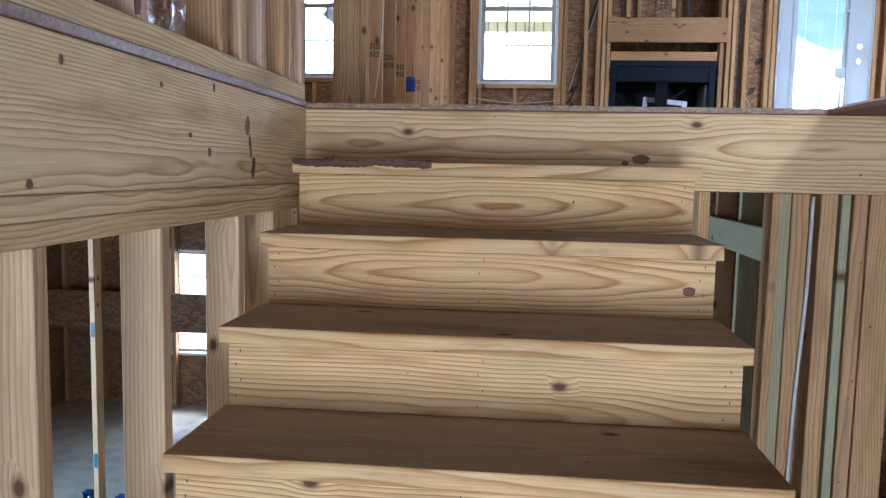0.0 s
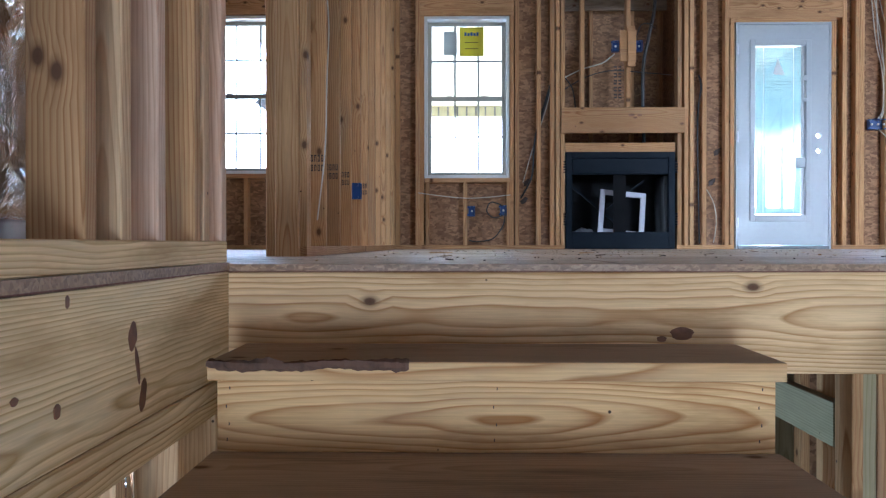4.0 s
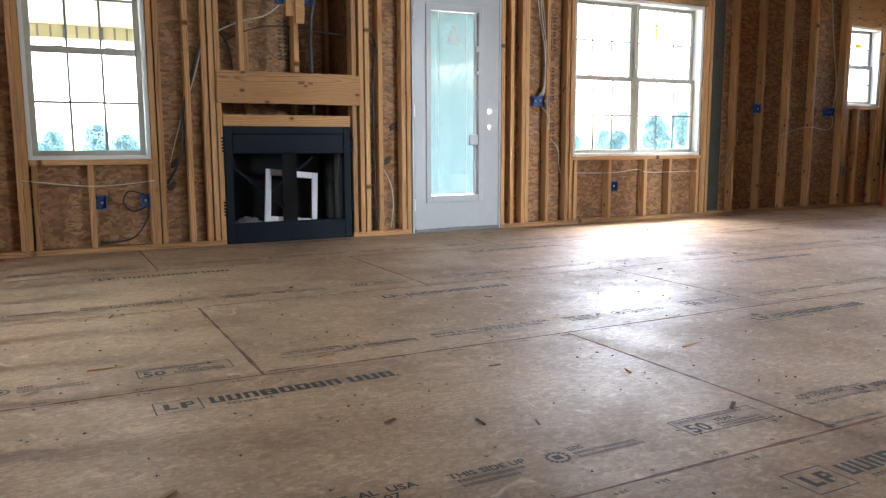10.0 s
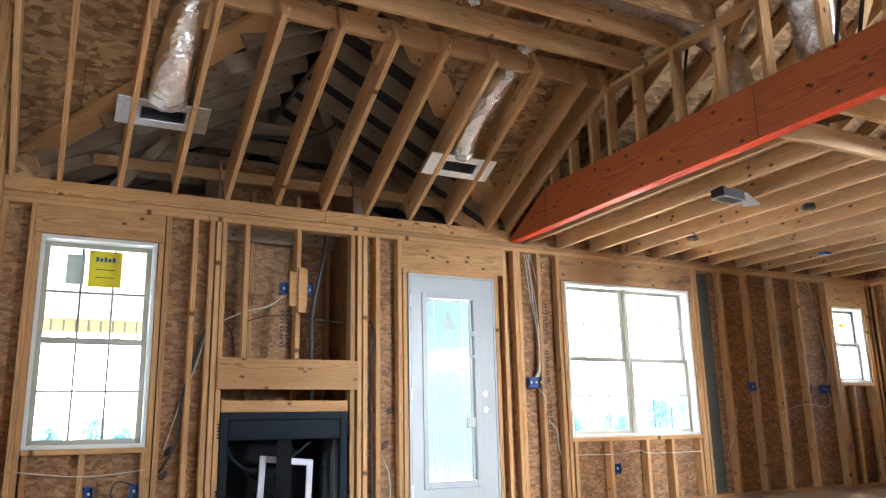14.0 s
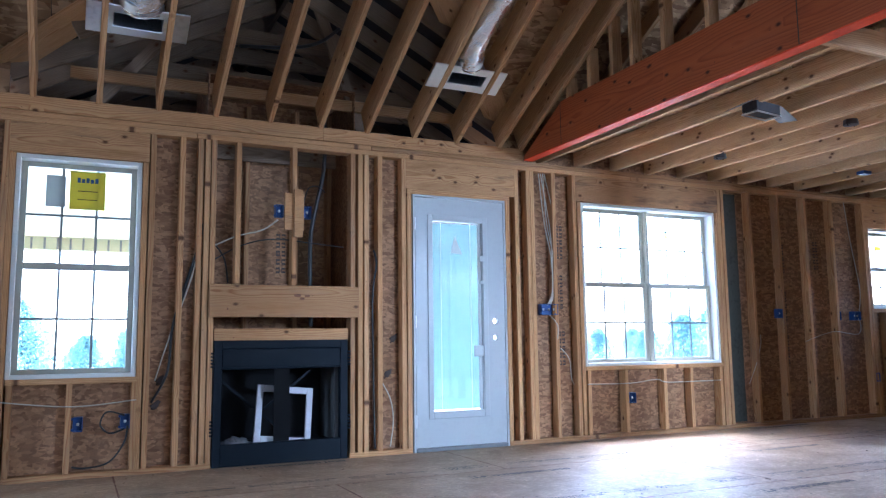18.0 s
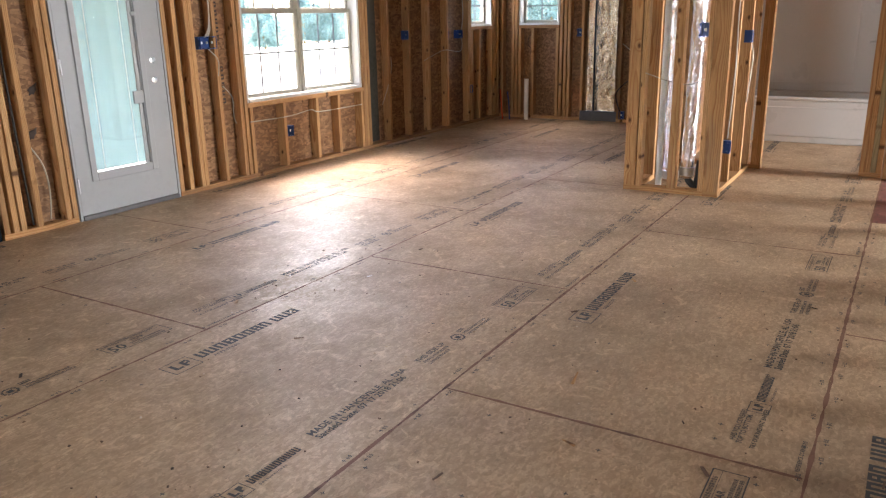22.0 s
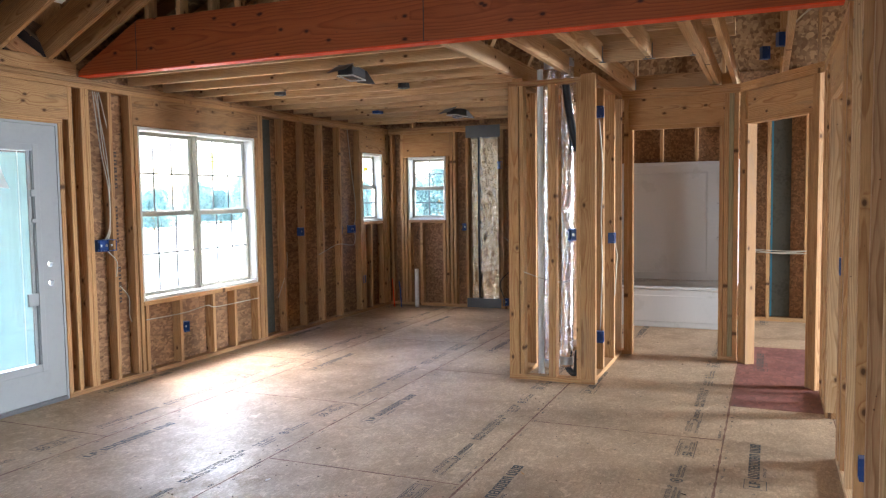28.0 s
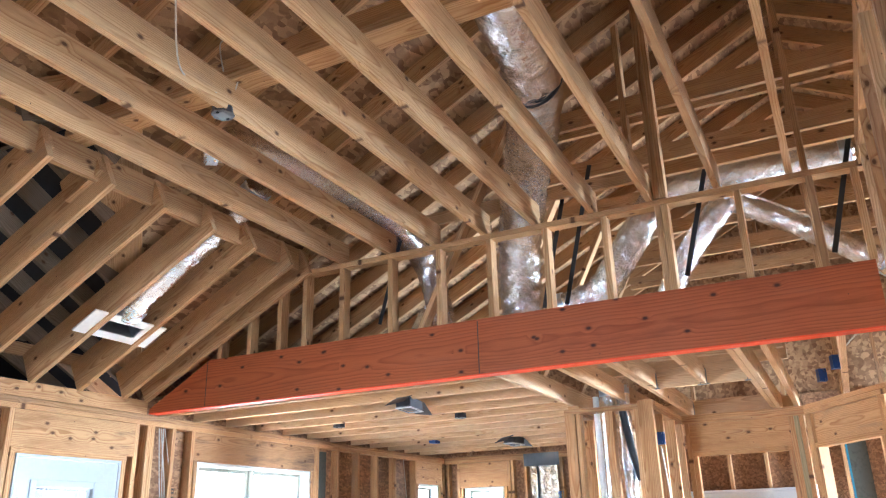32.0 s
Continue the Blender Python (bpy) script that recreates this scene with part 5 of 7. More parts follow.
# ---- fireplace insert ----
fire = tagged(new("fireplace"), "black steel fireplace insert in the stud wall", "fireplace")
FX0, FX1, FZ0, FZ1, FY = 1.108, 2.107, 0.003, 0.894, YN + 0.034
face = part("face_frame", bars(bmesh.new(), FX0, FX1, FZ0, FZ1, 0.058, FY - 0.035, FY + 0.02, 0.155), BLACK, fire)
block("hood", FX0 + 0.058, FY - 0.028, 0.69, FX1 - 0.058, FY + 0.015, FZ1 - 0.058, BLACK, fire, 0.006)
block("hood_lip", FX0 + 0.05, FY - 0.045, 0.685, FX1 - 0.05, FY - 0.02, 0.70, BLACK, fire, 0.004)
for q in ((FX0 + 0.01, FY + 0.02, FZ0, FX0 + 0.02, FY + 0.48, FZ1 - 0.02), (FX1 - 0.02, FY + 0.02, FZ0, FX1 - 0.01, FY + 0.48, FZ1 - 0.02), (FX0 + 0.01, FY + 0.48, FZ0, FX1 - 0.01, FY + 0.49, FZ1 - 0.02), (FX0 + 0.01, FY + 0.02, FZ1 - 0.03, FX1 - 0.01, FY + 0.49, FZ1 - 0.02)):
    block("firebox_panel", *q, BLACKDARK, fire)
block("firebox_floor", FX0 + 0.02, FY + 0.02, 0.12, FX1 - 0.02, FY + 0.48, 0.13, BLACKDARK, fire)
block("refractory_panel", FX1 - 0.075, FY + 0.06, 0.135, FX1 - 0.035, FY + 0.44, 0.68, GREYMETAL, fire)
block("centre_strap", 1.553, FY + 0.008, 0.155, 1.668, FY + 0.02, 0.69, BLACKDARK, fire)
for x, z in ((FX0 - 0.008, 0.70), (FX0 - 0.008, 0.22), (FX1 + 0.008, 0.70), (FX1 + 0.008, 0.22)):
    bm = bmesh.new()
    for j in range(5):
        box_bm(x - 0.014, FY - 0.04, z + j * 0.024, x + 0.014, FY - 0.025, z + j * 0.024 + 0.014, 0.002, bm)
    part("hinge_bracket", bm, BLACK, face)
block("loose_bar", 0, 0, 0, 0.02, 0.02, 0.55, BLACK, fire).matrix_world = pose(1.42, YN + 0.30, 0.42, 0, -50, 0)
block("loose_bar", 0, 0, 0, 0.015, 0.02, 0.5, BLACK, fire).matrix_world = pose(1.70, YN + 0.32, 0.50, 0, 52, 0)
white_frame = tagged(part("picture_trim", bars(bmesh.new(), -0.215, 0.215, 0, 0.425, 0.048, 0, 0.02), WHITETRIM), "white rectangular trim frame leaning inside the fireplace", "trim frame")
white_frame.matrix_world = pose(1.632, YN + 0.10, 0.131, -12, 6, 0)
rag = bmesh.new()
bmesh.ops.create_icosphere(rag, subdivisions=3, radius=0.10)
for q in rag.verts:
    q.co = Vector((q.co.x * 1.1, q.co.y * 0.5, abs(q.co.z) * 0.6)) * (1 + 0.5 * noise.noise(q.co * 22))
tagged(part("crumpled_bag", rag, FILM, smooth=True), "crumpled grey plastic film on the firebox floor", "bag").matrix_world = pose(1.30, YN + 0.14, 0.13)

# block with two boxes on the niche stud
tagged(block("mounting_block", 1.60, YN - 0.03, 1.72, 1.745, YN - 0.001, 2.0, STUD), "short pine mounting board on the niche stud", "board")
tagged(block("mounting_block", 1.665, YN - 0.06, 1.665, 1.73, YN - 0.031, 2.03, STUD), "narrow pine strip on the mounting board", "board")


# ---- electrical boxes ----
def outlet_box(x, y, z, turn=0, gangs=1, deep=0.06):
    """A blue plastic box, open to the room: local y points into the wall."""
    w, h = 0.055 * gangs + 0.004, 0.095
    b = tagged(new("outlet_box"), "blue plastic electrical box nailed to a stud", "outlet box", group="electrical boxes")
    bm = bars(bmesh.new(), -w / 2, w / 2, -h / 2, h / 2, 0.004, 0.0, deep)
    box_bm(-w / 2, deep - 0.004, -h / 2, w / 2, deep, h / 2, 0, bm)
    body = part("box_body", bm, BLUEBOX, b)
    for g in range(gangs):
        cx = -w / 2 + 0.03 + 0.055 * g
        for s in (-1, 1):
            part("screw_tab", box_bm(cx - 0.006, 0.001, s * 0.041 - 0.006, cx + 0.006, 0.012, s * 0.041 + 0.006, 0.002), BLUEBOX, body)
        part("cable_end", box_bm(cx - 0.009, 0.016, -0.010, cx + 0.009, 0.03, 0.010, 0.004), PAPER_W if g % 2 == 0 else CABLE_W, b)
    for s in (-1, 1):
        part("nail_ear", box_bm(-w / 2 - 0.012, 0.012, s * 0.035 - 0.008, -w / 2, 0.02, s * 0.035 + 0.008), BLUEBOX, body)
    b.matrix_world = pose(x, y, z, 0, 0, turn)
    return b


for x, z, g in ((0.245, 0.352, 1), (0.535, 0.358, 1), (3.955, 1.14, 3), (4.83, 0.343, 1), (6.765, 1.12, 1), (7.93, 1.10, 2), (8.20, 0.43, 1), (1.565, 1.865, 1), (1.78, 1.865, 1)):
    outlet_box(x, YN - 0.006, z, 0, g)
for y, z in ((6.761, 1.086), (6.25, 1.90), (6.19, 0.09)):
    outlet_box(XE - 0.006, y, z, -90)
for x, z in ((6.18, 1.11), (5.645, 2.165), (5.645, 0.317)):
    outlet_box(x, 4.244, z, 0)
outlet_box(CX + 0.02, 4.416, 1.18, -90)
for x, z in ((3.93, 1.09), (2.80, 0.36)):
    outlet_box(x, YS + 0.006, z, 180)
for y, z in ((5.30, 0.36), (4.09, 1.24)):
    outlet_box(XW + 0.006, y, z, 90)
for x, y in ((5.81, 3.01), (5.29, 2.90)):
    outlet_box(x, y, 2.56, 20)
outlet_box(7.69, YN + 0.03, 1.10)
for x, y in ((7.0, 7.0), (7.9, 6.4)):
    tagged(block("ceiling_box", x, y, 2.43, x + 0.11, y + 0.08, 2.46, BLUEBOX), "blue plastic ceiling box between joists", "outlet box")


# ---- cables ----
def cable(pts, r=0.005, mat=None, label="white sheathed cable stapled to the studs"):
    return tagged(tube("cable", pts, r, mat or CABLE_W, None, 6), label, "cable")


DARKCABLE = "black cable hanging from the wall framing"
cable([(0.55, YN - 0.01, 0.33), (0.53, YN - 0.03, 0.22), (0.44, YN - 0.03, 0.10), (0.30, YN - 0.02, 0.07), (0.22, YN, 0.08)], 0.006, CABLE_B, DARKCABLE)
cable([(0.53, YN - 0.01, 0.40), (0.42, YN - 0.05, 0.43), (0.38, YN - 0.05, 0.35), (0.44, YN - 0.05, 0.29), (0.53, YN - 0.01, 0.31)], 0.006, CABLE_B, DARKCABLE)
cable([(1.00, YN + 0.02, 1.62), (0.95, YN + 0.03, 1.45), (0.86, YN + 0.02, 1.15), (0.82, YN + 0.04, 0.95), (0.80, YN + 0.04, 0.68), (0.70, YN + 0.06, 0.47)], 0.009, CABLE_B, DARKCABLE)
cable([(1.02, YN + 0.04, 1.75), (0.98, YN + 0.03, 1.52), (0.92, YN + 0.05, 1.32), (0.84, YN + 0.06, 1.0)], 0.008, CABLE_B, DARKCABLE)
cable([(1.00, YN + 0.03, 1.60), (0.93, YN + 0.02, 1.30), (0.80, YN + 0.05, 0.9), (0.72, YN + 0.06, 0.62)], 0.005)
cable([(1.03, YN + 0.05, 1.55), (1.25, YN + 0.06, 1.66), (1.45, YN + 0.05, 1.72), (1.56, YN + 0.02, 1.80)], 0.006)
cable([(1.05, YN + 0.1, 1.45), (1.3, YN + 0.12, 1.60), (1.55, YN + 0.1, 1.66), (1.9, YN + 0.12, 1.64), (2.1, YN + 0.1, 1.62)], 0.005, CABLE_B, DARKCABLE)
cable([(1.10, YN + 0.12, 1.62), (1.18, YN + 0.10, 1.50), (1.21, YN + 0.1, 1.32)], 0.006, CABLE_B, DARKCABLE)
cable([(1.75, YN + 0.02, 1.92), (1.80, YN + 0.05, 2.06), (1.88, YN + 0.08, 2.09), (1.95, YN + 0.1, 2.05)], 0.005, CABLE_B, DARKCABLE)
cable([(1.98, YN + 0.25, 2.8), (1.97, YN + 0.2, 2.3), (1.90, YN + 0.18, 1.95), (1.86, YN + 0.2, 1.65), (1.87, YN + 0.2, 1.0)], 0.016, CABLE_B, "thick black conduit down the niche")
cable([(2.33, YN + 0.03, 1.60), (2.345, YN + 0.01, 1.48), (2.32, YN + 0.03, 1.2), (2.33, YN + 0.03, 0.4), (2.34, YN + 0.03, 0.05)], 0.008, CABLE_B, DARKCABLE)
cable([(2.40, YN + 0.02, 0.55), (2.47, YN + 0.03, 0.42), (2.50, YN + 0.05, 0.25), (2.47, YN + 0.04, 0.06)], 0.005)
for dx, wob in ((0.0, 0.0), (0.02, 0.03), (0.045, -0.02), (0.06, 0.05)):
    cable([(3.90 + dx, YN + 0.04, 2.36), (3.93 + dx + wob, YN + 0.01, 1.9), (3.99 + dx * 0.5, YN + 0.01, 1.6), (4.0 + dx * 0.3, YN + 0.02, 1.3), (3.95 + dx * 0.6, YN + 0.03, 1.18)], 0.0045)
cable([(3.95, YN, 1.09), (4.02, YN - 0.02, 1.0), (4.03, YN + 0.01, 0.85)], 0.0045)
cable([(4.06, YN, 0.80), (4.14, YN - 0.01, 0.70), (4.18, YN + 0.03, 0.55), (4.22, YN + 0.05, 0.48)], 0.0045)
cable([(7.15, YN + 0.03, 0.83), (7.25, YN - 0.002, 0.87), (7.55, YN - 0.005, 0.93), (7.9, YN - 0.005, 0.90), (7.98, YN, 0.98), (7.95, YN, 1.07)], 0.0038)
cable([(6.32, YN + 0.04, 0.42), (6.40, YN + 0.01, 0.62), (6.47, YN + 0.01, 0.80), (6.52, YN + 0.05, 0.9)], 0.0038)
for dx in (0.0, 0.05):
    cable([(5.3 + dx, 2.9, 2.60), (5.1, 2.80, 2.68), (4.7, 2.66 - dx, 2.72), (4.4, 2.60, 2.62 + dx)], 0.0045)
cable([(7.90, YN + 0.04, 2.36), (7.94, YN + 0.02, 1.9), (8.02, YN + 0.01, 1.4), (7.97, YN, 1.15)], 0.005)
cable([(4.33, YN - 0.004, 0.48), (4.8, YN - 0.004, 0.475), (5.1, YN - 0.008, 0.50), (5.25, YN - 0.006, 0.47), (5.9, YN - 0.004, 0.47)], 0.005)
cable([(-0.25, YN - 0.002, 0.52), (0.2, YN - 0.006, 0.47), (0.60, YN - 0.004, 0.50)], 0.0045)
cable([(XW + 0.004, 4.10, 1.19), (XW + 0.01, 4.14, 1.0), (XW + 0.008, 4.10, 0.75), (XW + 0.008, 4.05, 0.45), (XW - 0.02, 4.02, 0.15)], 0.0035)
for dx in (0.0, 0.012):
    cable([(6.18 + dx, 4.255, 1.07), (6.20 + dx, 4.235, 0.95), (6.16 + dx, 4.235, 0.80), (6.16, 4.246, 0.60)], 0.0045)
    cable([(5.60 + dx, 4.27, 2.1), (5.66 + dx, 4.255, 1.7), (5.63, 4.26, 1.3), (5.66 + dx, 4.258, 0.9), (5.62, 4.265, 0.38)], 0.0045)
cable([(CX - 0.004, 4.81, 0.88), (CX - 0.006, 4.75, 0.86), (CX + 0.05, 4.65, 0.82), (CX + 0.06, 4.5, 0.80), (CX + 0.05, 4.36, 0.86)], 0.004)
cable([(XE - 0.01, 6.2, 0.95), (XE - 0.02, 6.05, 0.86), (XE - 0.01, 5.85, 0.88)], 0.005)
cable([(XE - 0.01, 6.20, 0.13), (XE - 0.04, 6.25, 0.35), (XE - 0.04, 6.12, 0.5), (XE, 6.05, 0.52)], 0.006, CABLE_B, DARKCABLE)
cable([(XE - 0.006, 3.3, 0.86), (XE - 0.02, 2.95, 0.80), (XE - 0.01, 2.6, 0.82)], 0.006)
for z in (0.81, 0.84):
    cable([(XE - 0.004, 3.2, z), (XE - 0.012, 2.8, z - 0.02), (XE - 0.004, 2.2, z)], 0.005)
cable([(1.60, 5.30, 3.60), (1.52, 5.25, 3.70), (1.63, 5.20, 3.72), (1.66, 5.29, 3.46)], 0.004)
cable([(0.9, 4.88, 3.38), (1.3, 5.25, 3.42), (1.55, 5.27, 3.44), (1.62, 5.31, 3.45)], 0.004)
cable([(1.2, 7.6, 3.0), (1.9, 8.05, 3.3), (2.3, 7.9, 3.7), (2.6, 7.2, 3.9)], 0.014, CABLE_B, "black conduit looping through the attic")

# ---- ducts and vents ----
def duct(name, pts, r, label):
    """A flexible duct with taped joints near both ends."""
    made = tagged(tube(name, pts, r, FOIL, None, 28, "", 0.12, 0.025, True, 20), label, "duct")
    for p, q in ((pts[0], pts[1]), (pts[-1], pts[-2])):
        p, q = Vector(p), Vector(q)
        way = (q - p).normalized()
        tube("tape_band", [p + way * 0.02, p + way * 0.085], r * 1.05, STEEL, made, 28, "", 0.03)
    return made


duct("flexible_duct", [(4.40, 4.88, 2.68), (4.35, 4.88, 2.98), (4.22, 4.84, 3.40), (3.75, 4.58, 3.76), (3.25, 4.34, 3.80), (2.66, 4.12, 3.80), (2.10, 4.02, 3.80), (1.2, 3.95, 3.85)], 0.155, "thick silver foil flexible duct over the joists")
tagged(tube("duct_strap", [(2.70 + 0.004, 4.13 + 0.160 * math.cos(a), 3.80 + 0.160 * math.sin(a)) for a in [i * 0.42 for i in range(16)]], 0.008, CABLE_B), "black strap tied round the duct", "strap")
duct("flexible_duct", [(4.35, 5.50, 2.60), (4.32, 5.54, 3.05), (4.3, 5.66, 3.5), (3.9, 5.75, 3.72), (3.45, 5.80, 3.75), (2.6, 5.86, 3.76), (2.3, 6.1, 3.72)], 0.10, "silver foil flexible duct through the attic")
duct("flexible_duct", [(4.35, 5.70, 2.65), (4.4, 5.72, 2.95), (4.55, 5.7, 3.15)], 0.11, "silver foil flexible duct through the attic")
duct("flexible_duct", [(4.30, 4.62, 2.95), (4.30, 4.32, 3.03), (4.30, 4.12, 3.25), (4.30, 3.92, 3.54), (4.4, 3.80, 3.70), (4.35, 3.4, 3.72), (4.4, 2.6, 3.74)], 0.105, "silver foil flexible duct through the attic")
duct("flexible_duct", [(4.40, 3.95, 2.75), (4.35, 3.78, 3.08), (4.3, 3.55, 3.36), (4.3, 3.34, 3.58)], 0.08, "silver foil flexible duct through the attic")
duct("flexible_duct", [(4.35, 3.36, 3.55), (4.3, 3.05, 3.32), (4.3, 2.76, 3.10), (4.3, 2.5, 2.9)], 0.075, "silver foil flexible duct through the attic")
duct("flexible_duct", [(2.85, 7.22, 2.98), (2.80, 6.98, 3.10), (2.9, 6.72, 3.36), (3.02, 6.45, 3.62), (2.95, 6.2, 3.75)], 0.10, "silver foil flexible duct to a ceiling vent")
duct("flexible_duct", [(0.50, 7.18, 3.0), (0.50, 6.98, 3.12), (0.54, 6.75, 3.40), (0.58, 6.5, 3.66), (0.52, 6.15, 3.75)], 0.128, "silver foil flexible duct to a ceiling vent")
for x in (4.05,):
    for y0, y1 in ((4.55, 4.45), (4.40, 4.28)):
        tagged(block("hanger_strap", x, y0, 2.9, x + 0.003, y0 + 0.03, 3.9, CABLE_B), "black webbing strap that hangs a duct", "strap").matrix_world = pose(x, (y0 + y1) / 2, 3.4, 14, 0, 0)
for yy in (5.78, 3.55, 2.72):
    tagged(block("hanger_strap", 4.0, yy, 2.9, 4.003, yy + 0.03, 3.7, CABLE_B), "black webbing strap that hangs a duct", "strap").matrix_world = pose(4.0, yy, 3.35, 16, 0, 0)


def ceiling_vent(x, y, z, tilt, label, mat):
    v = tagged(new("ceiling_vent"), label, "vent")
    part("flange", bars(bmesh.new(), -0.26, 0.26, -0.10, 0.10, 0.055, 0, 0.012), mat, v)
    for x0, x1 in ((-0.26, -0.125), (0.125, 0.26)):
        part("flange_wing", box_bm(x0, -0.001, -0.10, x1, 0.011, 0.10, 0.002), mat, v)
    boot = part("boot", bars(bmesh.new(), -0.13, 0.13, -0.055, 0.055, 0.004, 0.012, 0.12), STEEL, v)
    part("boot_back", box_bm(-0.13, 0.12, -0.055, 0.13, 0.124, 0.055), BLACKDARK, boot)
    v.matrix_world = pose(x, y, z, tilt, 0, 0) @ Matrix.Scale(1.18, 4)
    return v


ceiling_vent(2.86, 7.27, 2.87, 62, "white ceiling vent boot hung between rafters", WHITE)
ceiling_vent(0.49, 7.24, 2.91, 62, "galvanised ceiling vent boot hung between rafters", STEEL)


def hanging_boot(x, y, turn):
    """A register boot hung under the joists, its sheet wings bent."""
    v = tagged(new("vent_boot"), "galvanised vent boot with bent wings under the kitchen joists", "vent")
    part("boot", box_bm(-0.13, -0.06, -0.02, 0.13, 0.06, 0.05, 0.004), DARKSTEEL, v)
    part("boot_rim", bars(bmesh.new(), -0.135, 0.135, -0.065, 0.065, 0.012, 0, 0.01), STEEL, v).matrix_basis = pose(0, 0, -0.024, -90, 0, 0)
    for s in (-1, 1):
        part("wing", box_bm(-0.10, -0.075, -0.001, 0.10, 0.075, 0.001), DARKSTEEL, v).matrix_basis = pose(s * 0.22, 0, 0.012, 8 * s, s * 22, 0)
    v.matrix_world = pose(x, y, 2.415, 0, 0, turn)


hanging_boot(4.42, 5.88, 8)
hanging_boot(7.33, 6.2, -5)


def octagon_box(x, y, z):
    bm = bmesh.new()
    bmesh.ops.create_cone(bm, cap_ends=True, segments=8, radius1=0.055, radius2=0.05, depth=0.04)
    b = tagged(new("ceiling_box"), "round metal light box on a joist", "outlet box")
    part("box_body", bm, DARKSTEEL, b)
    for s in (-1, 1):
        part("cover_screw", box_bm(s * 0.035 - 0.005, -0.005, -0.026, s * 0.035 + 0.005, 0.005, -0.018), BLACKDARK, b)
    part("box_opening", box_bm(-0.03, -0.03, -0.0235, 0.03, 0.03, -0.0205, 0.008), GREYMETAL, b)
    b.matrix_world = pose(x, y, z)


octagon_box(1.63, 5.31, 3.40)
octagon_box(5.24, 7.08, 2.45)
octagon_box(5.36, 5.90, 2.45)

# ducts inside the chase, vent stack
duct("flexible_duct", [(5.55, 4.655, 0.04), (5.55, 4.66, 0.8), (5.54, 4.655, 1.6), (5.55, 4.65, 2.6)], 0.06, "silver foil duct standing in the stud chase")
duct("flexible_duct", [(5.42, 4.50, 0.10), (5.415, 4.49, 0.7), (5.42, 4.485, 1.5), (5.47, 4.50, 2.6)], 0.052, "silver foil duct standing in the stud chase")
tagged(tube("drain_pipe", [(5.40, 4.705, 0.02), (5.40, 4.705, 2.5)], 0.024, PVC, None, 12), "white plastic drain pipe in the stud chase", "pipe")
tagged(tube("black_pipe", [(5.36, 4.49, 2.40), (5.37, 4.46, 2.15), (5.38, 4.40, 1.84)], 0.03, CABLE_B, None, 10), "black plastic pipe slanting through the stud chase", "pipe")
tagged(tube("black_pipe", [(5.40, 4.50, 0.16), (5.40, 4.475, 0.08), (5.40, 4.42, 0.06), (5.40, 4.40, 0.24)], 0.026, CABLE_B, None, 10), "black plastic elbow at the foot of the duct", "pipe")

# foil-lined bay in the end wall
bay = tagged(new("foil_bay"), "foil-faced insulation in a stud bay with grey sheet plates", "insulation")
bm = bmesh.new()
rows, cols = 60, 12
grid = [[bm.verts.new((XE + 0.035 + 0.016 * noise.noise(Vector((j * 0.5, i * 0.33, 3.1))), 6.29 + 0.37 * j / cols, 0.08 + 2.20 * i / rows)) for j in range(cols + 1)] for i in range(rows + 1)]
for i in range(rows):
    for j in range(cols):
        bm.faces.new((grid[i][j], grid[i + 1][j], grid[i + 1][j + 1], grid[i][j + 1]))
part("foil_sheet", bm, FOILWALL, bay)
block("sheet_plate", XE - 0.006, 6.25, 0.004, XE - 0.002, 6.73, 0.13, GREYMETAL, bay)
block("sheet_plate", XE - 0.006, 6.25, 2.27, XE - 0.002, 6.73, 2.43, GREYMETAL, bay)
tube("black_pipe", [(XE + 0.0, 6.55, 0.13), (XE, 6.555, 1.2), (XE, 6.545, 2.27)], 0.012, CABLE_B, bay, 8)

# pipe stubs on the kitchen floor
tagged(tube("drain_pipe", [(8.80, 7.40, 0.0), (8.80, 7.40, 0.52)], 0.028, PVC, None, 12), "white plastic drain pipe standing on the floor", "pipe")
tagged(tube("supply_pipe", [(8.72, 7.60, 0.0), (8.76, 7.63, 0.2), (8.78, 7.66, 0.35)], 0.008, BLUEBOX, None, 8), "thin blue supply pipe standing on the floor", "pipe")
tagged(tube("supply_pipe", [(8.72, 7.70, 0.0), (8.74, 7.73, 0.2), (8.78, 7.76, 0.38)], 0.008, REDEDGE, None, 8), "thin red supply pipe standing on the floor", "pipe")

# insulation panel and seal strip seen in the end wall of the bedroom, kitchen seams
tagged(block("board_strip", XE + 0.076, 2.765, 0.05, XE + 0.087, 2.955, 2.34, BLUESEAL), "dark teal weather-barrier board between studs", "panel")
tagged(block("seam_tape", 7.665, YN + 0.080, 0.05, 7.705, YN + 0.087, 2.34, BLUETAPE), "blue seam tape on the wall sheathing", "tape")
tagged(block("seam_tape", XE + 0.070, 2.955, 0.05, XE + 0.0755, 2.975, 2.34, BLUETAPE), "blue tape along the edge of a dark board", "tape")

tagged(block("board_strip", 6.06, YN + 0.079, 0.05, 6.30, YN + 0.087, 2.34, BLUESEAL), "dark grey-green board between studs", "panel")

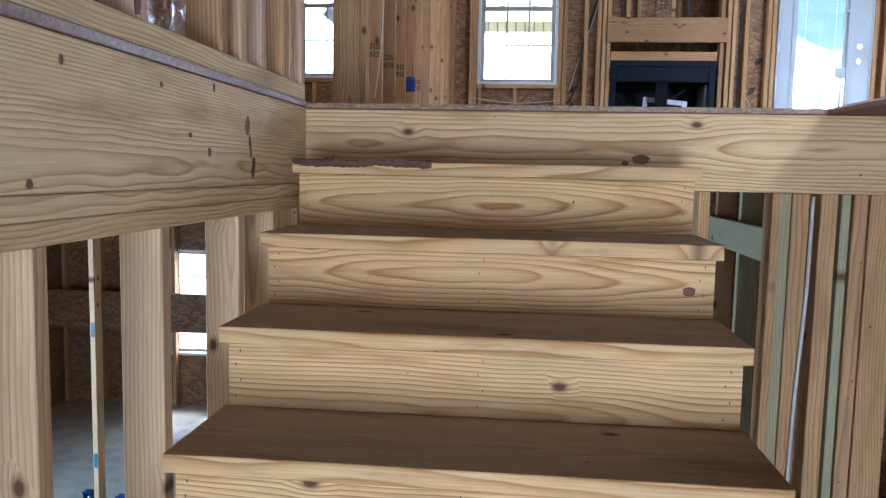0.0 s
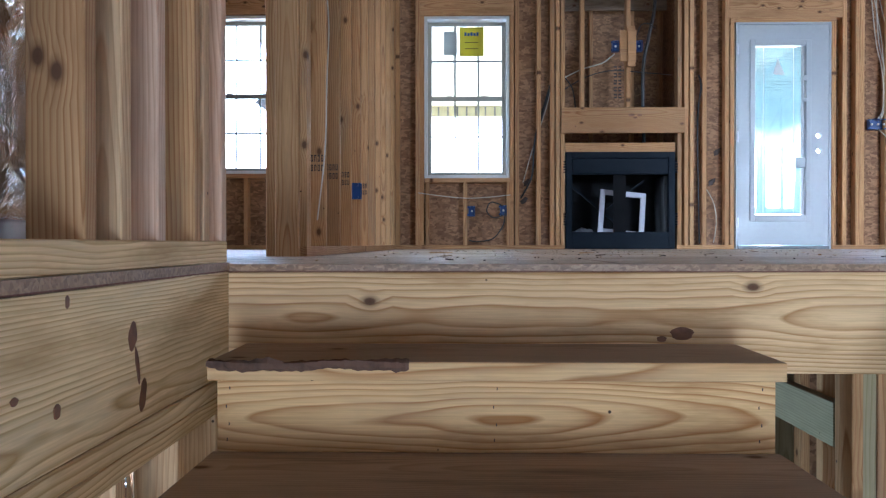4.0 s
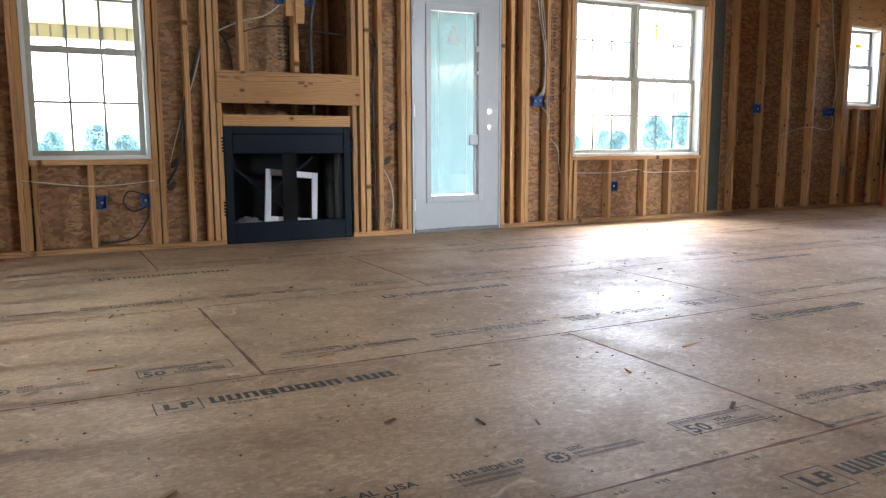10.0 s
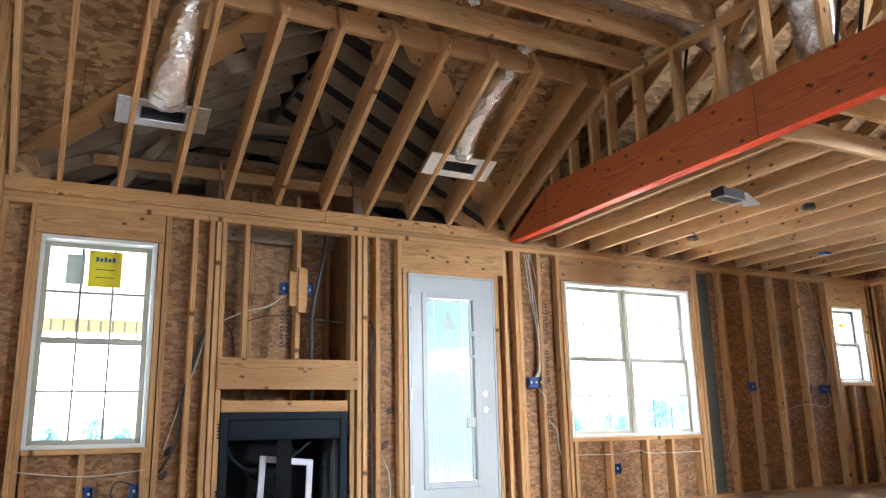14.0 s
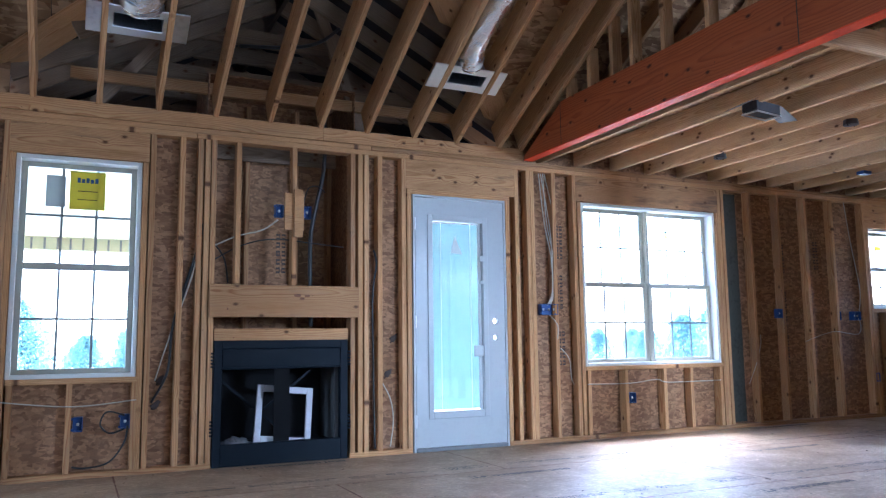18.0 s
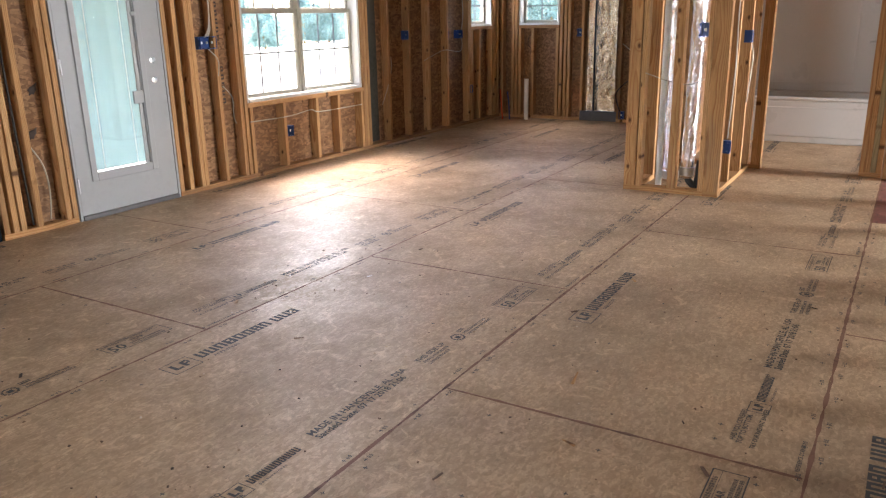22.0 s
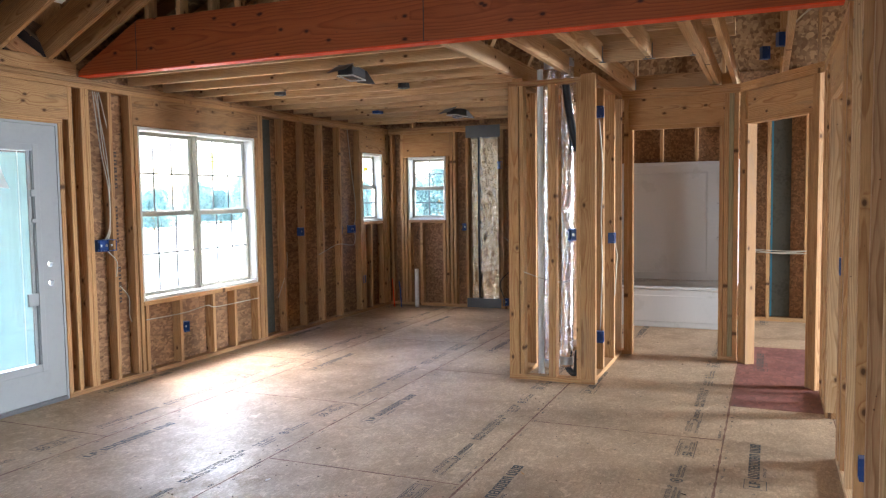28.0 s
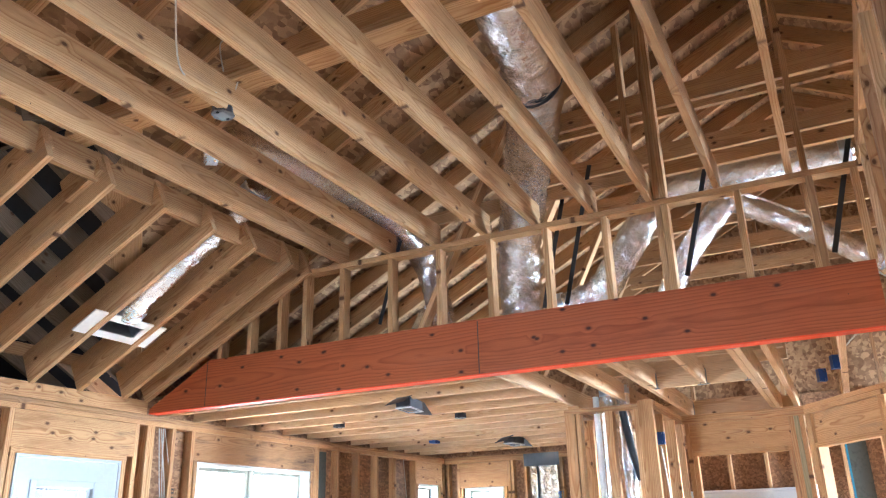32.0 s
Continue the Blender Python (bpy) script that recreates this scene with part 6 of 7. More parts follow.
# ---- bath tub ----
tub = tagged(new("bath_tub"), "white acrylic bath tub with a tall wall surround", "bath tub")
TX, TY0, TY1 = 8.17, 3.32, 4.82
bm = bmesh.new()
box_bm(TX, TY0, 0.0, TX + 0.03, TY1, 0.42, 0.008, bm)
box_bm(TX - 0.012, TY0, 0.42, TX + 0.07, TY1, 0.455, 0.012, bm)
box_bm(TX + 0.012, TY0 + 0.12, 0.06, TX - 0.006, TY1 - 0.12, 0.36, 0.006, bm)
part("apron", bm, TUBWHITE, tub)
bm = bmesh.new()
box_bm(TX + 0.07, TY0, 0.40, XE - 0.02, TY0 + 0.08, 0.455, 0.01, bm)
box_bm(TX + 0.07, TY1 - 0.08, 0.40, XE - 0.02, TY1, 0.455, 0.01, bm)
box_bm(XE - 0.10, TY0 + 0.08, 0.40, XE - 0.02, TY1 - 0.08, 0.455, 0.01, bm)
part("rim", bm, TUBWHITE, tub)
bm = bmesh.new()
for q in ((TX + 0.07, TY0 + 0.08, 0.08, TX + 0.09, TY1 - 0.08, 0.42), (XE - 0.12, TY0 + 0.08, 0.08, XE - 0.10, TY1 - 0.08, 0.42), (TX + 0.09, TY0 + 0.08, 0.08, XE - 0.12, TY0 + 0.10, 0.42), (TX + 0.09, TY1 - 0.10, 0.08, XE - 0.12, TY1 - 0.08, 0.42), (TX + 0.07, TY0 + 0.08, 0.06, XE - 0.10, TY1 - 0.08, 0.08)):
    box_bm(*q, 0.0, bm)
part("basin", bm, TUBWHITE, tub)
surround = part("surround_back", box_bm(XE - 0.03, TY0, 0.456, XE - 0.004, TY1, 1.87, 0.006), TUBWHITE, tub)
part("surround_border", bars(bmesh.new(), 0, 0.95, 0, 1.22, 0.02, 0, 0.012), TUBWHITE, tub).matrix_basis = pose(XE - 0.044, TY0 + 1.30, 0.53, 0, 0, -90)
part("surround_flange", box_bm(XE - 0.045, TY0, 1.84, XE - 0.03, TY1, 1.87, 0.004), TUBWHITE, tub)
for z in (0.95, 1.35):
    part("soap_ledge", box_bm(XE - 0.09, TY0 + 0.08, z, XE - 0.03, TY0 + 0.24, z + 0.03, 0.008), TUBWHITE, surround)
part("surround_side", box_bm(TX + 0.03, TY0 - 0.012, 0.456, XE - 0.031, TY0 - 0.002, 1.87), TUBWHITE, tub)
part("surround_side", box_bm(TX + 0.03, TY1 + 0.002, 0.456, XE - 0.031, TY1 + 0.007, 1.87), TUBWHITE, tub)

# foil ducts behind the stair wall
duct("flexible_duct", [(-0.68, 1.93, 0.0), (-0.67, 1.94, 0.8), (-0.69, 1.93, 1.7), (-0.70, 1.9, 2.7)], 0.125, "silver foil duct standing behind the stair wall")
def foil_blanket(x, y0, y1, top, depth):
    """A foil-faced blanket that bulges out of a stud bay, crumpled."""
    bm = bmesh.new()
    n, m = 26, 110
    grid = []
    for i in range(m + 1):
        for j in range(n + 1):
            u, z = j / n, top * i / m
            y = y0 + (y1 - y0) * u
            q = Vector((y * 7, z * 6, x))
            grid.append(bm.verts.new((x + depth * math.sin(math.pi * u) ** 0.12 + 0.022 * noise.noise(q) + 0.010 * noise.noise(q * 3.7), y, z)))
    for i in range(m):
        for j in range(n):
            k = i * (n + 1) + j
            bm.faces.new((grid[k], grid[k + 1], grid[k + n + 2], grid[k + n + 1]))
    return tagged(part("foil_blanket", bm, FOIL, smooth=True), "crumpled silver foil blanket bulging between the stair wall studs", "insulation")


foil_blanket(-0.512, 0.82, 1.268, 2.4, 0.06)
foil_blanket(-0.62, 1.31, 1.76, 2.4, 0.03)

# ---- lower storey ----
for y in (7.84,):
    low_n = structure("wall_low_studs", "stud wall of the lower storey", "wall")
    for k in range(12):
        stud_x(low_n, -4.6 + 0.41 * k, LOW, -0.35, YN + 0.01)
window_unit("window_6", 0.80, 1.15, pose(-3.45, YN + 0.085, -2.25), 1, 2, 2, "white double-hung window of the lower storey")
for x in (-2.63, -2.27):
    board("stud", (x, 5.1, LOW), (x, 5.1, -0.35), D, T, (0, 1, 0), low_n, STUD_PALE)
    for z in (-2.28, -2.98 + 0.28, -1.35):
        block("blue_mark", x - 0.012, 5.0535, z - 0.05, x + 0.013, 5.0548, z + 0.05, BLUETAPE, low_n, 0, "smear of blue paint")
outlet_box(-2.70, 5.05, -2.56, 0)
outlet_box(-2.43, 5.05, -2.58, 0, 2)
tagged(tube("cable", [(-2.43, 5.05, -2.62), (-2.5, 5.0, -2.9), (-2.75, 4.9, LOW + 0.01), (-3.3, 4.7, LOW + 0.008)], 0.006, CABLE_W, None, 6), "white cable looping down onto the concrete floor", "cable")
block("floor_joint", -4.6, 4.05, LOW - 0.001, 0.4, 4.058, LOW + 0.0012, SEAM, low_floor)
for k in range(5):
    stud_y(low_n, 3.9 + 0.8 * k, LOW, -0.35, -4.66, STUD_PALE)
plate_y(low_n, 3.6, YN, LOW, -4.66, name="sole_plate", mat=STUD_PALE)
outlet_box(-3.0, YN + 0.05, -2.55, 0)
board("dropped_beam", (-4.6, 7.62, -1.72), (-0.6, 7.62, -1.72), 0.40, T, (0, 0, 1), low_n, WALL_OSB)

# storage on the lower floor, glimpsed between the studs
crate = tagged(new("wooden_crate"), "brown wooden crate standing on the lower floor", "crate")
for z in (0.11, 0.41, 0.71):
    for sy in (-0.2, 0.2):
        block("slat", 2.12, 3.68 + sy - 0.01, LOW + z - 0.1, 2.60, 3.68 + sy + 0.01, LOW + z + 0.1, STUD, crate, 0.002)
    for sx in (-0.25, 0.25):
        block("slat", 2.36 + sx - 0.009, 3.49, LOW + z - 0.1, 2.36 + sx + 0.009, 3.87, LOW + z + 0.1, STUD, crate, 0.002)
block("top_board", 2.10, 3.46, LOW + 0.820, 2.62, 3.90, LOW + 0.840, STUD_BROWN, crate, 0.002)
tub_bin = tagged(new("storage_bin"), "grey plastic storage bin with a lid on a crate", "storage bin")
bin_bm = bmesh.new()
bmesh.ops.create_cone(bin_bm, cap_ends=True, segments=4, radius1=0.24, radius2=0.30, depth=0.34, matrix=pose(2.38, 3.74, LOW + 1.012, 0, 0, 45))
part("body", bin_bm, MUNTIN, tub_bin)
block("lid", 2.16, 3.52, LOW + 1.183, 2.60, 3.96, LOW + 1.205, MUNTIN, tub_bin, 0.006)
bottle = tagged(new("bottle"), "blue plastic bottle standing on a crate", "bottle")
bottle_bm = bmesh.new()
bmesh.ops.create_cone(bottle_bm, cap_ends=True, segments=16, radius1=0.033, radius2=0.033, depth=0.15, matrix=pose(2.31, 3.497, LOW + 0.916))
bmesh.ops.create_cone(bottle_bm, cap_ends=False, segments=16, radius1=0.033, radius2=0.012, depth=0.04, matrix=pose(2.31, 3.497, LOW + 1.011))
part("body", bottle_bm, BLUEBOX, bottle)
cap_bm = bmesh.new()
bmesh.ops.create_cone(cap_bm, cap_ends=True, segments=12, radius1=0.014, radius2=0.013, depth=0.024, matrix=pose(2.31, 3.497, LOW + 1.043))
part("cap", cap_bm, WHITE, bottle)

board("stud", (2.06, 3.32, LOW), (2.06, 3.32, -0.262), D, T, (0, 1, 0), low_s, STUD_PALE)

# ---- outside ----
def grass():
    m, n, l, p = material("grass", 0.9)
    tc = n.new("ShaderNodeTexCoord")
    a = node(n, l, "ShaderNodeTexNoise", Vector=tc.outputs["Object"], Scale=0.08, Detail=6.0)
    b = node(n, l, "ShaderNodeTexNoise", Vector=tc.outputs["Object"], Scale=6.0, Detail=4.0)
    s = node(n, l, "ShaderNodeMath", [("op", "ADD")], i0=a.outputs[0], i1=b.outputs[0])
    l.new(ramp(n, l, s.outputs[0], (0.7, (0.36, 0.35, 0.27)), (1.3, (0.52, 0.49, 0.38))), p.inputs["Base Color"])
    return m


def leaves():
    """Thin leaves that let daylight through, distance haze put into their pale bluish colour."""
    m, n, l, p = material("leaves", 0.7)
    n.remove(p)
    info = n.new("ShaderNodeNewGeometry")
    c = ramp(n, l, info.outputs["Random Per Island"], (0.0, (0.075, 0.12, 0.11)), (1.0, (0.14, 0.195, 0.175)))
    d, t = n.new("ShaderNodeBsdfDiffuse"), n.new("ShaderNodeBsdfTranslucent")
    x = n.new("ShaderNodeAddShader")
    l.new(c, d.inputs[0]), l.new(c, t.inputs[0])
    l.new(d.outputs[0], x.inputs[0]), l.new(t.outputs[0], x.inputs[1])
    l.new(x.outputs[0], n["Material Output"].inputs[0])
    return m


GRASS, LEAVES = grass(), leaves()
tagged(block("ground", -600, -600, -3.2, 600, 1500, -2.8, GRASS), "pale dry grass and sandy field", "ground", kind="structure")
rng = random.Random(4)


def tree(x, y, h, seed):
    r = random.Random(seed)
    t = tagged(new("tree"), "leafy green tree at the edge of the field", "tree", group="field trees")
    tube("trunk", [(0, 0, 0), (0.1, 0, h * 0.3), (0.0, 0.1, h * 0.75)], 0.36, STUD, t, 8)
    vs, fs = [], []
    for k in range(7000):
        a, zz = r.uniform(0, 6.283), r.uniform(0.06, 1.0)
        lump = 0.75 + 0.45 * noise.noise(Vector((math.cos(a) * 1.7, math.sin(a) * 1.7, zz * 4 + seed)))
        rad = h * 0.8 * math.sqrt(r.random()) * math.sqrt(max(0.02, 1.02 - zz)) * lump
        c = Vector((math.cos(a) * rad, math.sin(a) * rad, zz * h))
        q = Euler((r.uniform(0, 6), r.uniform(0, 6), r.uniform(0, 6))).to_matrix()
        s, b = r.uniform(0.12, 0.28), len(vs)
        vs += [c + q @ Vector(o) * s for o in ((-1, -0.5, 0), (0.2, -0.7, 0.15), (1, 0, 0), (0.1, 0.7, -0.1), (-0.9, 0.4, 0.1))]
        fs.append((b, b + 1, b + 2, b + 3, b + 4))
    crown = bpy.data.meshes.new("crown")
    crown.from_pydata(vs, [], fs)
    crown.materials.append(LEAVES)
    new("crown", crown).parent = t
    t.matrix_world = pose(x, y, -2.8)
    return t


kinds = [tree(-27, 118, 9.6, 1), tree(-8, 133, 11.0, 2), tree(17, 125, 8.8, 3)]
spread = random.Random(8)
for k in range(100):
    a = radians(-35 + 150 * k / 100 + spread.uniform(-1, 1))
    d = spread.uniform(114, 160)
    grown = (0.55 if a < radians(24) else 0.62 if a < radians(40) else 0.75) * spread.uniform(0.8, 1.12)
    copy_thing(kinds[k % 3], pose(d * math.sin(a), d * math.cos(a), -2.8, 0, 0, 70 * k) @ Matrix.Scale(grown, 4))

# ---- floor boards ----
STRIPS = ((2.585, 3.229, 0.505), (3.229, 4.436, -0.71), (4.436, 5.642, 0.49), (5.642, 6.857, -0.735), (6.857, YN + 0.085, 0.47))
for y0, y1, x0 in STRIPS:
    x = x0 - 2.435 * 3
    while x < XE:
        a, b = max(x, -4.65), min(x + 2.435, XE + 0.07)
        if b - a > 0.05:
            if y1 < 3.3 and a < 5.0 < b:
                block("floor_panel", a + 0.0015, y0 + 0.0012, -0.018 + 0.012, 4.987, y1 - 0.0012, 0.0, FLOOR_OSB, floor, 0.002)
                block("floor_panel", 4.99, y0 + 0.0012, -0.006, 7.3, y1 - 0.0012, 0.0, RED_OSB, floor, 0.002, "dark red strand-board panel")
            elif y1 < 3.3 and 5.0 < a < 7.3:
                block("floor_panel", 7.303, y0 + 0.0012, -0.006, b, y1 - 0.0012, 0.0, FLOOR_OSB, floor, 0.002)
            else:
                block("floor_panel", a + 0.0015, y0 + 0.0012, -0.006, b - 0.0015, y1 - 0.0012, 0.0, FLOOR_OSB, floor, 0.002)
        x += 2.435
for x0, x1, y0, y1 in ((-4.65, -0.433, -3.5, 2.58), (1.2, XE, -3.5, 2.58)):
    block("floor_panel", x0, y0, -0.006, x1, y1, 0.0, FLOOR_OSB, floor)

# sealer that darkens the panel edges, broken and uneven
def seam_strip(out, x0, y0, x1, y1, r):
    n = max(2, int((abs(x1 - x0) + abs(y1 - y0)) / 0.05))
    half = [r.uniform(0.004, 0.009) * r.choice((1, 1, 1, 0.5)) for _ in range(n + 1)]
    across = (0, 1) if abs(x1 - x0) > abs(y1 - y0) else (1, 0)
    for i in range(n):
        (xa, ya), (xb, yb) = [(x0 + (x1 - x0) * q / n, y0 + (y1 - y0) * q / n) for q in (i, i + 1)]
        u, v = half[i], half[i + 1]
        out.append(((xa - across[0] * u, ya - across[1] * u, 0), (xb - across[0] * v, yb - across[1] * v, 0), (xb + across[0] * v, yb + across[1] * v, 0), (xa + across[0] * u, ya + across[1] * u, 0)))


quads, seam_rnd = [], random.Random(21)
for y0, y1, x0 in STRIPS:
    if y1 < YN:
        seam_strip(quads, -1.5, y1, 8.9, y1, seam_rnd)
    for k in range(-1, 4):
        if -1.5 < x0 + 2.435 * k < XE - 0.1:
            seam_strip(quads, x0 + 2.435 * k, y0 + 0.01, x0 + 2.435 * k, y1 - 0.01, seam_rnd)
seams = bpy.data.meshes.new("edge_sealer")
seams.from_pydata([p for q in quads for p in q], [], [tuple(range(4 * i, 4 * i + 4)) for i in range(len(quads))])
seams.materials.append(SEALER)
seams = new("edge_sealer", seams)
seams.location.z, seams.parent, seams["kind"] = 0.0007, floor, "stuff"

# ---- printed marks on the floor boards ----
TEXTS = {}


def text_mesh(words, size, mat):
    key = (words, size, mat.name)
    if key not in TEXTS:
        cu = bpy.data.curves.new("print", "FONT")
        cu.body, cu.size, cu.resolution_u = words, size, 2
        cu.space_line, cu.offset = 0.9, size * 0.022
        ob = bpy.data.objects.new("print", cu)
        me = bpy.data.meshes.new_from_object(ob)
        bpy.data.objects.remove(ob)
        me.materials.clear()
        me.materials.append(mat)
        TEXTS[key] = me
    return TEXTS[key]


def glyph_mesh(key, rects, mat):
    """Plain bars that stand for a logo or for words too small to read."""
    if key not in TEXTS:
        vs, fs = [], []
        for x0, y0, x1, y1 in rects:
            k = len(vs)
            vs += [(x0, y0, 0), (x1, y0, 0), (x1, y1, 0), (x0, y1, 0)]
            fs.append((k, k + 1, k + 2, k + 3))
        me = bpy.data.meshes.new("bars")
        me.from_pydata(vs, [], fs)
        me.materials.append(mat)
        TEXTS[key] = me
    return TEXTS[key]


def hollow(x0, y0, x1, y1, w):
    return [(x0, y0, x1, y0 + w), (x0, y1 - w, x1, y1), (x0, y0 + w, x0 + w, y1 - w), (x1 - w, y0 + w, x1, y1 - w)]


def word_bars(x, y, h, widths, gap, seed=1):
    """Letter-sized blocks, some with a notch, like heavy capitals."""
    r, out = random.Random(seed), []
    for w in widths:
        if w > 0:
            s = w * 0.34
            out += [(x, y, x + s, y + h), (x + w - s, y, x + w, y + h)]
            kind = r.randrange(4)
            if kind != 1:
                out.append((x + s, y + h * 0.80, x + w - s, y + h))
            if kind != 2:
                out.append((x + s, y, x + w - s, y + h * 0.18))
            if kind == 3:
                out.append((x + s, y + h * 0.42, x + w - s, y + h * 0.58))
        x += abs(w) + gap
    return out


BIG = hollow(0, -0.035, 0.135, 0.075, 0.004) + [(0.028, -0.004, 0.044, 0.05), (0.044, -0.004, 0.066, 0.009), (0.076, -0.004, 0.092, 0.05), (0.092, 0.038, 0.112, 0.05), (0.092, 0.016, 0.112, 0.027), (0.106, 0.027, 0.116, 0.038)]
BIG += word_bars(0.16, 0.0, 0.058, (0.042, 0.042, 0.042, 0.05, 0.044, 0.042, 0.042, 0.042, -0.012, 0.046, 0.046, 0.046), 0.009, 3)
BIG += word_bars(0.20, -0.032, 0.016, (0.010,) * 9, 0.006, 5)
MID = hollow(0, -0.025, 0.075, 0.045, 0.003) + [(0.016, -0.002, 0.026, 0.03), (0.026, -0.002, 0.038, 0.006), (0.044, -0.002, 0.054, 0.03), (0.054, 0.012, 0.064, 0.03)]
MID += word_bars(0.09, 0.0, 0.032, (0.018,) * 10, 0.004, 8) + word_bars(0.10, -0.022, 0.008, (0.006,) * 12, 0.004, 2)
LOGO = [(0.0 + 0.028 * math.cos(a) - 0.005, 0.028 * math.sin(a) - 0.005, 0.028 * math.cos(a) + 0.005, 0.028 * math.sin(a) + 0.005) for a in [k * 0.45 for k in range(14)]] + [(-0.012, -0.012, 0.012, 0.012)]
LOGO += word_bars(0.05, 0.018, 0.022, (0.014, 0.014, 0.008), 0.004, 4) + word_bars(0.05, -0.006, 0.014, (0.009,) * 15, 0.004, 9) + word_bars(0.05, -0.028, 0.014, (0.009,) * 16, 0.004, 6)
FIFTY = hollow(0, 0, 0.31, 0.105, 0.004) + [(0.006, 0.075, 0.304, 0.0765)] + word_bars(0.012, 0.082, 0.014, (0.009,) * 20, 0.004, 7) + word_bars(0.115, 0.010, 0.012, (0.008,) * 14, 0.004, 1) + word_bars(0.115, 0.027, 0.012, (0.008,) * 14, 0.004, 12)


def printed(mesh, x, y, turn=0.0, name="printed_mark"):
    ob = new(name, mesh)
    ob.matrix_world = pose(x, y, 0.0011, 0, 0, turn)
    ob.parent = floor
    return ob


for i, (y0, y1, x0) in enumerate(STRIPS):
    for k in range(-2, 4):
        j = x0 + 2.435 * k
        if j < -4.0 or j > 8.2:
            continue
        ys = y0 + 0.17 if y1 - y0 > 1.0 else None
        if ys:
            printed(text_mesh("       HAS YOU COVERED\n     TOP TO BOTTOM.", 0.025, INK), j + 0.08, ys + 0.052)
            printed(text_mesh("TRY OUR RADIANT BARRIER", 0.022, INK), j + 0.10, ys - 0.012)
            printed(glyph_mesh("mid", MID, INK), j + 0.345, ys + 0.01)
            printed(text_mesh("MADE IN HANCEVILLE, AL  USA\nSanded Date: " + ("07 13 2018 21:07" if i == 1 and k == 0 else "07 17 2018 21:06"), 0.040, INK), j + 0.73, ys + 0.035)
            printed(text_mesh("THIS SIDE UP", 0.036, INK), j + 1.37, ys + 0.03)
            printed(glyph_mesh("tiny", word_bars(0, 0, 0.014, (0.009,) * 14, 0.004, 2) + word_bars(0, -0.024, 0.014, (0.009,) * 12, 0.004, 3), INK), j + 1.38, ys + 0.005)
            printed(glyph_mesh("logo", LOGO, INK), j + 1.66, ys + 0.02)
            printed(glyph_mesh("fifty", FIFTY, INK), j + 2.06, ys - 0.03)
            printed(text_mesh("50", 0.075, INK), j + 2.075, ys - 0.018)
            printed(text_mesh("YEAR", 0.03, INK), j + 2.19, ys + 0.018)
            printed(text_mesh("REFERENCE CORNER", 0.018, INK), j + 0.03, y0 + 0.022)
        shift = 0.45 if (i == 0 and k == 1) else 0.83
        yt = 3.02 if i == 0 else y1 - 0.215
        printed(glyph_mesh("big", BIG, INK), j + shift, yt)

# small crosses and numbers beside the seams
marks = []
rnd = random.Random(12)
for y0, y1, x0 in STRIPS:
    for side in (0.025, -0.03):
        x = -1.0
        while x < 6.5:
            yy = y0 + side + rnd.uniform(-0.004, 0.004)
            marks += [(x - 0.008, yy - 0.0015, x + 0.008, yy + 0.0015), (x - 0.0015, yy - 0.008, x + 0.0015, yy + 0.008)]
            if rnd.random() < 0.8:
                marks += word_bars(x + 0.014, yy - 0.006, 0.014, (0.008, 0.008), 0.004, rnd.randrange(99))
            x += rnd.choice((0.203, 0.203, 0.285, 0.12))
for k in range(220):
    x, yy = rnd.uniform(-1.0, 6.0), rnd.uniform(2.7, 7.7)
    marks += [(x - 0.008, yy - 0.002, x + 0.008, yy + 0.002), (x - 0.002, yy - 0.008, x + 0.002, yy + 0.008)]
ticks = printed(glyph_mesh("ticks", marks, INK), 0, 0, 0, "tick_marks")
ticks["kind"] = "stuff"

# splinters, chips and dust specks lying about
bm = bmesh.new()
for k in range(420):
    near = rnd.random() < 0.55
    x, y = (rnd.uniform(-0.4, 3.2), rnd.uniform(2.75, 6.0)) if near else (rnd.uniform(-0.4, 8.5), rnd.uniform(2.8, 7.8))
    big = rnd.random() < 0.06
    a = rnd.uniform(0.012, 0.055) if big else rnd.uniform(0.003, 0.009)
    b = a * rnd.uniform(0.12, 0.3) if big else a * rnd.uniform(0.5, 1.0)
    m = pose(x, y, 0.0035, rnd.uniform(-6, 6), rnd.uniform(-6, 6), rnd.uniform(0, 180)) @ Matrix.Diagonal((a, b, 0.003, 1))
    bmesh.ops.create_cube(bm, size=1.0, matrix=m)
m, n, l, p = material("splinters", 0.8)
geo = n.new("ShaderNodeNewGeometry")
l.new(ramp(n, l, geo.outputs["Random Per Island"], (0.0, (0.03, 0.02, 0.015)), (0.55, (0.14, 0.08, 0.05)), (0.85, (0.45, 0.30, 0.17)), (1.0, (0.62, 0.55, 0.45))), p.inputs["Base Color"])
tagged(part("splinters", bm, m), "wood splinters, chips and dirt specks on the subfloor", "debris", kind="stuff")
for x, y, s, turn in ((2.02, 4.05, 0.10, 10), (0.75, 4.56, 0.07, 12), (0.03, 4.75, 0.12, 0), (1.58, 3.9, 0.05, 70), (3.2, 4.2, 0.04, 40)):
    bm = bmesh.new()
    bmesh.ops.create_cone(bm, cap_ends=True, segments=5, radius1=0.5, radius2=0.2, depth=1.0, matrix=Matrix.Rotation(radians(90), 4, "Y"))
    bm.transform(Matrix.Diagonal((s, 0.014, 0.008, 1)))
    tagged(part("wood_chip", bm, STUD), "thin pine splinter lying on the subfloor", "wood chip").matrix_world = pose(x, y, 0.004, 0, 0, turn)

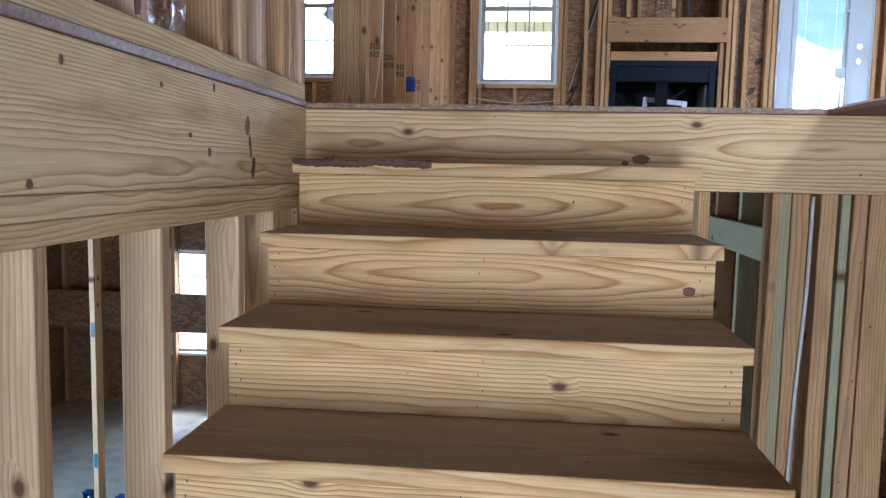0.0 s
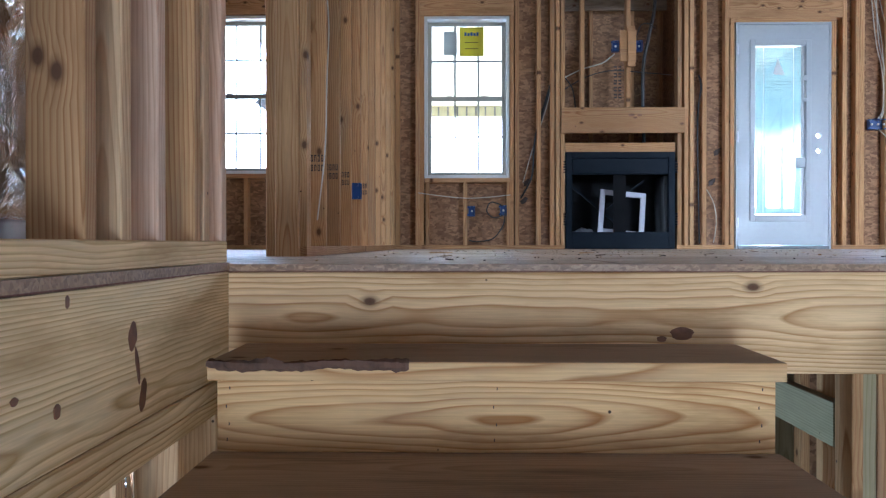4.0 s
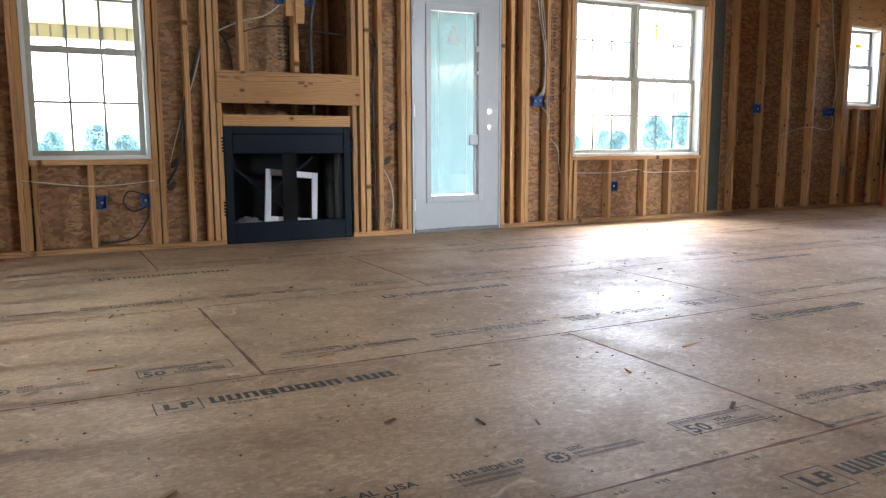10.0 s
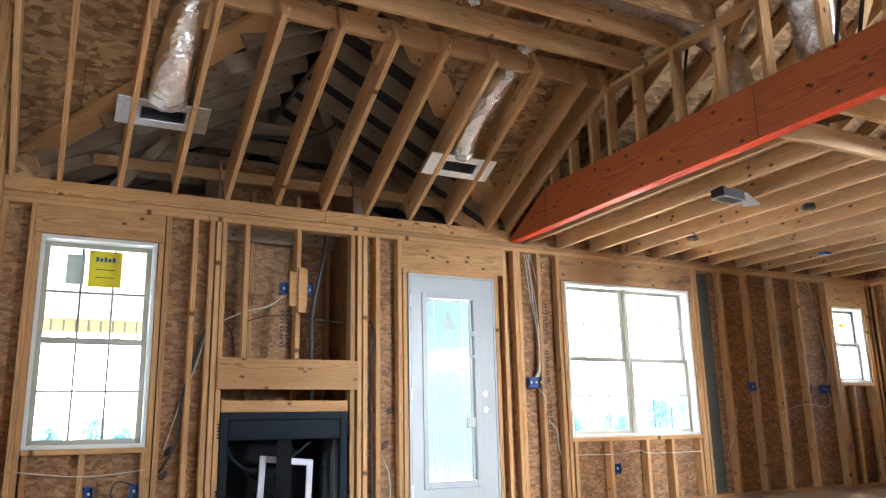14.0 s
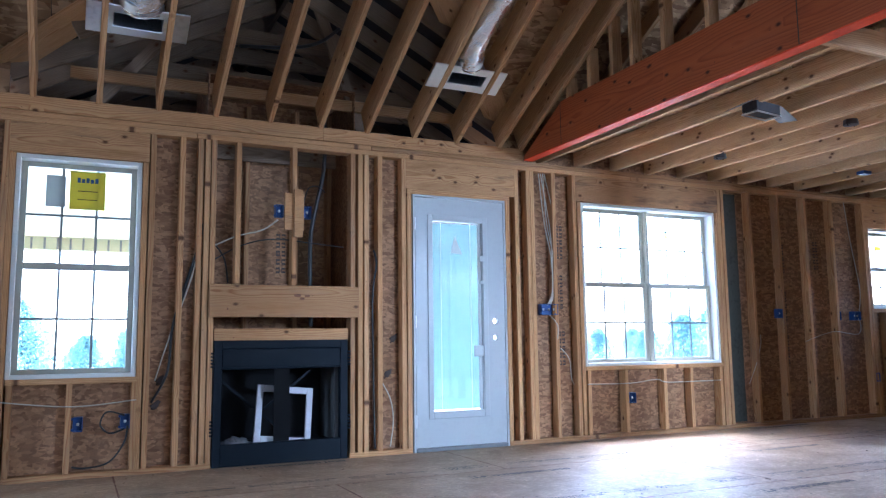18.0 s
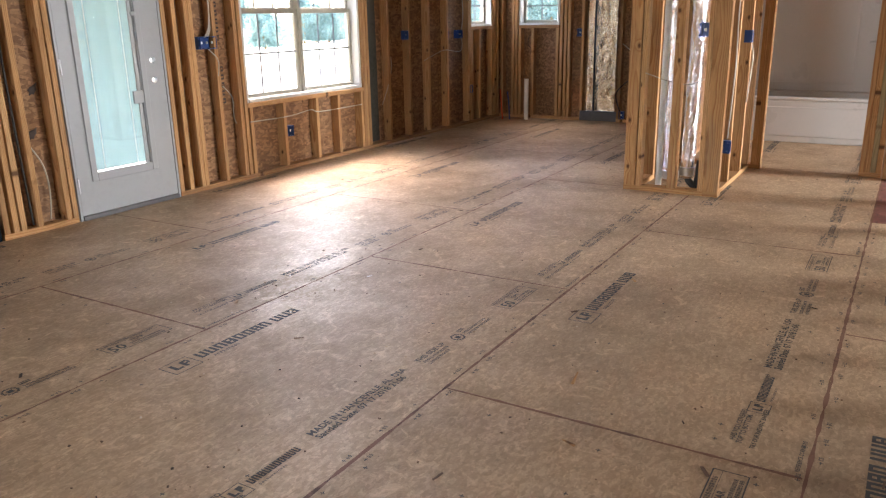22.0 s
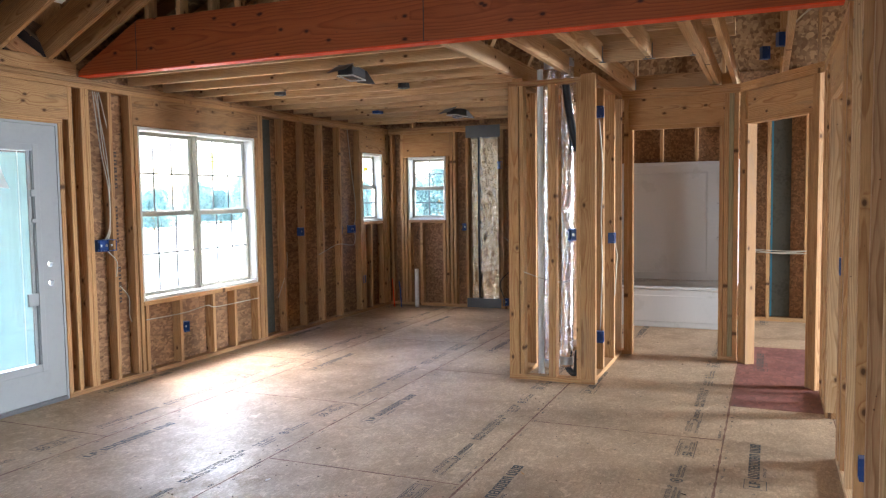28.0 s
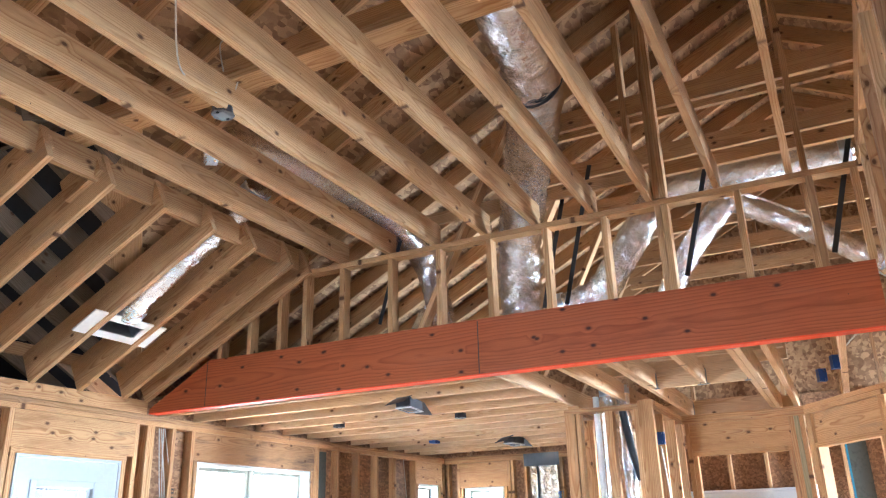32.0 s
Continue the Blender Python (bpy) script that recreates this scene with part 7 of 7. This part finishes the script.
# dirt blotches on studs, stamps, printed lines on the sheathing
def stamp(x, y, z, turn, w=0.075, h=0.05, name="grade_stamp", parent=None, seed=1, flip=0):
    rects = word_bars(-w / 2, h * 0.1, h * 0.4, (w / 7,) * 5, w / 14, seed) + word_bars(-w / 2, -h * 0.45, h * 0.38, (w / 7,) * 5, w / 14, seed + 5)
    ob = new(name, glyph_mesh(f"stamp{w}{h}{seed}", rects, STAMP))
    ob.matrix_world = pose(x, y, z) @ pose(0, 0, 0, 0, 0, turn) @ pose(0, 0, 0, 90, 0, 0) @ pose(0, 0, 0, 0, 0, flip)
    ob.parent = parent
    return ob


for k, y in enumerate((4.13, 4.53, 4.93, 5.73)):
    stamp(XW - 0.045, y - T / 2 - 0.001, 0.40, 0, 0.07, 0.075, parent=west, seed=k + 1)
for x, z, seed in ((4.13, 1.75, 3), (4.12, 1.3, 4), (4.13, 0.8, 3), (6.93, 1.7, 5), (6.93, 1.2, 6), (6.93, 0.75, 5), (1.60, 1.55, 8), (7.45, 1.75, 9)):
    stamp(x, YN + D - 0.0015, z, 0, 0.30, 0.075, parent=north, seed=seed, flip=90)
for x, z in ((2.52, 0.9), (2.47, 0.62), (0.76, 0.62), (3.57, 0.62), (0.73, 0.45)):
    bm = bmesh.new()
    bmesh.ops.create_icosphere(bm, subdivisions=2, radius=1.0)
    for q in bm.verts:
        q.co = Vector((q.co.x * 0.022, q.co.y * 0.002, q.co.z * 0.04)) * (1 + 0.6 * noise.noise(q.co * 2.3 + Vector((x, z, 0))))
    part("dark_knot", bm, STAMP, north, smooth=True).matrix_basis = pose(x, YN + D - 0.001, z, 0, 40, 0)
for x, y, z, seed in ((3.47, YS + 0.0012, 2.28, 2), (3.06, YS + 0.0012, 2.15, 3)):
    stamp(x, y, z, 180, 0.06, 0.05, parent=south, seed=seed)
# seal on the end wall sheathing
bm = bmesh.new()
for k in range(20):
    a = k * 0.314
    box_bm(-0.002, 0.05 * math.cos(a) - 0.006, 0.08 * math.sin(a) - 0.006, 0.0, 0.05 * math.cos(a) + 0.006, 0.08 * math.sin(a) + 0.006, 0, bm)
part("printed_seal", bm, STAMP, east).matrix_basis = pose(XE + D - 0.001, 7.45, 0.98)
